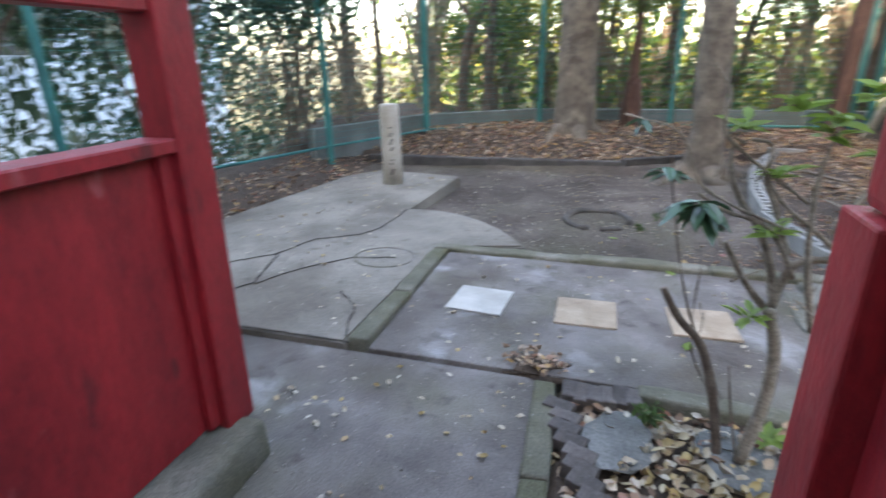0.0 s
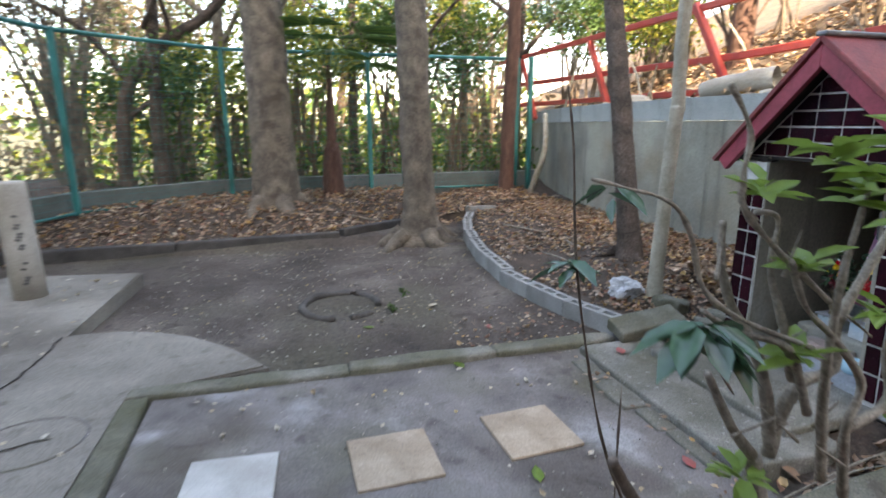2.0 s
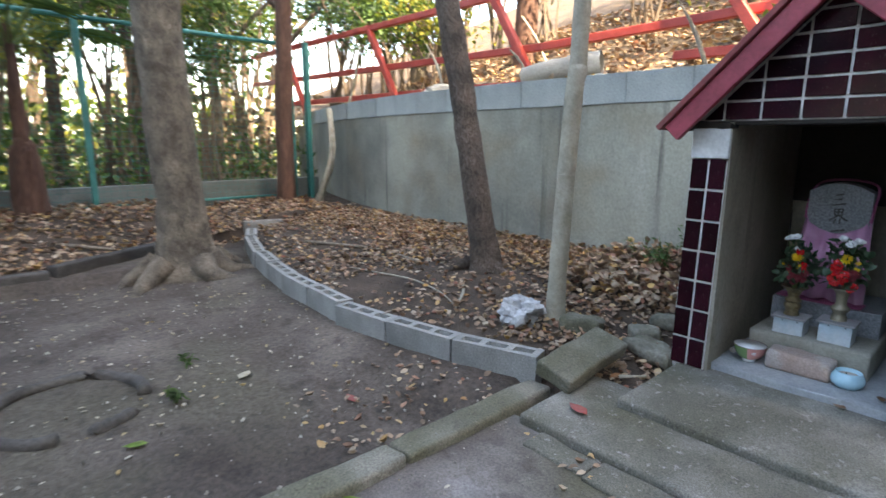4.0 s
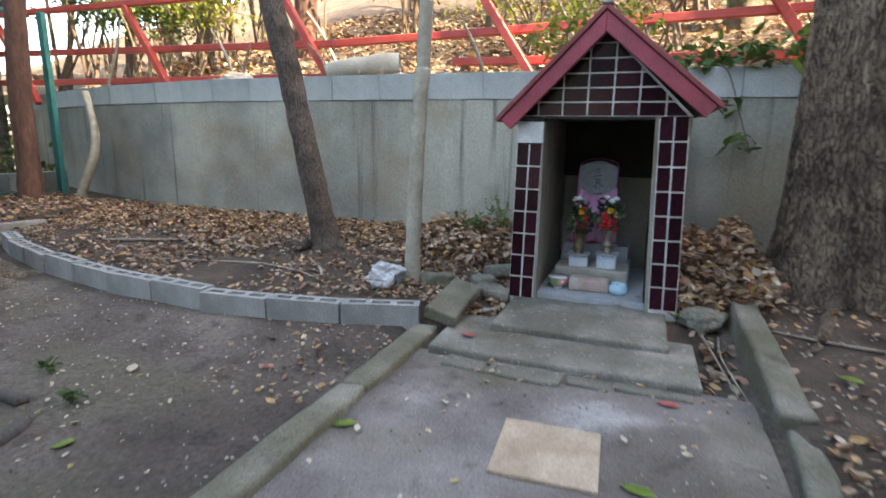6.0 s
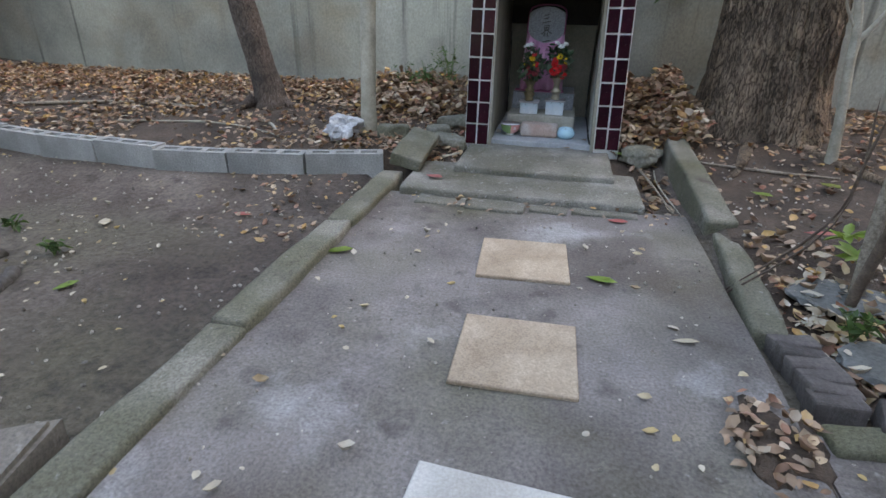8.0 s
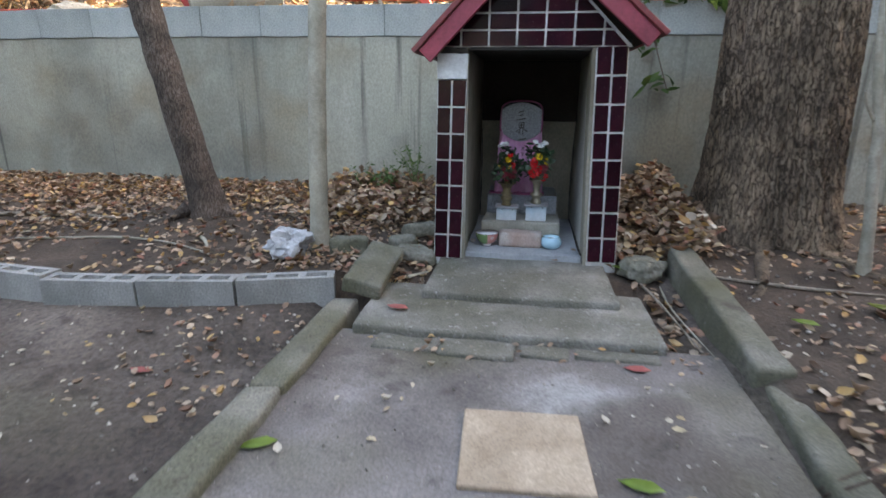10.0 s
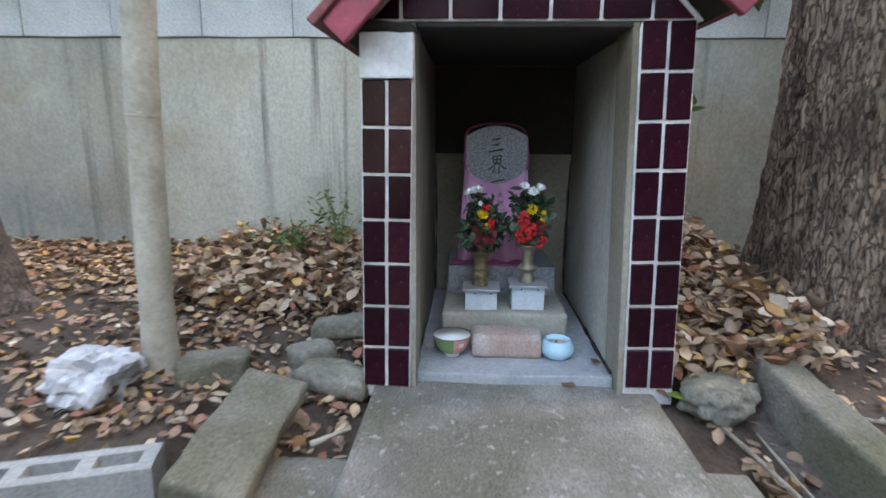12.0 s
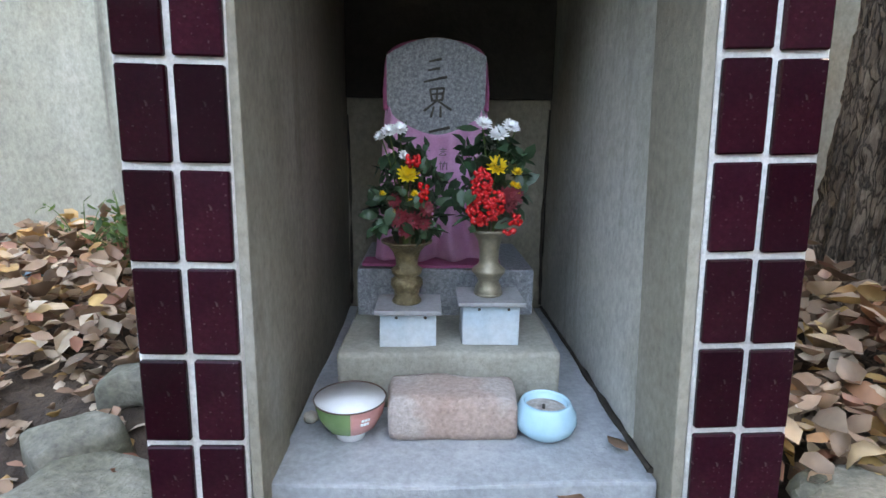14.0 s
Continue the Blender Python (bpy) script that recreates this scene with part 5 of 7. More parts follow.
for i, (x, y, z, sx, sy, sz, rz, m_) in enumerate(((-0.86, 0.0, 0.06, 0.09, 0.06, 0.05, 20, M_MOSSY), (-0.56, 0.3, 0.09, 0.1, 0.045, 0.035, 5, M_STONE), (-0.52, 0.04, 0.03, 0.1, 0.08, 0.03, -8, M_STONE), (-0.62, 0.14, 0.05, 0.06, 0.05, 0.04, 50, M_STONE), (-0.47, 0.55, 0.13, 0.04, 0.05, 0.05, 0, M_CAP))):
    solo("rough_stone", box(-sx, sx, -sy, sy, -sz, sz, 0.02, 5, 0.022, i * 3.3, 13, pose(x, y, z, 4 * math.sin(i * 2), 5 * math.cos(i * 3), rz)), m_, "rough broken stone beside the shrine", "stone", "stones by the shrine", smooth=True)
solo("rough_stone", stone(0.535, -0.01, 0.04, 0.105, 0.075, 0.07, 7.7, 12, 4, 0.3, 0.55), M_STONE, "pale rough mossy stone at the pillar foot", "stone", "stones by the shrine", smooth=True)
solo("white_rock", stone(-1.1, -0.15, 0.105, 0.098, 0.075, 0.082, 4.2, 25, 4, 0.5), M_QUARTZ, "pale white crumbly rock on the planting bed", "rock")
for i, (x, y, sx, sy, rz) in enumerate(((0.98, -1.35, 0.15, 0.12, 20), (1.0, -1.72, 0.16, 0.12, -10))):
    solo("flat_stone", stone(x, y, -0.03, sx, sy, 0.028, i * 2.7 + 5, rz, 3, 0.25, 0.3), M_FLATSTONE, "flat grey stone bedded in the soil", "stone", "flat stones in the soil")
solo("soil_patch", stone(0.585, -2.06, -0.046, 0.1, 0.17, 0.022, 3.3, 8, 4, 0.35), M_SOIL, "dark soil filling a broken hole in the path", "soil", smooth=True)

# dark bricks edging the shrub bed
bk = solo("edging_brick", box(-0.03, 0.03, -0.055, 0.055, -0.03, 0.03, 0.006, 2, 0.004, 1, 30), M_BRICKDK, "dark weathered brick edging the shrub bed", "brick", "edging bricks", centre=False)
spots = [(0.755 + 0.01 * math.sin(k), -1.9 + 0.047 * k, -0.042, 5 * math.sin(k * 2), 3, 92 + 4 * math.sin(k * 3)) for k in range(6)]
spots += [(0.86 + 0.062 * k, -1.93 + 0.02 * k + 0.01 * math.sin(k * 2), -0.045, 4 * math.sin(k), 4 * math.cos(k * 2), -20 + 4 * math.sin(k * 5)) for k in range(9)]
for k, (x, y, z, a, b, c) in enumerate(spots):
    if k == 0:
        bk.matrix_basis = pose(x, y, z, a, b, c)
    else:
        copy_thing(bk, pose(x, y, z, a, b, c))

# ring of old pipe sunk in the earth
def arc_tube(cx, cy, z, rx, ry, a0, a1, r, n=26):
    return tube([(cx + rx * math.cos(radians(a0 + (a1 - a0) * i / n)), cy + ry * math.sin(radians(a0 + (a1 - a0) * i / n)), z + 0.006 * math.sin(i), r) for i in range(n + 1)], 8, 0.006, 20)


ring = thing("buried_pipe_ring", -1.93, -1.875, -0.13, "broken concrete pipe ring half sunk in earth", "ring")
part("ring_arc", arc_tube(-1.93, -1.875, -0.107, 0.285, 0.262, 75, 345, 0.026), M_RING, ring, smooth=True)
part("ring_arc", arc_tube(-1.93, -1.875, -0.111, 0.285, 0.262, 8, 45, 0.024), M_RING, ring, smooth=True)

# far kerb of dark concrete
kerb_line("kerb_beam", [(-3.98, -4.9, -4.02, -3.3), (-4.02, -3.29, -4.08, -1.68)], 0.1, -0.25, 0.0, M_KERB, "dark earth-stained concrete kerb of the leaf bed", "leaf bed kerbs")
kerb_line("kerb_beam", [(-4.1, -1.66, -4.62, -0.8)], 0.1, -0.25, 0.03, M_KERB, "dark concrete kerb of the leaf bed", "leaf bed kerbs")

# round concrete post with faded characters
cp = thing("concrete_post", -2.48, -3.95, -0.03, "round pale concrete post with faded painted characters", "post")
shaft = part("shaft", tube([(-2.48, -3.95, -0.03, 0.1), (-2.476, -3.95, 0.3, 0.098), (-2.468, -3.955, 0.765, 0.095), (-2.468, -3.955, 0.78, 0.089)], 28, 0.003, 8), M_POST, cp, smooth=True)
for j, (z, pat) in enumerate(((0.58, (1, 0, 0)), (0.5, (1, 1, 0)), (0.42, (1, 1, 1)), (0.34, (0, 1, 1)), (0.22, (1, 0, 1)), (0.12, (1, 1, 1)))):
    for k, on in enumerate(pat):
        if on:
            a = radians(24 + 5 * (k - 1))
            part("painted_stroke", box(-0.016, 0.016, -0.002, 0.002, -0.008, 0.008, 0.001, m=pose(-2.474 + 0.099 * math.cos(a), -3.952 + 0.099 * math.sin(a), z + 0.02 * (k - 1), 0, 12, math.degrees(a) + 90)), M_LETTER, shaft)

# ---- red gate at the start of the walk ----
gl = thing("red_wooden_fence", 2.4, -2.98, 0.1, "dark red painted wooden panel fence on a concrete base", "fence", "red gate fences")
part("post", box(1.30, 1.43, -3.05, -2.94, 0.06, 2.3, 0.008, 3, 0.003, 1, 5), M_RED, gl)
part("panel", box(1.43, 3.6, -3.015, -2.99, 0.1, 0.98, 0.002, 6, 0.003, 4, 3), M_RED, gl, "flat red board panel")
part("rail", box(1.43, 3.6, -3.05, -2.94, 0.982, 1.022, 0.005), M_RED, gl)
part("rail", box(1.43, 3.6, -3.04, -2.95, 1.33, 1.39, 0.005), M_RED, gl)
part("batten", box(1.43, 1.475, -2.99, -2.965, 0.1, 0.98, 0.003), M_RED, gl)
solo("gate_base", box(1.36, 3.6, -3.13, -2.85, -0.06, 0.085, 0.02, 8, 0.012, 3, 8), M_MOSSY, "worn concrete base under the red fence", "base", smooth=True)
gr = thing("red_wooden_fence", 2.0, -1.48, -0.05, "bright red painted wooden gate post and panel", "fence", "red gate fences")
part("post", box(1.82, 1.93, -1.545, -1.41, -0.05, 1.03, 0.006, 3, 0.002, 6, 5), M_RED, gr)
part("cap", box(1.828, 1.93, -1.53, -1.41, 1.032, 1.42, 0.018, 2, 0.002, 7, 6), M_RED, gr)
part("panel", box(1.93, 3.4, -1.5, -1.46, -0.05, 1.4, 0.004), M_RED, gr)

# ---- green mesh fence ----
FENCE = [(-0.6, -6.0), (-3.3, -5.1), (-4.98, -4.42), (-6.12, -2.92), (-6.18, -1.0), (-6.2, 1.3)]
fence = thing("mesh_fence", -5, -4, 0.1, "green painted wire mesh fence with angle posts", "fence")


def wire(a, b, r=0.0022):
    return tube([(*a, r), (*b, r)], 4)


for i, (x, y) in enumerate(FENCE):
    z0 = ground_z(x, y) - 0.05
    part("fence_post", box(x - 0.03, x + 0.03, y - 0.03, y + 0.03, z0, 2.12, 0.005), M_GREEN, fence)
part("fence_post", box(-6.08, -6.0, 1.42, 1.48, 0.05, 2.12, 0.005), M_GREEN, fence)
for (xa, ya), (xb, yb) in zip(FENCE, FENCE[1:]):
    part("top_rail", tube([(xa, ya, 2.1, 0.024), (xb, yb, 2.1, 0.024)], 8), M_GREEN, fence, smooth=True)
    part("bottom_rail", tube([(xa, ya, 0.2, 0.016), (xb, yb, 0.2, 0.016)], 8), M_GREEN, fence, smooth=True)
    d = math.hypot(xb - xa, yb - ya)
    n = int(d / 0.075)
    bms = []
    for k in range(1, n):
        t = k / n
        bms.append(wire((xa + (xb - xa) * t, ya + (yb - ya) * t, 0.2), (xa + (xb - xa) * t, ya + (yb - ya) * t, 2.1), 0.0016))
    for k in range(1, 24):
        bms.append(wire((xa, ya, 0.2 + 0.079 * k), (xb, yb, 0.2 + 0.079 * k), 0.0016))
    tagged(part("mesh", merge(*bms), M_GREEN, fence), "thin green wire mesh", kind="stuff")
LOWWALL = [(-3.3, -5.35), (-5.12, -4.6), (-6.32, -3.05), (-6.4, -1.0), (-6.42, 1.75)]
for (xa, ya), (xb, yb) in zip(LOWWALL, LOWWALL[1:]):
    L = math.hypot(xb - xa, yb - ya)
    solo("low_wall", box(-L / 2, L / 2, -0.06, 0.06, -0.3, 0.4, 0.01, 4, 0.004, xa, 4, pose((xa + xb) / 2, (ya + yb) / 2, 0, 0, 0, math.degrees(math.atan2(yb - ya, xb - xa)))), M_LOWWALL, "low grey-green concrete wall behind the fence", "wall", "low walls behind the fence")

# ---- trees ----
RG = np.random.default_rng(11)


def crown(name, t, blobs, size, material, seed, tilt=1.2, width=1.0):
    rng = np.random.default_rng(seed)
    P = []
    for cx, cy, cz, rx, ry, rz, n in blobs:
        q = rng.normal(size=(n, 3))
        q /= np.linalg.norm(q, axis=1)[:, None]
        q *= rng.uniform(0.25, 1, n)[:, None] ** 0.6
        P.append(q * np.array((rx, ry, rz)) + np.array((cx, cy, cz)))
    return leaves(name, np.vstack(P), size, material, t, tilt, width, seed, 0.4, LOC[t])


def tree(name, x, y, z, pts, material, label, limbs=(), sides=24, rough=0.02, freq=5, ridge=0.0, nridge=17, steps=6, roots=0, group="", category="tree"):
    t = thing(name, x, y, z, label, category, group)
    part("trunk", tube(pts, sides, rough, freq, x * 3.1, ridge, nridge, steps), material, t, smooth=True)
    for lp in limbs:
        part("limb", tube(lp, 8, rough * 0.4, 8, x, steps=4), material, t, smooth=True)
    rnd = random.Random(int(x * 100))
    for k in range(roots):
        a = 2 * math.pi * k / roots + rnd.uniform(-0.4, 0.4)
        r0 = pts[0][3]
        L = r0 * rnd.uniform(0.5, 1.1)
        part("root", tube([(x + 0.6 * r0 * math.cos(a), y + 0.6 * r0 * math.sin(a), z + r0 * 0.3, r0 * 0.3), (x + r0 * math.cos(a), y + r0 * math.sin(a), z + r0 * 0.05, r0 * 0.22), (x + (r0 + L * 0.6) * math.cos(a + 0.2), y + (r0 + L * 0.6) * math.sin(a + 0.2), z - 0.02, r0 * 0.14), (x + (r0 + L) * math.cos(a + 0.3), y + (r0 + L) * math.sin(a + 0.3), z - r0 * 0.2, r0 * 0.08)], 8, 0.01, 8, k, steps=3), material, t, smooth=True)
    return t


t1 = tree("broadleaf_tree", -5.3, -2.33, 0.1, [(-5.3, -2.33, -0.05, 0.41), (-5.3, -2.33, 0.18, 0.325), (-5.31, -2.33, 0.6, 0.268), (-5.34, -2.34, 1.5, 0.25), (-5.35, -2.36, 3.0, 0.235), (-5.5, -2.4, 5.5, 0.2), (-5.6, -2.4, 8, 0.1)], M_BARKP, "thick grey-barked tree rooted in the leaf bed",
          limbs=[[(-5.7, -2.4, 4.6, 0.1), (-5.2, -1.6, 5.6, 0.07), (-4.8, -0.8, 6.3, 0.03)], [(-5.7, -2.4, 5.0, 0.1), (-6.3, -3.2, 6.0, 0.06), (-6.8, -3.8, 6.6, 0.03)]], roots=6, rough=0.03)
crown("crown", t1, [(-5.0, -1.2, 6.2, 1.3, 1.3, 0.9, 1500), (-6.5, -3.4, 6.6, 1.4, 1.4, 0.9, 1500), (-5.6, -2.4, 7.8, 1.8, 1.8, 1.0, 1800)], 0.13, L_GREEN, 21)
t2 = tree("broadleaf_tree", -3.88, -0.82, -0.1, [(-3.9, -0.8, -0.15, 0.33), (-3.9, -0.81, 0.05, 0.215), (-3.9, -0.82, 0.4, 0.175), (-3.9, -0.85, 1.0, 0.165), (-3.88, -0.88, 2.0, 0.16), (-3.86, -0.9, 3.0, 0.15), (-3.8, -0.9, 5, 0.1), (-3.7, -0.8, 6.5, 0.05)], M_BARKP, "grey-brown tree trunk with spreading roots",
          limbs=[[(-3.86, -0.9, 2.35, 0.06), (-3.9, -1.25, 2.8, 0.05), (-4.1, -1.7, 3.6, 0.03)], [(-3.8, -0.9, 4.2, 0.06), (-3.2, -0.6, 5.0, 0.03)]], roots=7, rough=0.022, ridge=0.02)
crown("crown", t2, [(-3.6, -0.8, 6.2, 1.3, 1.2, 0.8, 1400), (-4.1, -1.6, 4.2, 0.7, 0.7, 0.5, 420), (-3.95, -0.95, 2.7, 0.35, 0.3, 0.22, 60)], 0.11, L_GREEN, 22)
t3 = tree("leaning_tree", -1.87, 0.4, 0.1, [(-1.815, 0.4, -0.02, 0.15), (-1.845, 0.4, 0.15, 0.105), (-1.905, 0.4, 0.4, 0.088), (-2.005, 0.4, 0.86, 0.083), (-2.105, 0.4, 1.3, 0.08), (-2.235, 0.4, 1.8, 0.078), (-2.435, 0.43, 2.6, 0.07), (-2.615, 0.48, 4.2, 0.05), (-2.665, 0.48, 5.6, 0.03)], M_BARKD, "dark leaning tree trunk with lichen patches", limbs=[[(-2.65, 0.46, 3.0, 0.04), (-2.3, 0.2, 3.8, 0.025), (-2.0, 0.0, 4.4, 0.012)]], sides=22, rough=0.012, freq=9, roots=3)
crown("crown", t3, [(-2.7, 0.5, 5.4, 0.9, 0.9, 0.7, 700), (-2.0, 0.0, 4.5, 0.5, 0.5, 0.35, 250)], 0.1, L_GREEN, 23)
t4 = tree("slender_tree", -1.0, 0.0, 0.05, [(-1.01, 0.0, 0.0, 0.06), (-1.005, 0.0, 0.12, 0.047), (-1.0, 0.0, 0.4, 0.043), (-0.985, 0.0, 0.72, 0.0418), (-0.983, 0.0, 0.76, 0.0424), (-0.981, 0.0, 0.8, 0.041), (-0.965, 0.0, 1.1, 0.04), (-0.95, 0.0, 1.22, 0.042), (-0.95, 0.0, 1.28, 0.038), (-0.9, -0.05, 1.8, 0.035), (-0.86, 0.0, 3.0, 0.025), (-0.8, 0.1, 4.2, 0.012)], M_BARKL, "slender pale-barked young tree with knots", limbs=[[(-0.96, 0.0, 1.3, 0.02), (-0.9, -0.06, 1.6, 0.015), (-0.84, -0.12, 2.2, 0.008)]], sides=16, rough=0.004, freq=14)
crown("crown", t4, [(-0.8, 0.1, 4.1, 0.6, 0.6, 0.6, 380)], 0.09, L_GREEN, 24)
t5 = tree("red_barked_tree", -5.95, 1.05, 0.1, [(-5.95, 1.05, 0.0, 0.15), (-5.94, 1.05, 0.3, 0.112), (-5.9, 1.05, 1.3, 0.104), (-5.78, 1.04, 2.2, 0.095), (-5.65, 1.0, 4, 0.08), (-5.6, 0.95, 6, 0.04)], M_BARKR, "reddish-brown conifer trunk by the fence corner", sides=18, rough=0.015)
crown("crown", t5, [(-5.9, 0.9, 5.6, 1.0, 1.0, 1.2, 900), (-6.0, 0.9, 4.2, 0.7, 0.7, 0.5, 300)], 0.1, L_DARK, 25)
t6 = tree("leaning_stick", -5.4, 1.25, 0.1, [(-5.5, 1.22, 0.06, 0.05), (-5.38, 1.26, 0.36, 0.045), (-5.27, 1.3, 0.62, 0.045), (-5.3, 1.36, 0.9, 0.04), (-5.46, 1.42, 1.28, 0.035)], M_BARKL, "bent bleached branch leaning on the wall", sides=12, rough=0.006, category="branch")


def bark_tree():
    """The big tree: deep vertical plates of bark over a flaring foot."""
    bm = bmesh.new()
    sides, prev = 200, None
    cx, cy = 1.245, 0.55
    zs = list(np.linspace(-0.05, 2.4, 110)) + [3.2, 4.5, 6.0, 7.5]
    for z in zs:
        r = 0.283 + 0.1 * math.exp(-max(z, 0) / 0.16) + 0.06 * math.exp(-max(z, 0) / 0.6) - 0.02 * max(0, z - 1)
        ring_ = []
        for k in range(sides):
            a = 2 * math.pi * k / sides
            lobe = 0.05 * math.exp(-max(z, 0) / 0.3) * math.sin(5 * a + 1.0)
            p = Vector((math.cos(a) * 3.2, math.sin(a) * 3.2, z * 0.9))
            warp = noise.noise(Vector((p.x * 1.2, p.y * 1.2, z * 2.2))) * 0.5
            d = abs(noise.noise(Vector((p.x * 4.4 + warp, p.y * 4.4 + warp, z * 1.9 + 5))))
            d2 = abs(noise.noise(Vector((p.x * 3.0, p.y * 3.0, z * 11 + 2))))
            plate = 0.03 * min(1.0, d * 3.6) - 0.012 * (1 - min(1, d2 * 6)) + 0.005 * noise.noise(Vector((p.x * 12, p.y * 12, z * 24)))
            rr = r + lobe + plate - 0.022
            ring_.append(bm.verts.new((cx + rr * math.cos(a) - 0.02 * z, cy + rr * math.sin(a), z)))
        if prev:
            for k in range(sides):
                bm.faces.new((prev[k], prev[(k + 1) % sides], ring_[(k + 1) % sides], ring_[k]))
        prev = ring_
    bm.faces.new(prev)
    return bm


t7 = thing("big_tree", 1.26, 0.55, 0.05, "massive tree trunk with deeply furrowed bark beside the shrine", "tree")
part("trunk", bark_tree(), M_BARK, t7, smooth=True)
for k, a in enumerate((205, 250, 290, 320)):
    c, s = math.cos(radians(a)), math.sin(radians(a))
    part("root", tube([(1.245 + 0.3 * c, 0.55 + 0.3 * s, 0.1, 0.06), (1.245 + 0.48 * c, 0.55 + 0.48 * s, 0.06, 0.04), (1.26 + 0.9 * c, 0.55 + 0.85 * s, 0.05, 0.02), (1.26 + 1.1 * c, 0.55 + 0.9 * s, 0.0, 0.012)], 8, 0.006, 12, k, steps=4), M_BARK, t7, smooth=True)
crown("crown", t7, [(1.2, 0.6, 7.0, 2.0, 1.8, 1.2, 2600), (0.4, 0.2, 5.6, 1.0, 1.0, 0.6, 700)], 0.12, L_GREEN, 26)
part("limb", tube([(1.2, 0.55, 5.2, 0.12), (0.7, 0.3, 5.5, 0.08), (0.3, 0.1, 5.7, 0.03)], 8, steps=3), M_BARK, t7, smooth=True)

t8 = tree("young_sapling", 1.44, -0.01, 0.05, [(1.45, -0.01, 0, 0.03), (1.43, -0.01, 0.25, 0.024), (1.39, -0.01, 0.55, 0.021), (1.38, -0.01, 0.66, 0.02), (1.32, -0.01, 0.95, 0.014), (1.28, -0.02, 1.3, 0.01), (1.26, -0.03, 1.8, 0.007)], M_BARKL, "thin pale forked sapling in bare soil",
          limbs=[[(1.38, -0.01, 0.62, 0.014), (1.48, -0.03, 0.8, 0.011), (1.54, -0.05, 1.1, 0.008), (1.56, -0.05, 1.6, 0.005)], [(1.36, -0.01, 0.7, 0.008), (1.3, -0.03, 0.78, 0.006), (1.28, -0.05, 0.82, 0.004)]], sides=10, rough=0.003, freq=20)
crown("crown", t8, [(1.44, -0.05, 1.2, 0.14, 0.12, 0.3, 26)], 0.08, L_GREEN, 27)

# sprigs over the wall beside the shrine
sp = thing("overhanging_sprig", 0.8, 1.3, 1.3, "leafy green creeper hanging over the wall", "plant")
part("stem", tube([(0.6, 1.32, 1.38, 0.006), (0.66, 1.2, 1.3, 0.005), (0.74, 1.16, 1.05, 0.004), (0.82, 1.14, 0.82, 0.003)], 6, steps=4), M_TWIGD, sp)
crown("foliage", sp, [(0.78, 1.15, 0.86, 0.1, 0.06, 0.06, 12), (0.68, 1.2, 1.1, 0.08, 0.06, 0.08, 9), (0.6, 1.3, 1.42, 0.35, 0.1, 0.1, 80), (0.95, 1.25, 1.45, 0.3, 0.12, 0.12, 70)], 0.1, L_GREEN, 28, 0.9)
s2 = thing("overhanging_sprig", -0.42, 1.3, 1.36, "yellow-green shrub leaning over the wall top", "plant")
part("stem", tube([(-0.5, 1.5, 1.3, 0.008), (-0.45, 1.4, 1.55, 0.006), (-0.3, 1.2, 1.75, 0.004)], 6, steps=4), M_TWIGD, s2)
crown("foliage", s2, [(-0.45, 1.55, 1.65, 0.3, 0.18, 0.22, 190), (-0.1, 1.7, 1.75, 0.4, 0.2, 0.2, 150)], 0.075, L_YELLOW, 29)

# ---- the shrub beside the path ----
shrub = thing("garden_shrub", 1.0, -1.35, -0.03, "gnarled bare-stemmed shrub with sparse fresh leaves", "shrub")


def branch(pts, r0, r1, material=M_TWIG):
    n = len(pts)
    return part("branch", tube([(*p, 0.8 * (r0 + (r1 - r0) * i / (n - 1))) for i, p in enumerate(pts)], 9, 0.003, 30, r0 * 900, steps=5), material, shrub, smooth=True)


branch([(1.02, -1.354, -0.008), (1.02, -1.321, 0.226), (1.02, -1.326, 0.402), (1.02, -1.359, 0.522)], 0.026, 0.02)
branch([(1.04, -1.381, 0.54), (1.04, -1.439, 0.61), (1.04, -1.505, 0.721)], 0.014, 0.009)
branch([(1.06, -1.365, 0.566), (1.06, -1.392, 0.669), (1.06, -1.433, 0.767), (1.06, -1.491, 0.847), (1.06, -1.524, 0.924), (1.06, -1.53, 0.991)], 0.016, 0.006)
branch([(1.06, -1.368, 0.549), (1.06, -1.336, 0.677), (1.06, -1.248, 0.706), (1.06, -1.256, 0.791), (1.06, -1.197, 0.906), (1.06, -1.132, 1.044), (1.06, -1.16, 1.2), (1.06, -1.163, 1.315)], 0.016, 0.006)
branch([(0.98, -1.409, -0.042), (0.98, -1.45, 0.176), (0.98, -1.509, 0.359), (0.98, -1.585, 0.446), (0.98, -1.637, 0.54)], 0.021, 0.013, M_TWIGD)
branch([(1.08, -1.362, 0.709), (1.08, -1.405, 0.82), (1.08, -1.445, 0.912), (1.08, -1.443, 0.992), (1.08, -1.491, 1.007)], 0.011, 0.004)
branch([(1.090, -1.271, 0.502), (1.100, -1.310, 0.651), (1.110, -1.332, 0.779), (1.120, -1.342, 0.926), (1.125, -1.325, 1.044)], 0.013, 0.005)
branch([(1.070, -1.179, 0.435), (1.100, -1.248, 0.602), (1.100, -1.228, 0.687), (1.110, -1.311, 0.778), (1.120, -1.411, 0.860), (1.130, -1.464, 0.940)], 0.013, 0.004)
branch([(1.100, -1.243, 0.607), (1.100, -1.154, 0.650), (1.100, -1.184, 0.747), (1.100, -1.143, 0.827), (1.100, -1.048, 0.897), (1.095, -0.988, 1.012), (1.095, -0.966, 1.168)], 0.012, 0.006)
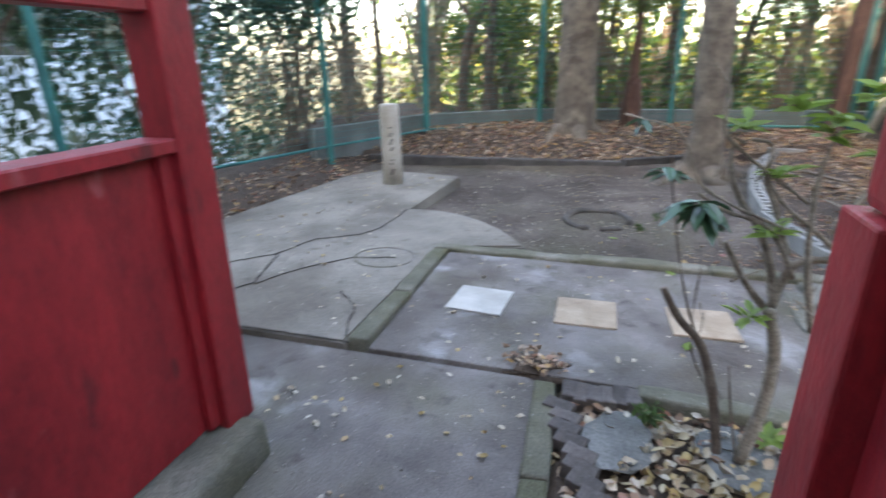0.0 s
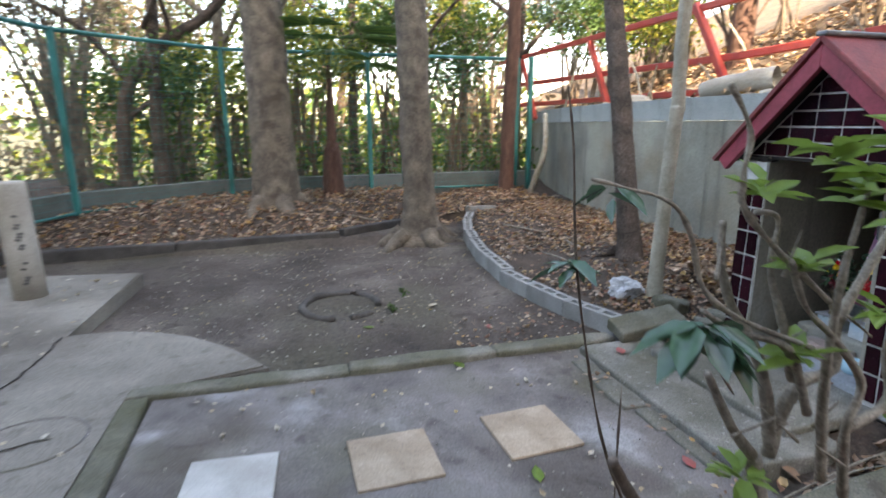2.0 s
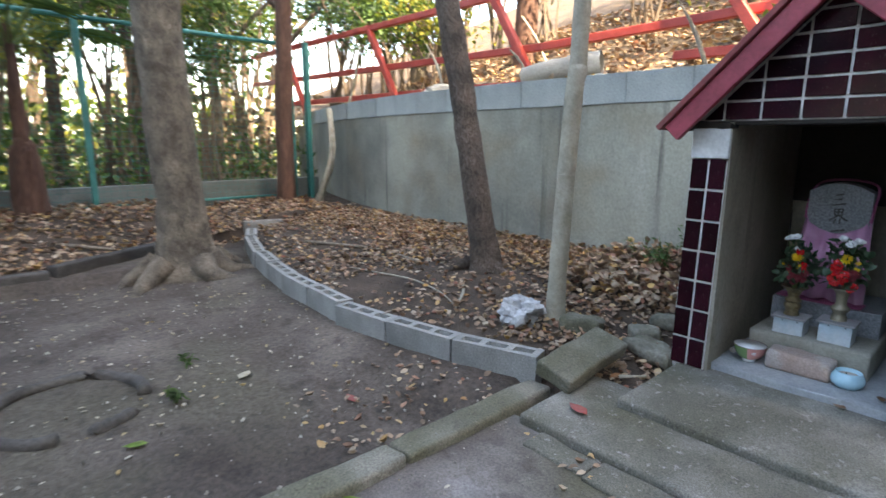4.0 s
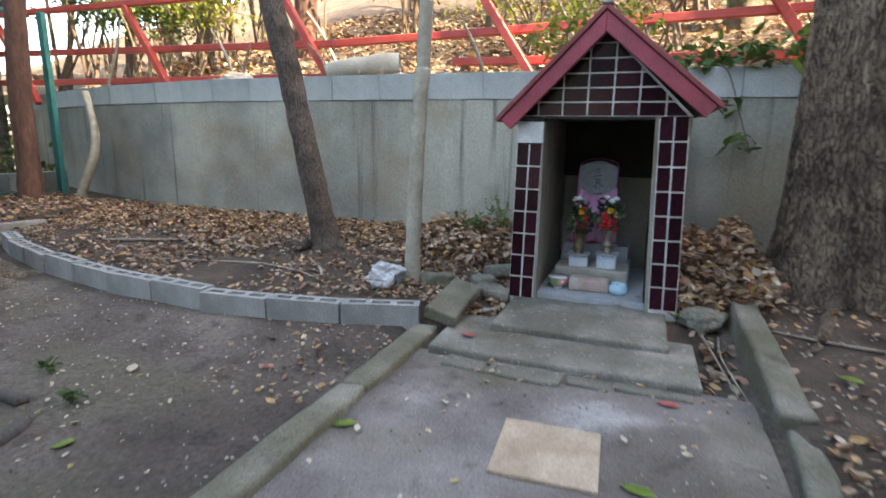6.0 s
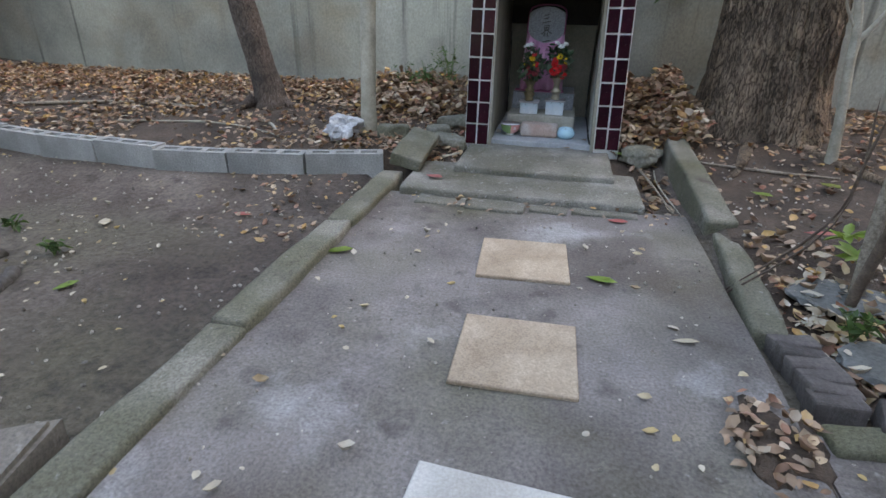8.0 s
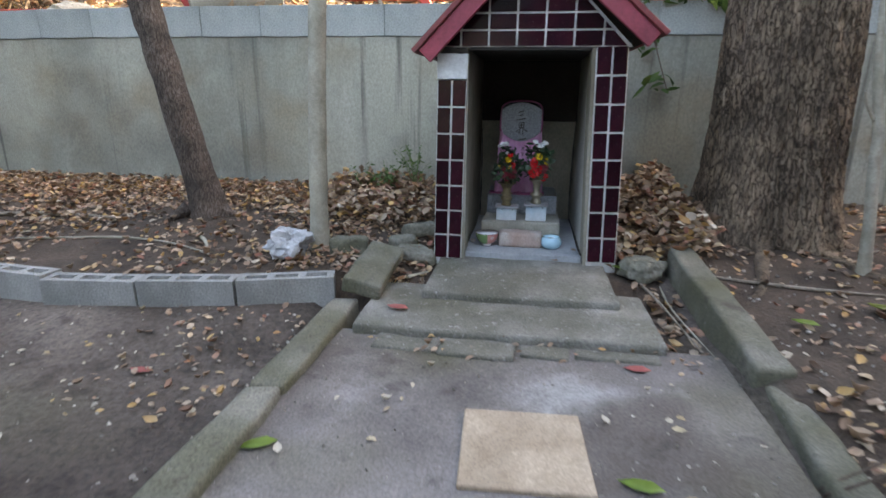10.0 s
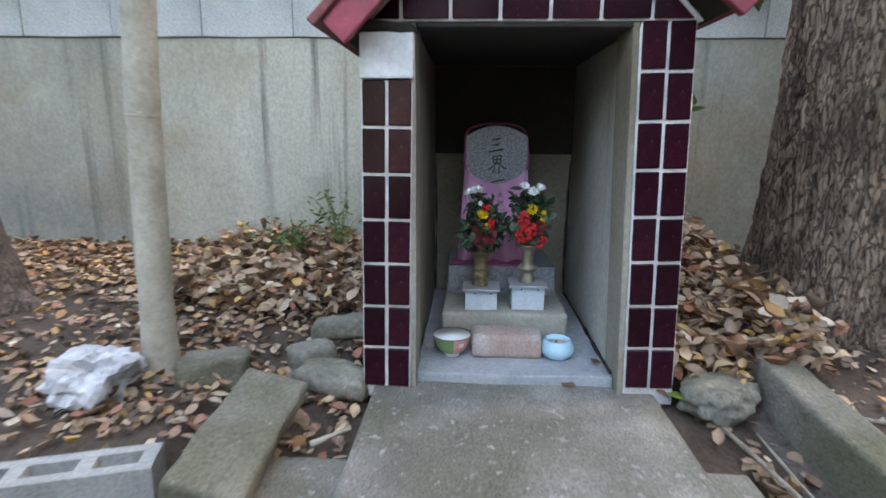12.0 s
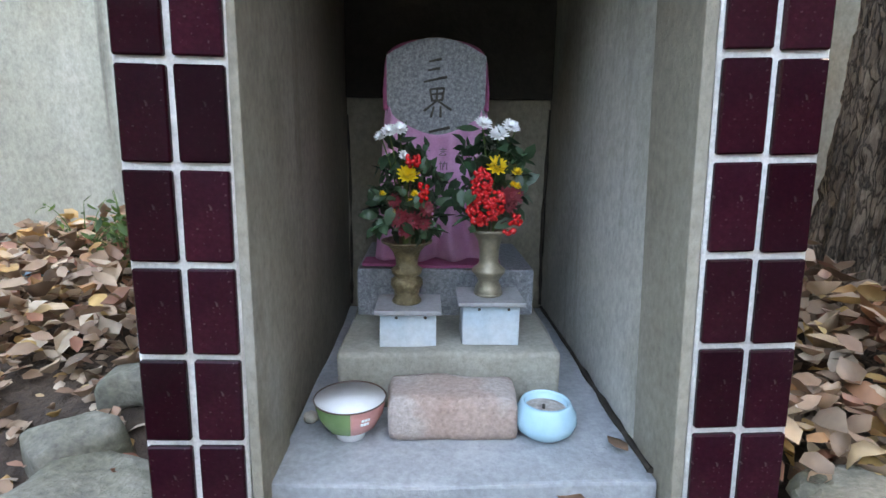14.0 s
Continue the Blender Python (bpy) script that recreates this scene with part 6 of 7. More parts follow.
branch([(1.100, -1.344, 0.653), (1.110, -1.421, 0.785), (1.115, -1.539, 0.830), (1.115, -1.601, 0.871)], 0.011, 0.005)
branch([(1.110, -1.369, 0.781), (1.120, -1.526, 0.848), (1.120, -1.607, 0.904), (1.120, -1.640, 0.988), (1.120, -1.680, 1.035), (1.125, -1.753, 1.057), (1.125, -1.805, 1.070)], 0.006, 0.003)
branch([(1.110, -1.349, 0.858), (1.125, -1.543, 1.003), (1.125, -1.567, 1.063), (1.125, -1.565, 1.127), (1.125, -1.606, 1.189)], 0.007, 0.004)
branch([(0.830, -1.500, -0.080), (0.630, -1.308, -0.141), (0.820, -1.467, 0.236), (0.820, -1.559, 0.486), (0.820, -1.634, 0.832), (0.820, -1.658, 1.090), (0.820, -1.676, 1.204)], 0.006, 0.0025, M_TWIGD)
branch([(1.020, -1.360, -0.030), (1.020, -1.407, 0.182), (1.035, -1.437, 0.333)], 0.005, 0.003, M_TWIGD)
branch([(0.630, -1.321, -0.112), (0.820, -1.506, 0.256), (0.820, -1.514, 0.592)], 0.004, 0.002, M_TWIGD)
for i in range(16):
    a, b = RG.uniform(-1, 1), RG.uniform(0.45, 1.0)
    p = (1.1 + RG.uniform(-0.04, 0.05), -1.36 + 0.22 * a, b)
    branch([p, (p[0] + RG.uniform(-0.04, 0.04), p[1] + RG.uniform(-0.06, 0.06), p[2] + RG.uniform(0.03, 0.09))], 0.003, 0.0015)


def sprig(cx, cy, cz, n, L, material, seed, droop=0.0, width=0.8):
    """A whorl of broad leaves at a shoot's tip, each a part."""
    rnd = random.Random(seed)
    for k in range(n):
        bm = bmesh.new()
        s = L * rnd.uniform(0.7, 1.15)
        vs = [bm.verts.new((v[0] * s * width, v[1] * s, v[2] * s * 1.6)) for v in LEAF_V]
        for f in LEAF_F:
            bm.faces.new([vs[i] for i in f])
        bmesh.ops.transform(bm, verts=bm.verts, matrix=pose(cx + rnd.uniform(-.012, .012), cy + rnd.uniform(-.012, .012), cz + rnd.uniform(-.012, .012), rnd.uniform(-10, 35) - droop, rnd.uniform(-25, 25), 360 * k / n + rnd.uniform(-25, 25)))
        part("leaf", bm, material, shrub, smooth=True)


sprig(1.115, -1.593, 0.84, 16, 0.12, L_GLOSS, 1, 50, 0.9)
sprig(0.820, -1.658, 0.871, 10, 0.09, L_GLOSS, 2, 35)
sprig(1.100, -1.761, 1.046, 5, 0.055, L_GLOSS, 3, 40)
for k, (x, y, z) in enumerate(((1.125, -1.524, 1.041), (1.125, -1.347, 1.029), (1.125, -1.211, 0.986), (1.125, -1.266, 1.114), (1.100, -1.093, 0.894), (1.050, -1.415, 0.506), (1.110, -1.410, 0.773), (1.125, -1.415, 1.091), (1.125, -1.431, 0.928), (1.100, -1.205, 0.821), (1.020, -1.284, 0.080), (1.040, -1.163, 0.100), (1.120, -1.330, 1.056))):
    sprig(x, y, z, 10, 0.07, L_FRESH, 10 + k, 0, 0.85)

# dark trunk close inside the gate
tree("broadleaf_tree", 1.53, -1.21, -0.1, [(1.56, -1.18, -0.16, 0.11), (1.55, -1.19, 0.05, 0.092), (1.53, -1.21, 0.45, 0.096), (1.53, -1.21, 0.8, 0.1), (1.54, -1.2, 1.2, 0.1), (1.56, -1.18, 1.9, 0.09), (1.6, -1.13, 3.0, 0.07), (1.64, -1.08, 4.2, 0.035)], M_BARKD, "dark rough-barked tree trunk close inside the gate",
     sides=24, rough=0.012, freq=10)

# ---- palm by the fence ----
palm = thing("fan_palm", -5.85, -1.57, 0.12, "small shaggy fan palm before the fence", "palm")
part("trunk", tube([(-5.85, -1.57, 0.05, 0.15), (-5.85, -1.57, 0.3, 0.14), (-5.85, -1.57, 0.8, 0.11), (-5.85, -1.57, 1.0, 0.06), (-5.85, -1.57, 1.9, 0.04)], 20, 0.03, 22, steps=5), M_BARKR, palm)
for k in range(9):
    a = k * 0.72
    el = 0.25 + 0.35 * (k % 3)
    hx, hy, hz = -5.85 + 0.75 * math.cos(a) * math.cos(el), -1.57 + 0.75 * math.sin(a) * math.cos(el), 1.85 + 0.6 * math.sin(el)
    part("stalk", tube([(-5.85, -1.57, 1.7, 0.012), ((hx - 5.85) / 2, (hy - 1.57) / 2, (hz + 1.95) / 2, 0.01), (hx, hy, hz, 0.008)], 6, steps=3), M_STEM, palm)
    bm = bmesh.new()
    for j in range(15):
        b = a + radians(-95 + 190 * j / 14)
        L = 0.6 * (1 - 0.25 * abs(j - 7) / 7)
        u = Vector((math.cos(b), math.sin(b), -0.15 + 0.35 * math.sin(el)))
        s = Vector((-math.sin(b), math.cos(b), 0)) * 0.03
        h = Vector((hx, hy, hz))
        v = [bm.verts.new(q) for q in (h, h + u * L * 0.55 + s, h + u * L + Vector((0, 0, -0.08)), h + u * L * 0.55 - s)]
        bm.faces.new((v[0], v[1], v[2]))
        bm.faces.new((v[0], v[2], v[3]))
    part("frond", bm, L_GREEN, palm)

# ---- thicket behind the fence ----
def bush(x, y, z, h, w_, n, material, seed, label, stems=8, size=0.09, category="bush", bark=M_TWIGD, lo=0.15):
    rnd = random.Random(seed)
    t = thing("thicket_bush", x, y, z, label, category, "thicket behind the fence")
    blobs = []
    for k in range(stems):
        a = rnd.uniform(0, 2 * math.pi)
        top = (x + rnd.uniform(0.3, 1) * w_ * math.cos(a), y + rnd.uniform(0.3, 1) * w_ * math.sin(a), z + h * rnd.uniform(0.6, 1.0))
        mid = (x + 0.35 * (top[0] - x) + rnd.uniform(-.15, .15), y + 0.35 * (top[1] - y) + rnd.uniform(-.15, .15), z + h * rnd.uniform(0.35, 0.55))
        r = 0.012 + 0.008 * h * rnd.random()
        bms = []
        bms.append(tube([(x + rnd.uniform(-.2, .2), y + rnd.uniform(-.2, .2), z - 0.1, r), (*mid, r * 0.75), (*top, r * 0.25)], 6, 0.01, 5, seed + k, steps=4))
        for q in range(4):
            f = rnd.uniform(0.3, 0.95)
            p = (mid[0] + (top[0] - mid[0]) * f, mid[1] + (top[1] - mid[1]) * f, mid[2] + (top[2] - mid[2]) * f)
            e = (p[0] + rnd.uniform(-.5, .5), p[1] + rnd.uniform(-.5, .5), p[2] + rnd.uniform(-.1, .5))
            bms.append(tube([(*p, r * 0.35), (*e, r * 0.12)], 5))
            if rnd.random() < 0.85:
                blobs.append((*e, 0.3 + 0.12 * h * rnd.random(), 0.3 + 0.12 * h * rnd.random(), 0.22 + 0.1 * h * rnd.random(), 0))
        blobs.append((*top, 0.35, 0.35, 0.3, 0))
        part("stem", merge(*bms), bark, t)
    per = max(6, n // max(1, len(blobs)))
    crown("foliage", t, [(*b[:6], per) for b in blobs], size, material, seed)
    return t


BUSHES = [
    (-2.4, -6.6, 3.2, 1.3, 5200, L_DARK, 9, 0.1, "dense dark evergreen bush beyond the fence"),
    (-4.0, -6.0, 2.9, 1.1, 3600, L_DARK, 9, 0.09, "dense dark evergreen bush beyond the fence"),
    (-0.6, -7.2, 3.6, 1.5, 4600, L_DARK, 9, 0.1, "dense dark evergreen bush beyond the fence"),
    (-5.9, -6.0, 3.2, 1.2, 700, L_DRY, 16, 0.07, "bare twiggy winter thicket beyond the fence"),
    (-7.0, -5.0, 3.6, 1.3, 900, L_DRY, 18, 0.07, "bare twiggy winter thicket beyond the fence"),
    (-7.6, -4.0, 1.9, 1.0, 2200, L_GREEN, 8, 0.09, "green undergrowth beyond the mesh fence"),
    (-8.0, -3.0, 2.2, 1.1, 2200, L_YELLOW, 10, 0.09, "yellow-green sunlit bush beyond the fence"),
    (-8.6, -5.6, 4.2, 1.5, 1500, L_DRY, 16, 0.08, "tall twiggy thicket beyond the fence"),
    (-7.9, -1.8, 3.0, 1.1, 2400, L_YELLOW, 10, 0.09, "yellow-green sunlit bush beyond the fence"),
    (-8.2, -0.4, 3.4, 1.2, 2600, L_GREEN, 10, 0.09, "leafy green bush beyond the fence"),
    (-8.4, 1.0, 3.2, 1.1, 2200, L_GREEN, 9, 0.09, "leafy green bush beyond the fence"),
    (-10.0, -2.2, 5.0, 1.8, 2600, L_YELLOW, 14, 0.12, "tall yellowing thicket beyond the fence"),
    (-10.5, -4.2, 4.6, 1.7, 2300, L_DRY, 16, 0.1, "tall dry thicket beyond the fence"),
    (-10.0, 0.4, 5.4, 1.8, 3000, L_YELLOW, 14, 0.12, "tall yellowing thicket beyond the fence"),
    (-10.5, 2.6, 5.6, 1.8, 3000, L_GREEN, 14, 0.12, "tall green thicket beyond the fence"),
    (-13.5, -1.0, 6.0, 2.4, 2800, L_GREEN, 14, 0.15, "tall green thicket beyond the fence"),
    (-13.0, -6.0, 4.6, 2.2, 2400, L_GREEN, 14, 0.14, "distant green thicket beyond the fence"),
    (-13.5, 3.5, 7.0, 2.4, 2800, L_YELLOW, 14, 0.15, "tall yellowing thicket beyond the fence"),
]
for i, (x, y, h, w_, n, m_, st_, sz, lb) in enumerate(BUSHES):
    bush(x, y, ground_z(x, y), h, w_, n, m_, 50 + i, lb, st_, sz, bark=M_BARKP if m_ is L_DRY else M_TWIGD)
for i, (x, y, r, lx) in enumerate(((-6.9, -3.9, 0.09, 0.5), (-7.7, -2.4, 0.07, 0.2), (-8.6, 0.1, 0.08, -0.2), (-9.2, -3.3, 0.12, 0.3), (-8.3, 2.2, 0.1, 0.1), (-9.4, 1.5, 0.09, 0.0), (-6.0, -5.6, 0.06, -0.6), (-4.9, -5.6, 0.05, 0.5), (-9.8, -0.8, 0.1, 0.1))):
    z = ground_z(x, y)
    tree("thicket_tree", x, y, z, [(x, y, z - 0.2, r * 1.3), (x + 0.1 * lx, y, z + 1.0, r), (x + 0.5 * lx, y + 0.3 * lx, z + 2.6, r * 0.85), (x + 1.2 * lx, y + 0.9 * lx, z + 4.8, r * 0.55), (x + 1.8 * lx, y + 1.4 * lx, z + 7, r * 0.2)], M_BARKP if i % 2 else M_BARKD, "bare thin tree in the thicket beyond the fence",
         limbs=[[(x + 0.4 * lx, y, z + 2.2, r * 0.5), (x + 0.8, y + 0.7, z + 3.2, r * 0.35), (x + 1.0, y + 1.5, z + 3.6, r * 0.15)], [(x + 0.5 * lx, y, z + 2.9, r * 0.5), (x - 0.3, y - 0.8, z + 3.6, r * 0.3), (x - 0.4, y - 1.6, z + 4.3, r * 0.1)]], sides=10, rough=0.02, group="thicket trees")

# woods in the distance
def woods(x0, x1, y0, y1, z0, top, n, size, material, seed, label):
    rng = np.random.default_rng(seed)
    P = []
    while len(P) < n:
        x, y, f = rng.uniform(x0, x1), rng.uniform(y0, y1), rng.uniform()
        h = top * (0.7 + 0.5 * noise.noise(Vector((x * 0.35, y * 0.35, seed))))
        z = z0 + h * f
        if noise.noise(Vector((x * 0.8, y * 0.8, z * 0.9 + seed))) > -0.12:
            P.append((x, y, z))
    tagged(leaves("far_woods", np.array(P), size, material, None, 1.3, 1.2, seed), label, "woods", kind="stuff")


woods(-24, -12.5, -9, 6, -1.2, 4.6, 3400, 0.36, L_GREEN, 61, "distant green woods beyond the fence")
woods(-22, -12, -9, 7, -1.0, 4.9, 3000, 0.3, L_YELLOW, 62, "distant sunlit yellowing woods")
woods(-12, -8.8, -7.5, 3.5, -0.6, 3.4, 4200, 0.14, L_DRY, 63, "dry brushwood beyond the fence")
woods(-9.5, -7.2, -5.5, 2.5, -0.2, 2.0, 3800, 0.1, L_GREEN, 64, "low green undergrowth beyond the fence")
woods(-9, 0.5, -10.5, -7.2, -0.8, 3.4, 7000, 0.15, L_DARK, 65, "dark evergreen growth beyond the fence")
woods(-9, -3.4, -7.2, -5.4, -0.2, 2.6, 3000, 0.09, L_DRY, 66, "dry brushwood beyond the fence")

tree("bent_tree", -6.95, -4.35, 0.0, [(-6.95, -4.4, -0.2, 0.11), (-6.95, -4.38, 0.9, 0.09), (-6.93, -4.2, 1.7, 0.085), (-6.9, -3.7, 2.25, 0.08), (-6.85, -3.1, 2.65, 0.07), (-6.8, -2.6, 3.3, 0.06), (-6.8, -2.3, 4.4, 0.04)], M_BARKD, "bent bare tree arching behind the fence",
     limbs=[[(-6.93, -4.2, 1.7, 0.05), (-6.95, -4.7, 2.4, 0.04), (-7.0, -5.4, 2.8, 0.02)], [(-6.9, -3.6, 2.3, 0.04), (-6.7, -3.7, 3.0, 0.03), (-6.5, -3.9, 3.8, 0.015)], [(-6.93, -4.3, 1.2, 0.035), (-6.9, -3.9, 1.5, 0.025), (-6.8, -3.3, 1.6, 0.012)]], sides=12, rough=0.02)

# pale house glimpsed below through the trees
house = thing("distant_house", -9.5, -17, -3, "pale blue house glimpsed through the trees", "house")
part("wall", box(-14, -3.5, -21, -15, -3, 3.4, 0.03), M_BLUEW, house)
part("roof", box(-14.4, -3.1, -21.4, -14.6, 3.4, 3.7, 0.05), M_ZINC, house)
for k in range(3):
    for z0 in (1.4,):
        wn = part("window", box(-13 + 2.5 * k, -11.6 + 2.5 * k, -15.03, -14.97, z0, z0 + 1.2, 0.01), M_WINDOW, house, "dark window")

# ---- hillside: red railing, logs, rocks, shrubs ----
rail = thing("red_railing", -3, 2.25, 1.4, "red painted timber railing with slanting posts on the slope", "railing")


def beam(a, b, w_, parent, name, material):
    a, b = Vector(a), Vector(b)
    d = b - a
    L = d.length
    m = Matrix.Translation((a + b) / 2) @ d.to_track_quat("X", "Z").to_matrix().to_4x4()
    return part(name, box(-L / 2, L / 2, -w_ / 2, w_ / 2, -w_ / 2, w_ / 2, 0.006, m=m), material, parent)


for px in (-7.4, -5.0, -2.83, -0.7, 1.5):
    beam((px, 2.2, hill_z(px, 2.2) - 0.1), (px - 0.75, 2.25, hill_z(px, 2.2) + 1.0), 0.075, rail, "slanted_post", M_RAIL)
for za, zb, xa, xb in ((2.38, 2.36, -9.5, -2.0), (1.9, 1.8, -9.5, -2.9), (1.8, 1.92, -2.9, 2.6), (1.5, 1.47, -8.2, -2.9), (1.58, 1.54, -1.6, 2.4)):
    beam((xa, 2.28, za), (xb, 2.28, zb), 0.07, rail, "rail", M_RAIL)
lg = thing("hollow_log", -2.2, 1.62, 1.36, "bleached hollow log lying on the wall top", "log")


def log_body():
    o = tube([(-2.5, 1.52, 1.43, 0.075), (-2.3, 1.56, 1.46, 0.085), (-2.0, 1.64, 1.49, 0.095), (-1.88, 1.68, 1.5, 0.085)], 20, 0.014, 9, 2, steps=5, cap=False)
    i = tube([(-1.88, 1.68, 1.5, 0.08), (-2.3, 1.56, 1.46, 0.055), (-2.502, 1.52, 1.43, 0.06)], 20, 0.01, 9, 2, steps=4, cap=False)
    return merge(o, i)


part("bark", log_body(), M_PALE, lg, smooth=True)
# near-black disc stands in for the shade inside the log
part("hollow", lathe([(0.0, 0.0), (0.056, 0.0), (0.05, 0.01)], 0, 0, 18), M_NEARBLACK, lg, "dark disc for the shaded hollow end").matrix_basis = Matrix.Translation(Vector((-2.49, 1.52, 1.43)) - LOC[lg]) @ pose(0, 0, 0, 0, -90, 12) @ Matrix.Translation(LOC[lg])
for i, (x, y, sx, sy, sz) in enumerate(((-1.8, 1.55, 0.16, 0.1, 0.06), (-2.75, 1.55, 0.09, 0.07, 0.06), (-3.5, 1.5, 0.2, 0.1, 0.09), (-2.95, 1.6, 0.12, 0.08, 0.06), (-1.4, 1.6, 0.12, 0.09, 0.05), (-0.95, 1.62, 0.1, 0.07, 0.06), (-4.4, 1.75, 0.14, 0.1, 0.07), (-3.9, 1.8, 0.1, 0.08, 0.05))):
    solo("slope_rock", stone(x, y, 1.34, sx, sy, sz, i * 1.9 + 2, i * 31, 3, 0.3), M_PALE, "pale rounded rock on the slope edge", "rock", "slope rocks")
for i in range(26):
    x, y = RG.uniform(-6.5, 1.2), RG.uniform(1.7, 2.9)
    a, L = RG.uniform(-0.5, 0.5), RG.uniform(0.4, 1.3)
    z = hill_z(x, y) + 0.03
    if i < 9:
        e = (x + 0.35 * L * RG.uniform(-1, 1), y - 0.05, z + 0.55 * L)
    else:
        e = (x + L * math.cos(a), y + L * math.sin(a) * 0.3, hill_z(x + L * math.cos(a), y) + 0.05)
    solo("dead_branch", tube([(x, y, z, 0.018), ((x + e[0]) / 2, (y + e[1]) / 2 + 0.03, (z + e[2]) / 2 + 0.04, 0.014), (*e, 0.007)], 7, 0.006, 10, i, steps=3), M_BARKL if i % 2 else M_TWIG, "dry fallen branch on the slope", "branch", "slope branches", smooth=True)
for i, (x, y, h, w_, n, m_) in enumerate(((-7.3, 2.9, 2.3, 1.0, 2600, L_DARK), (-8.7, 3.4, 3.2, 1.4, 3000, L_GREEN), (-6.3, 3.1, 1.5, 0.8, 1500, L_GREEN), (-7.5, 3.6, 2.2, 1.0, 3000, L_GREEN), (-6.0, 4.2, 2.5, 1.2, 3000, L_GREEN), (-8.5, 4.5, 3.0, 1.4, 3000, L_DARK), (-4.8, 4.8, 2.4, 1.2, 2400, L_GREEN), (-2.0, 4.9, 2.2, 1.2, 2200, L_GREEN), (0.6, 4.4, 2.2, 1.2, 2200, L_GREEN), (-5.6, 3.3, 1.3, 0.8, 1100, L_YELLOW), (-4.2, 3.5, 1.5, 0.9, 1300, L_GREEN), (-2.6, 3.6, 1.3, 0.9, 1200, L_YELLOW), (-1.0, 3.1, 1.0, 0.8, 1300, L_YELLOW), (0.3, 2.9, 1.2, 0.8, 1500, L_GREEN), (1.6, 2.6, 1.4, 0.9, 1700, L_GREEN), (3.2, 2.8, 1.6, 1.0, 1500, L_DARK), (-6.5, 5.5, 3.2, 1.5, 1500, L_GREEN), (-3.5, 5.8, 3.0, 1.6, 1500, L_YELLOW), (-0.5, 5.5, 3.0, 1.6, 1500, L_GREEN), (2.5, 5.2, 3.0, 1.6, 1500, L_GREEN), (-9.5, 6.0, 3.5, 1.8, 1500, L_GREEN))):
    t = bush(x, y, hill_z(x, y), h, w_, n, m_, 90 + i, "leafy shrub growing on the slope above the wall", 7, 0.08)
    tagged(t, group="slope shrubs")
for i, (x, y, r) in enumerate(((-3.9, 3.2, 0.12), (-6.4, 4.2, 0.14), (-1.7, 4.0, 0.1), (1.0, 3.8, 0.15), (-8.0, 5.0, 0.15))):
    z = hill_z(x, y)
    tree("slope_tree", x, y, z, [(x, y, z - 0.2, r * 1.3), (x + 0.05, y, z + 1, r), (x + 0.1, y, z + 3, r * 0.8), (x, y, z + 6, r * 0.4)], M_BARKR if i == 0 else M_BARKP, "tree trunk on the slope above the wall", sides=14, group="slope trees")

# ---- leaf litter and small plants ----
def scatter(name, region, n, size, material, seed, zf, label, tilt=0.35, keep=None, lift=0.008, curl=0.9):
    rng = np.random.default_rng(seed)
    x0, x1, y0, y1 = region
    P = []
    while len(P) < n:
        x, y = rng.uniform(x0, x1), rng.uniform(y0, y1)
        if keep and not keep(x, y, rng):
            continue
        P.append((x, y, zf(x, y) + rng.uniform(0.2, 1.6) * lift))
    ob = leaves(name, np.array(P), size, material, None, tilt, 1.25, seed, curl)
    return tagged(ob, label, "leaf litter", kind="stuff")


def clump(x, y, s, seed):
    return noise.noise(Vector((x * s, y * s, seed)))


scatter("leaf_litter", (-4.85, -0.45, -0.6, 1.25), 9000, 0.042, L_LITTER, 1, ground_z, "brown dry fallen leaves on the planting bed", 0.5, lambda x, y, r: y > planter_y(x) + 0.12 and r.uniform() < 0.25 + 0.75 * smooth(0.2, 0.95, y) + 0.4 * clump(x, y, 1.6, 2), 0.014)
scatter("leaf_litter", (-1.25, -0.42, 0.35, 1.22), 1500, 0.055, L_LITTER, 2, lambda x, y: ground_z(x, y) + 0.04, "heaped dry leaves against the wall", 0.7, None, 0.05)
scatter("leaf_litter", (0.42, 0.85, 0.02, 1.28), 1300, 0.06, L_LITTER, 3, lambda x, y: ground_z(x, y) + 0.06 + 0.08 * smooth(0.3, 1.1, y), "heaped dry leaves between shrine and tree", 0.7, None, 0.06)
scatter("leaf_litter", (0.76, 2.6, -2.0, 1.2), 1700, 0.042, L_LITTER, 4, ground_z, "fallen leaves on dark soil under the tree", 0.4, lambda x, y, r: r.uniform() < 0.25 + 0.6 * smooth(-0.6, 0.3, y) + 0.5 * clump(x, y, 2.2, 5), 0.01)
scatter("leaf_litter", (-6.9, -4.1, -5.0, 1.3), 9000, 0.055, L_LITTER, 5, ground_z, "deep brown leaf litter in the fence bed", 0.5, lambda x, y, r: x < far_kerb_x(min(y, -0.3)) - 0.08 and x > -6.9, 0.02)
scatter("leaf_litter", (-4.0, 0.6, -5.6, -4.7), 900, 0.055, L_LITTER, 6, ground_z, "brown leaves along the fence foot", 0.5, None, 0.015)
scatter("leaf_litter", (-9.0, 2.5, 1.35, 5.5), 11000, 0.07, L_LITTER, 7, hill_z, "sunlit dry leaves covering the slope", 0.6, lambda x, y, r: y > line_y(WALL_LINE, x) + 0.12, 0.02)
scatter("leaf_litter", (-3.9, -0.85, -3.2, -0.6), 420, 0.024, L_PALE, 8, ground_z, "small pale leaves scattered on bare earth", 0.3, lambda x, y, r: y < planter_y(x) - 0.02 and r.uniform() < 0.3 + 0.9 * max(0, clump(x, y, 2.5, 9)), 0.006)
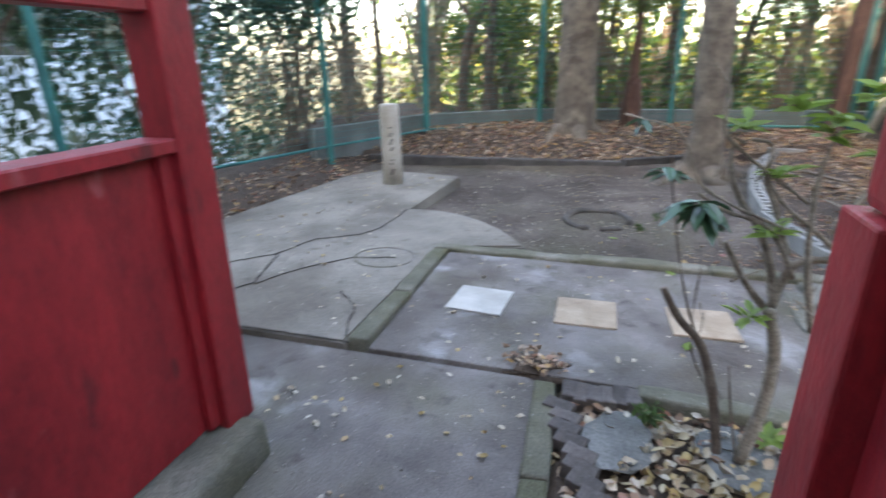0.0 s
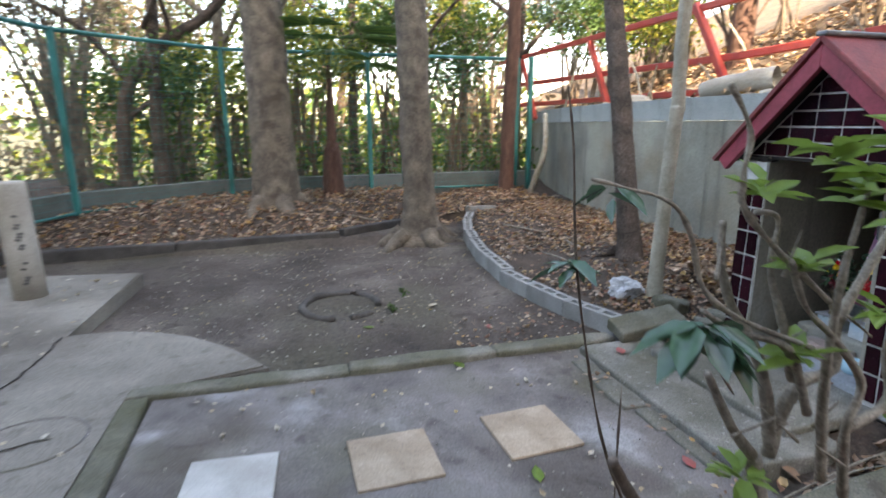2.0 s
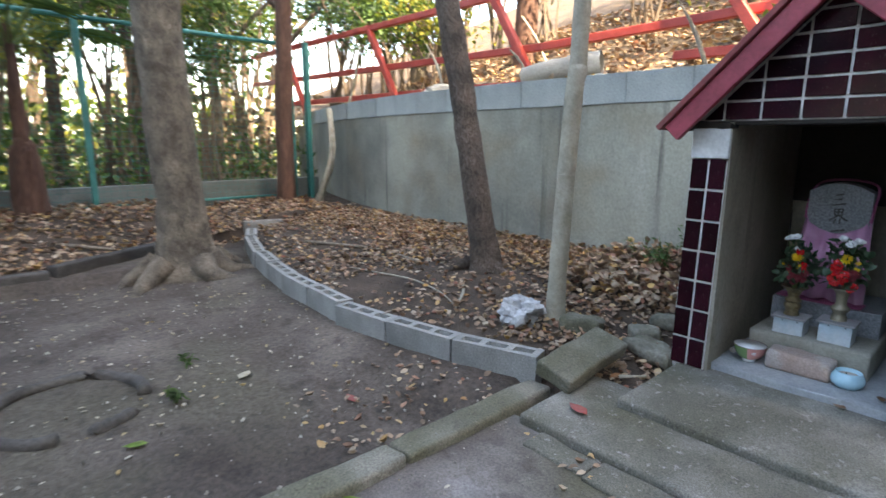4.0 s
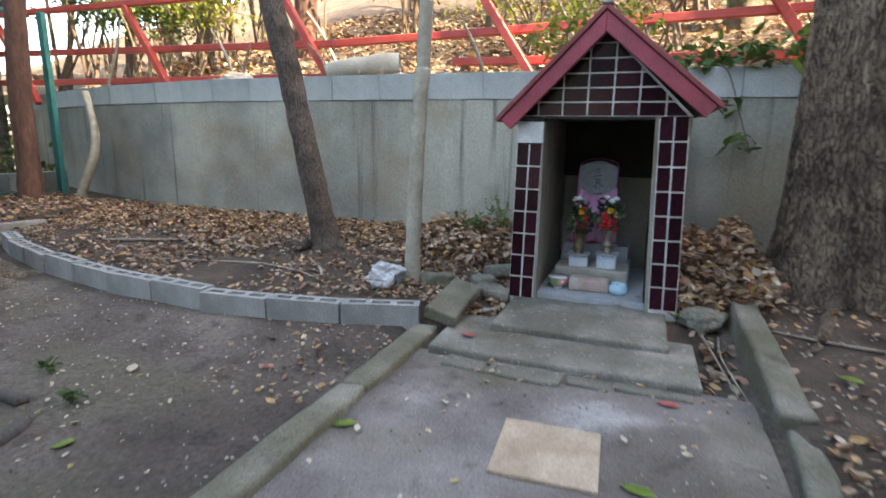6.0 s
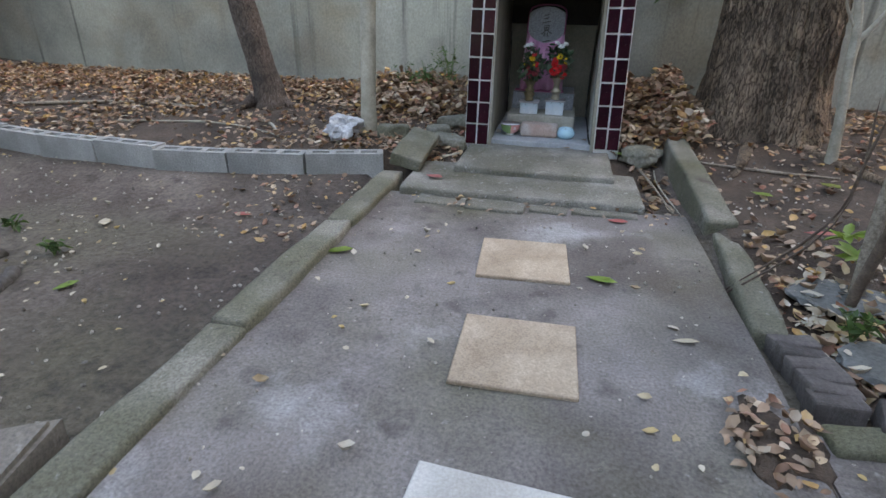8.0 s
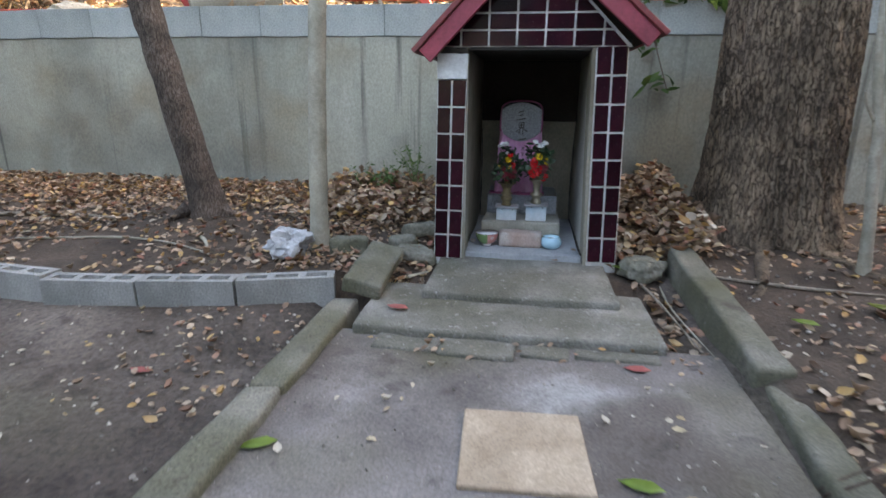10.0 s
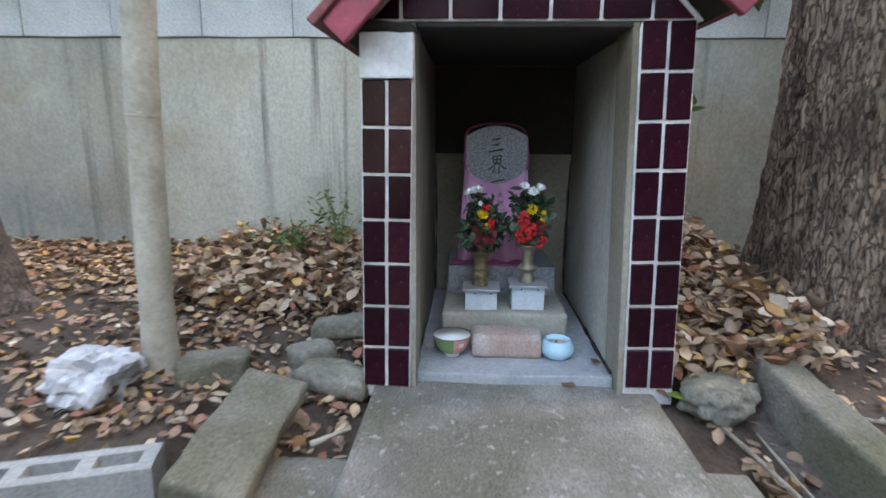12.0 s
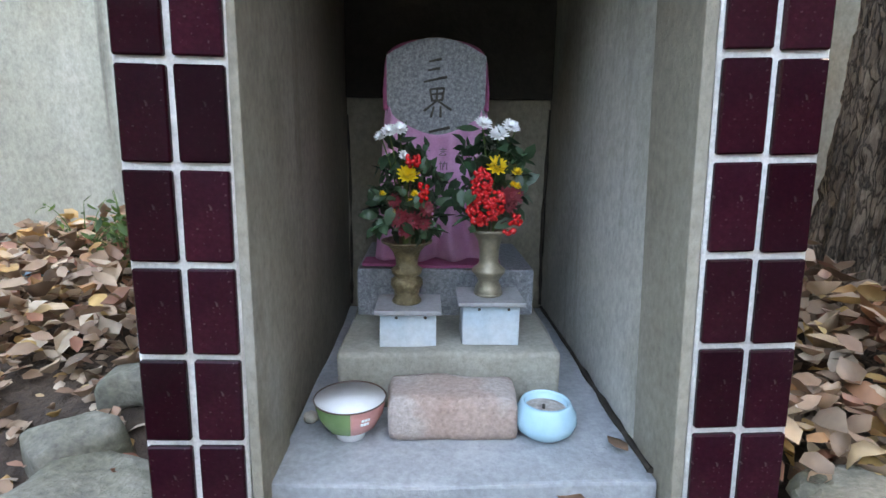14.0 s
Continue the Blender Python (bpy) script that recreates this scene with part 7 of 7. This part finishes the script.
scatter("leaf_litter", (-1.4, -0.83, -1.3, -0.55), 110, 0.035, L_LITTER, 9, ground_z, "small leaves gathered by the kerb", 0.4, None, 0.008)
scatter("leaf_litter", (-0.68, 0.64, -2.8, -0.9), 60, 0.03, L_PALE, 10, lambda x, y: -0.033, "scattered small leaves on the path", 0.25, lambda x, y, r: abs(x - 0.03) > 0.17, 0.005)
scatter("leaf_litter", (-3.0, 0.6, -4.6, -2.95), 130, 0.035, L_PALE, 11, lambda x, y: -0.016, "small pale leaves scattered on the apron", 0.25, lambda x, y, r: x > -0.75 or y < -3.45, 0.005)
scatter("leaf_litter", (0.7, 2.4, -3.0, -2.05), 110, 0.03, L_PALE, 12, lambda x, y: -0.048, "pale leaves scattered on the entry floor", 0.25, None, 0.006)
scatter("leaf_litter", (0.4, 0.66, -2.3, -1.85), 75, 0.034, L_LITTER, 13, lambda x, y: -0.03 + 0.02 * max(0, 1 - math.hypot(x - 0.585, y + 2.06) / 0.2), "pile of dry brown leaves on the path", 0.5, lambda x, y, r: math.hypot((x - 0.585), (y + 2.06) * 0.65) < 0.1, 0.012)
scatter("leaf_litter", (0.8, 1.25, -1.9, -1.15), 200, 0.05, L_PALE, 14, ground_z, "heap of yellow-brown leaves round the shrub", 0.6, lambda x, y, r: r.uniform() < math.exp(-((x - 1.0) ** 2 + (y + 1.5) ** 2) / 0.05), 0.03)
scatter("leaf_litter", (0.78, 1.5, -1.9, -1.0), 420, 0.045, L_LITTER, 18, ground_z, "brown leaves on soil round the shrub", 0.5, None, 0.02)
scatter("leaf_litter", (-0.58, 0.66, -0.9, -0.76), 30, 0.028, L_LITTER, 15, lambda x, y: -0.022, "small leaves along the step", 0.3, None, 0.006)
scatter("leaf_litter", (0.5, 0.64, -0.75, 0.0), 60, 0.05, L_LITTER, 16, ground_z, "twigs and leaves in the gutter by the step", 0.5, None, 0.015)
scatter("leaf_litter", (-1.3, -0.42, -0.3, 0.45), 650, 0.04, L_LITTER, 17, ground_z, "dry leaves among the stones", 0.5, None, 0.02)

# grit and crumbs
def grit(region, n, size, material, seed, zf, label, keep=None):
    rng = np.random.default_rng(seed)
    B = np.array([(1, 0, 0), (-1, 0, 0), (0, 1, 0), (0, -1, 0), (0, 0, 1), (0, 0, -1)], float)
    T = np.array([(0, 2, 4), (2, 1, 4), (1, 3, 4), (3, 0, 4), (2, 0, 5), (1, 2, 5), (3, 1, 5), (0, 3, 5)])
    V, F = [], []
    while len(V) < n:
        x, y = rng.uniform(region[0], region[1]), rng.uniform(region[2], region[3])
        if keep and not keep(x, y, rng):
            continue
        s = size * rng.uniform(0.4, 1.5) * rng.uniform(0.6, 1.3, 3)
        F.append(T + 6 * len(V))
        V.append(B * s * rng.uniform(0.7, 1.2, (6, 1)) + np.array((x, y, zf(x, y) + s[2] * 0.4)))
    me = bpy.data.meshes.new("grit")
    me.from_pydata(np.vstack(V).tolist(), [], np.vstack(F).tolist())
    me.materials.append(material)
    tagged(new("grit", me), label, "grit", kind="stuff")


M_GRIT = mat("grit", (0.2, 0.18, 0.15), (0.42, 0.39, 0.34), scale=3, rough=0.95, bump=0.0, island=0.5)
grit((-3.9, -0.82, -3.3, -0.55), 900, 0.006, M_GRIT, 31, ground_z, "small stones and crumbs on bare earth", lambda x, y, r: y < planter_y(x))
grit((-0.69, 0.65, -2.8, -0.8), 420, 0.004, M_GRIT, 32, lambda x, y: -0.034, "grit on the path slab")
grit((0.7, 2.5, -3.0, -2.0), 350, 0.004, M_GRIT, 33, lambda x, y: -0.05, "grit on the entry floor")
grit((-3.0, 0.6, -4.7, -2.95), 350, 0.004, M_GRIT, 34, lambda x, y: -0.018, "grit on the apron", lambda x, y, r: x > -0.75 or y < -3.45)
grit((0.78, 2.0, -2.0, 0.2), 500, 0.006, M_GRIT, 35, ground_z, "small stones on dark soil")


def fallen(name, x, y, z, L, rz, material, label, width=1.0):
    bm = bmesh.new()
    vs = [bm.verts.new((v[0] * L * width, (v[1] - 0.5) * L, (v[2] + 0.04 * math.cos(v[1] * 6)) * L * 0.8 + 0.25 * L * v[0] ** 2)) for v in LEAF_V]
    for f in LEAF_F:
        bm.faces.new([vs[i] for i in f])
    r = bmesh.ops.extrude_face_region(bm, geom=bm.faces[:])
    bmesh.ops.translate(bm, verts=[e for e in r["geom"] if isinstance(e, bmesh.types.BMVert)], vec=(0, 0, 0.0008))
    bmesh.ops.recalc_face_normals(bm, faces=bm.faces)
    bmesh.ops.transform(bm, verts=bm.verts, matrix=pose(x, y, z + 0.006, 0, 0, rz))
    solo(name, bm, material, label, "leaf", "single fallen leaves", smooth=True)


fallen("fallen_leaf", -0.47, -0.6, 0.004, 0.1, 70, L_REDLEAF, "reddish fallen leaf on the concrete step")
fallen("fallen_leaf", 0.36, -0.88, -0.032, 0.085, 80, L_REDLEAF, "reddish fallen leaf on the path")
fallen("fallen_leaf", 1.05, -0.98, 0.03, 0.11, 85, L_REDLEAF, "pinkish-red fallen leaf on dark soil", 0.7)
fallen("fallen_leaf", 0.98, -0.55, 0.03, 0.09, 50, L_FRESH, "fresh green fallen leaf on dark soil", 1.3)
fallen("fallen_leaf", 0.27, -1.42, -0.032, 0.1, 75, L_FRESH, "green fallen leaf beside a paving tile", 0.9)
fallen("fallen_leaf", -0.62, -1.42, -0.032, 0.1, 110, L_FRESH, "green fallen leaf beside the kerb", 0.9)
fallen("fallen_leaf", 0.42, -0.02, 0.034, 0.07, 20, L_FRESH, "green fallen leaf at the pillar foot", 1.2)
fallen("fallen_leaf", 0.47, -1.72, -0.032, 0.07, 95, L_PALE, "pale yellow fallen leaf on the path", 0.6)
fallen("fallen_leaf", -1.25, -1.02, -0.11, 0.09, 80, L_REDLEAF, "reddish fallen leaf on bare earth", 0.9)
fallen("fallen_leaf", -1.75, -1.25, -0.11, 0.1, 40, L_PALE, "curled pale fallen leaf on bare earth")
fallen("fallen_leaf", -1.45, -1.75, -0.11, 0.08, 150, L_FRESH, "green fallen leaf on bare earth")
fallen("fallen_leaf", 0.14, 0.028, 0.034, 0.05, 60, L_LITTER, "small brown leaf at the niche edge", 1.2)
fallen("fallen_leaf", 0.235, 0.12, 0.064, 0.05, 20, L_LITTER, "small brown leaf on the niche floor", 1.1)
fallen("fallen_leaf", 1.3, -0.4, 0.05, 0.1, 30, L_YELLOW, "yellow fallen leaf on dark soil", 1.4)


def weed(x, y, z, n, h, seed, label, material=L_GREEN):
    t = thing("weed", x, y, z, label, "plant", "weeds")
    rnd = random.Random(seed)
    P = []
    for k in range(n):
        a = rnd.uniform(0, 6.28)
        e = (x + h * 0.6 * rnd.uniform(0.2, 1) * math.cos(a), y + h * 0.6 * rnd.uniform(0.2, 1) * math.sin(a), z + h * rnd.uniform(0.4, 1))
        part("stem", tube([(x, y, z - 0.01, 0.002), ((x + e[0]) / 2, (y + e[1]) / 2, z + 0.7 * (e[2] - z), 0.0015), (*e, 0.0008)], 5, steps=3), M_STEM, t)
        for q in range(5):
            f = rnd.uniform(0.4, 1)
            P.append((x + (e[0] - x) * f, y + (e[1] - y) * f, z + (e[2] - z) * f))
    leaves("foliage", np.array(P), 0.035, material, t, 0.9, 0.9, seed, 0.3, LOC[t])


weed(-1.7, -1.55, -0.11, 8, 0.07, 1, "small green weed in bare earth")
weed(-2.05, -1.4, -0.11, 6, 0.06, 2, "small green weed in bare earth")
weed(-0.72, 0.95, 0.2, 18, 0.3, 3, "tall green weed against the wall")
weed(-0.85, 0.75, 0.2, 16, 0.2, 4, "green weed among dry leaves")
weed(-1.05, 0.9, 0.18, 12, 0.18, 5, "green weed among dry leaves")
weed(0.9, -1.62, -0.02, 10, 0.1, 6, "small green weed by the shrub")

# fallen sticks
for i, pts in enumerate((
        [(-2.6, -0.15, 0.055, 0.006), (-2.1, -0.05, 0.06, 0.006), (-1.75, -0.1, 0.06, 0.005), (-1.5, -0.2, 0.05, 0.004)],
        [(-3.6, 0.05, 0.07, 0.012), (-2.9, 0.25, 0.09, 0.011), (-2.3, 0.2, 0.1, 0.008)],
        [(-1.75, 0.1, 0.06, 0.009), (-1.6, -0.05, 0.07, 0.009), (-1.48, -0.22, 0.05, 0.006)],
        [(0.52, -0.05, -0.02, 0.005), (0.55, -0.35, -0.01, 0.005), (0.6, -0.72, -0.03, 0.003)],
        [(0.6, -0.1, -0.02, 0.0035), (0.58, -0.4, -0.01, 0.0035), (0.63, -0.74, -0.03, 0.0025)],
        [(0.78, -0.12, 0.05, 0.006), (1.05, -0.2, 0.05, 0.007), (1.4, -0.25, 0.05, 0.005)],
        [(-2.5, -0.9, -0.115, 0.006), (-2.2, -0.95, -0.11, 0.005)],
        [(-5.2, -1.7, 0.05, 0.02), (-4.8, -1.5, 0.06, 0.018), (-4.55, -1.2, 0.02, 0.012)],
        [(-0.5, -0.28, 0.02, 0.006), (-0.42, -0.22, 0.03, 0.006)])):
    solo("fallen_stick", tube(pts, 8, 0.003, 16, i, steps=4), M_TWIG if i % 2 else M_BARKL, "dry fallen stick lying on the ground", "stick", "fallen sticks", smooth=True)
solo("crushed_wrapper", stone(-1.15, 0.85, 0.16, 0.07, 0.04, 0.02, 8.8, 10, 3, 0.6), M_CELADON, "crumpled pale blue wrapper in the leaves", "litter")
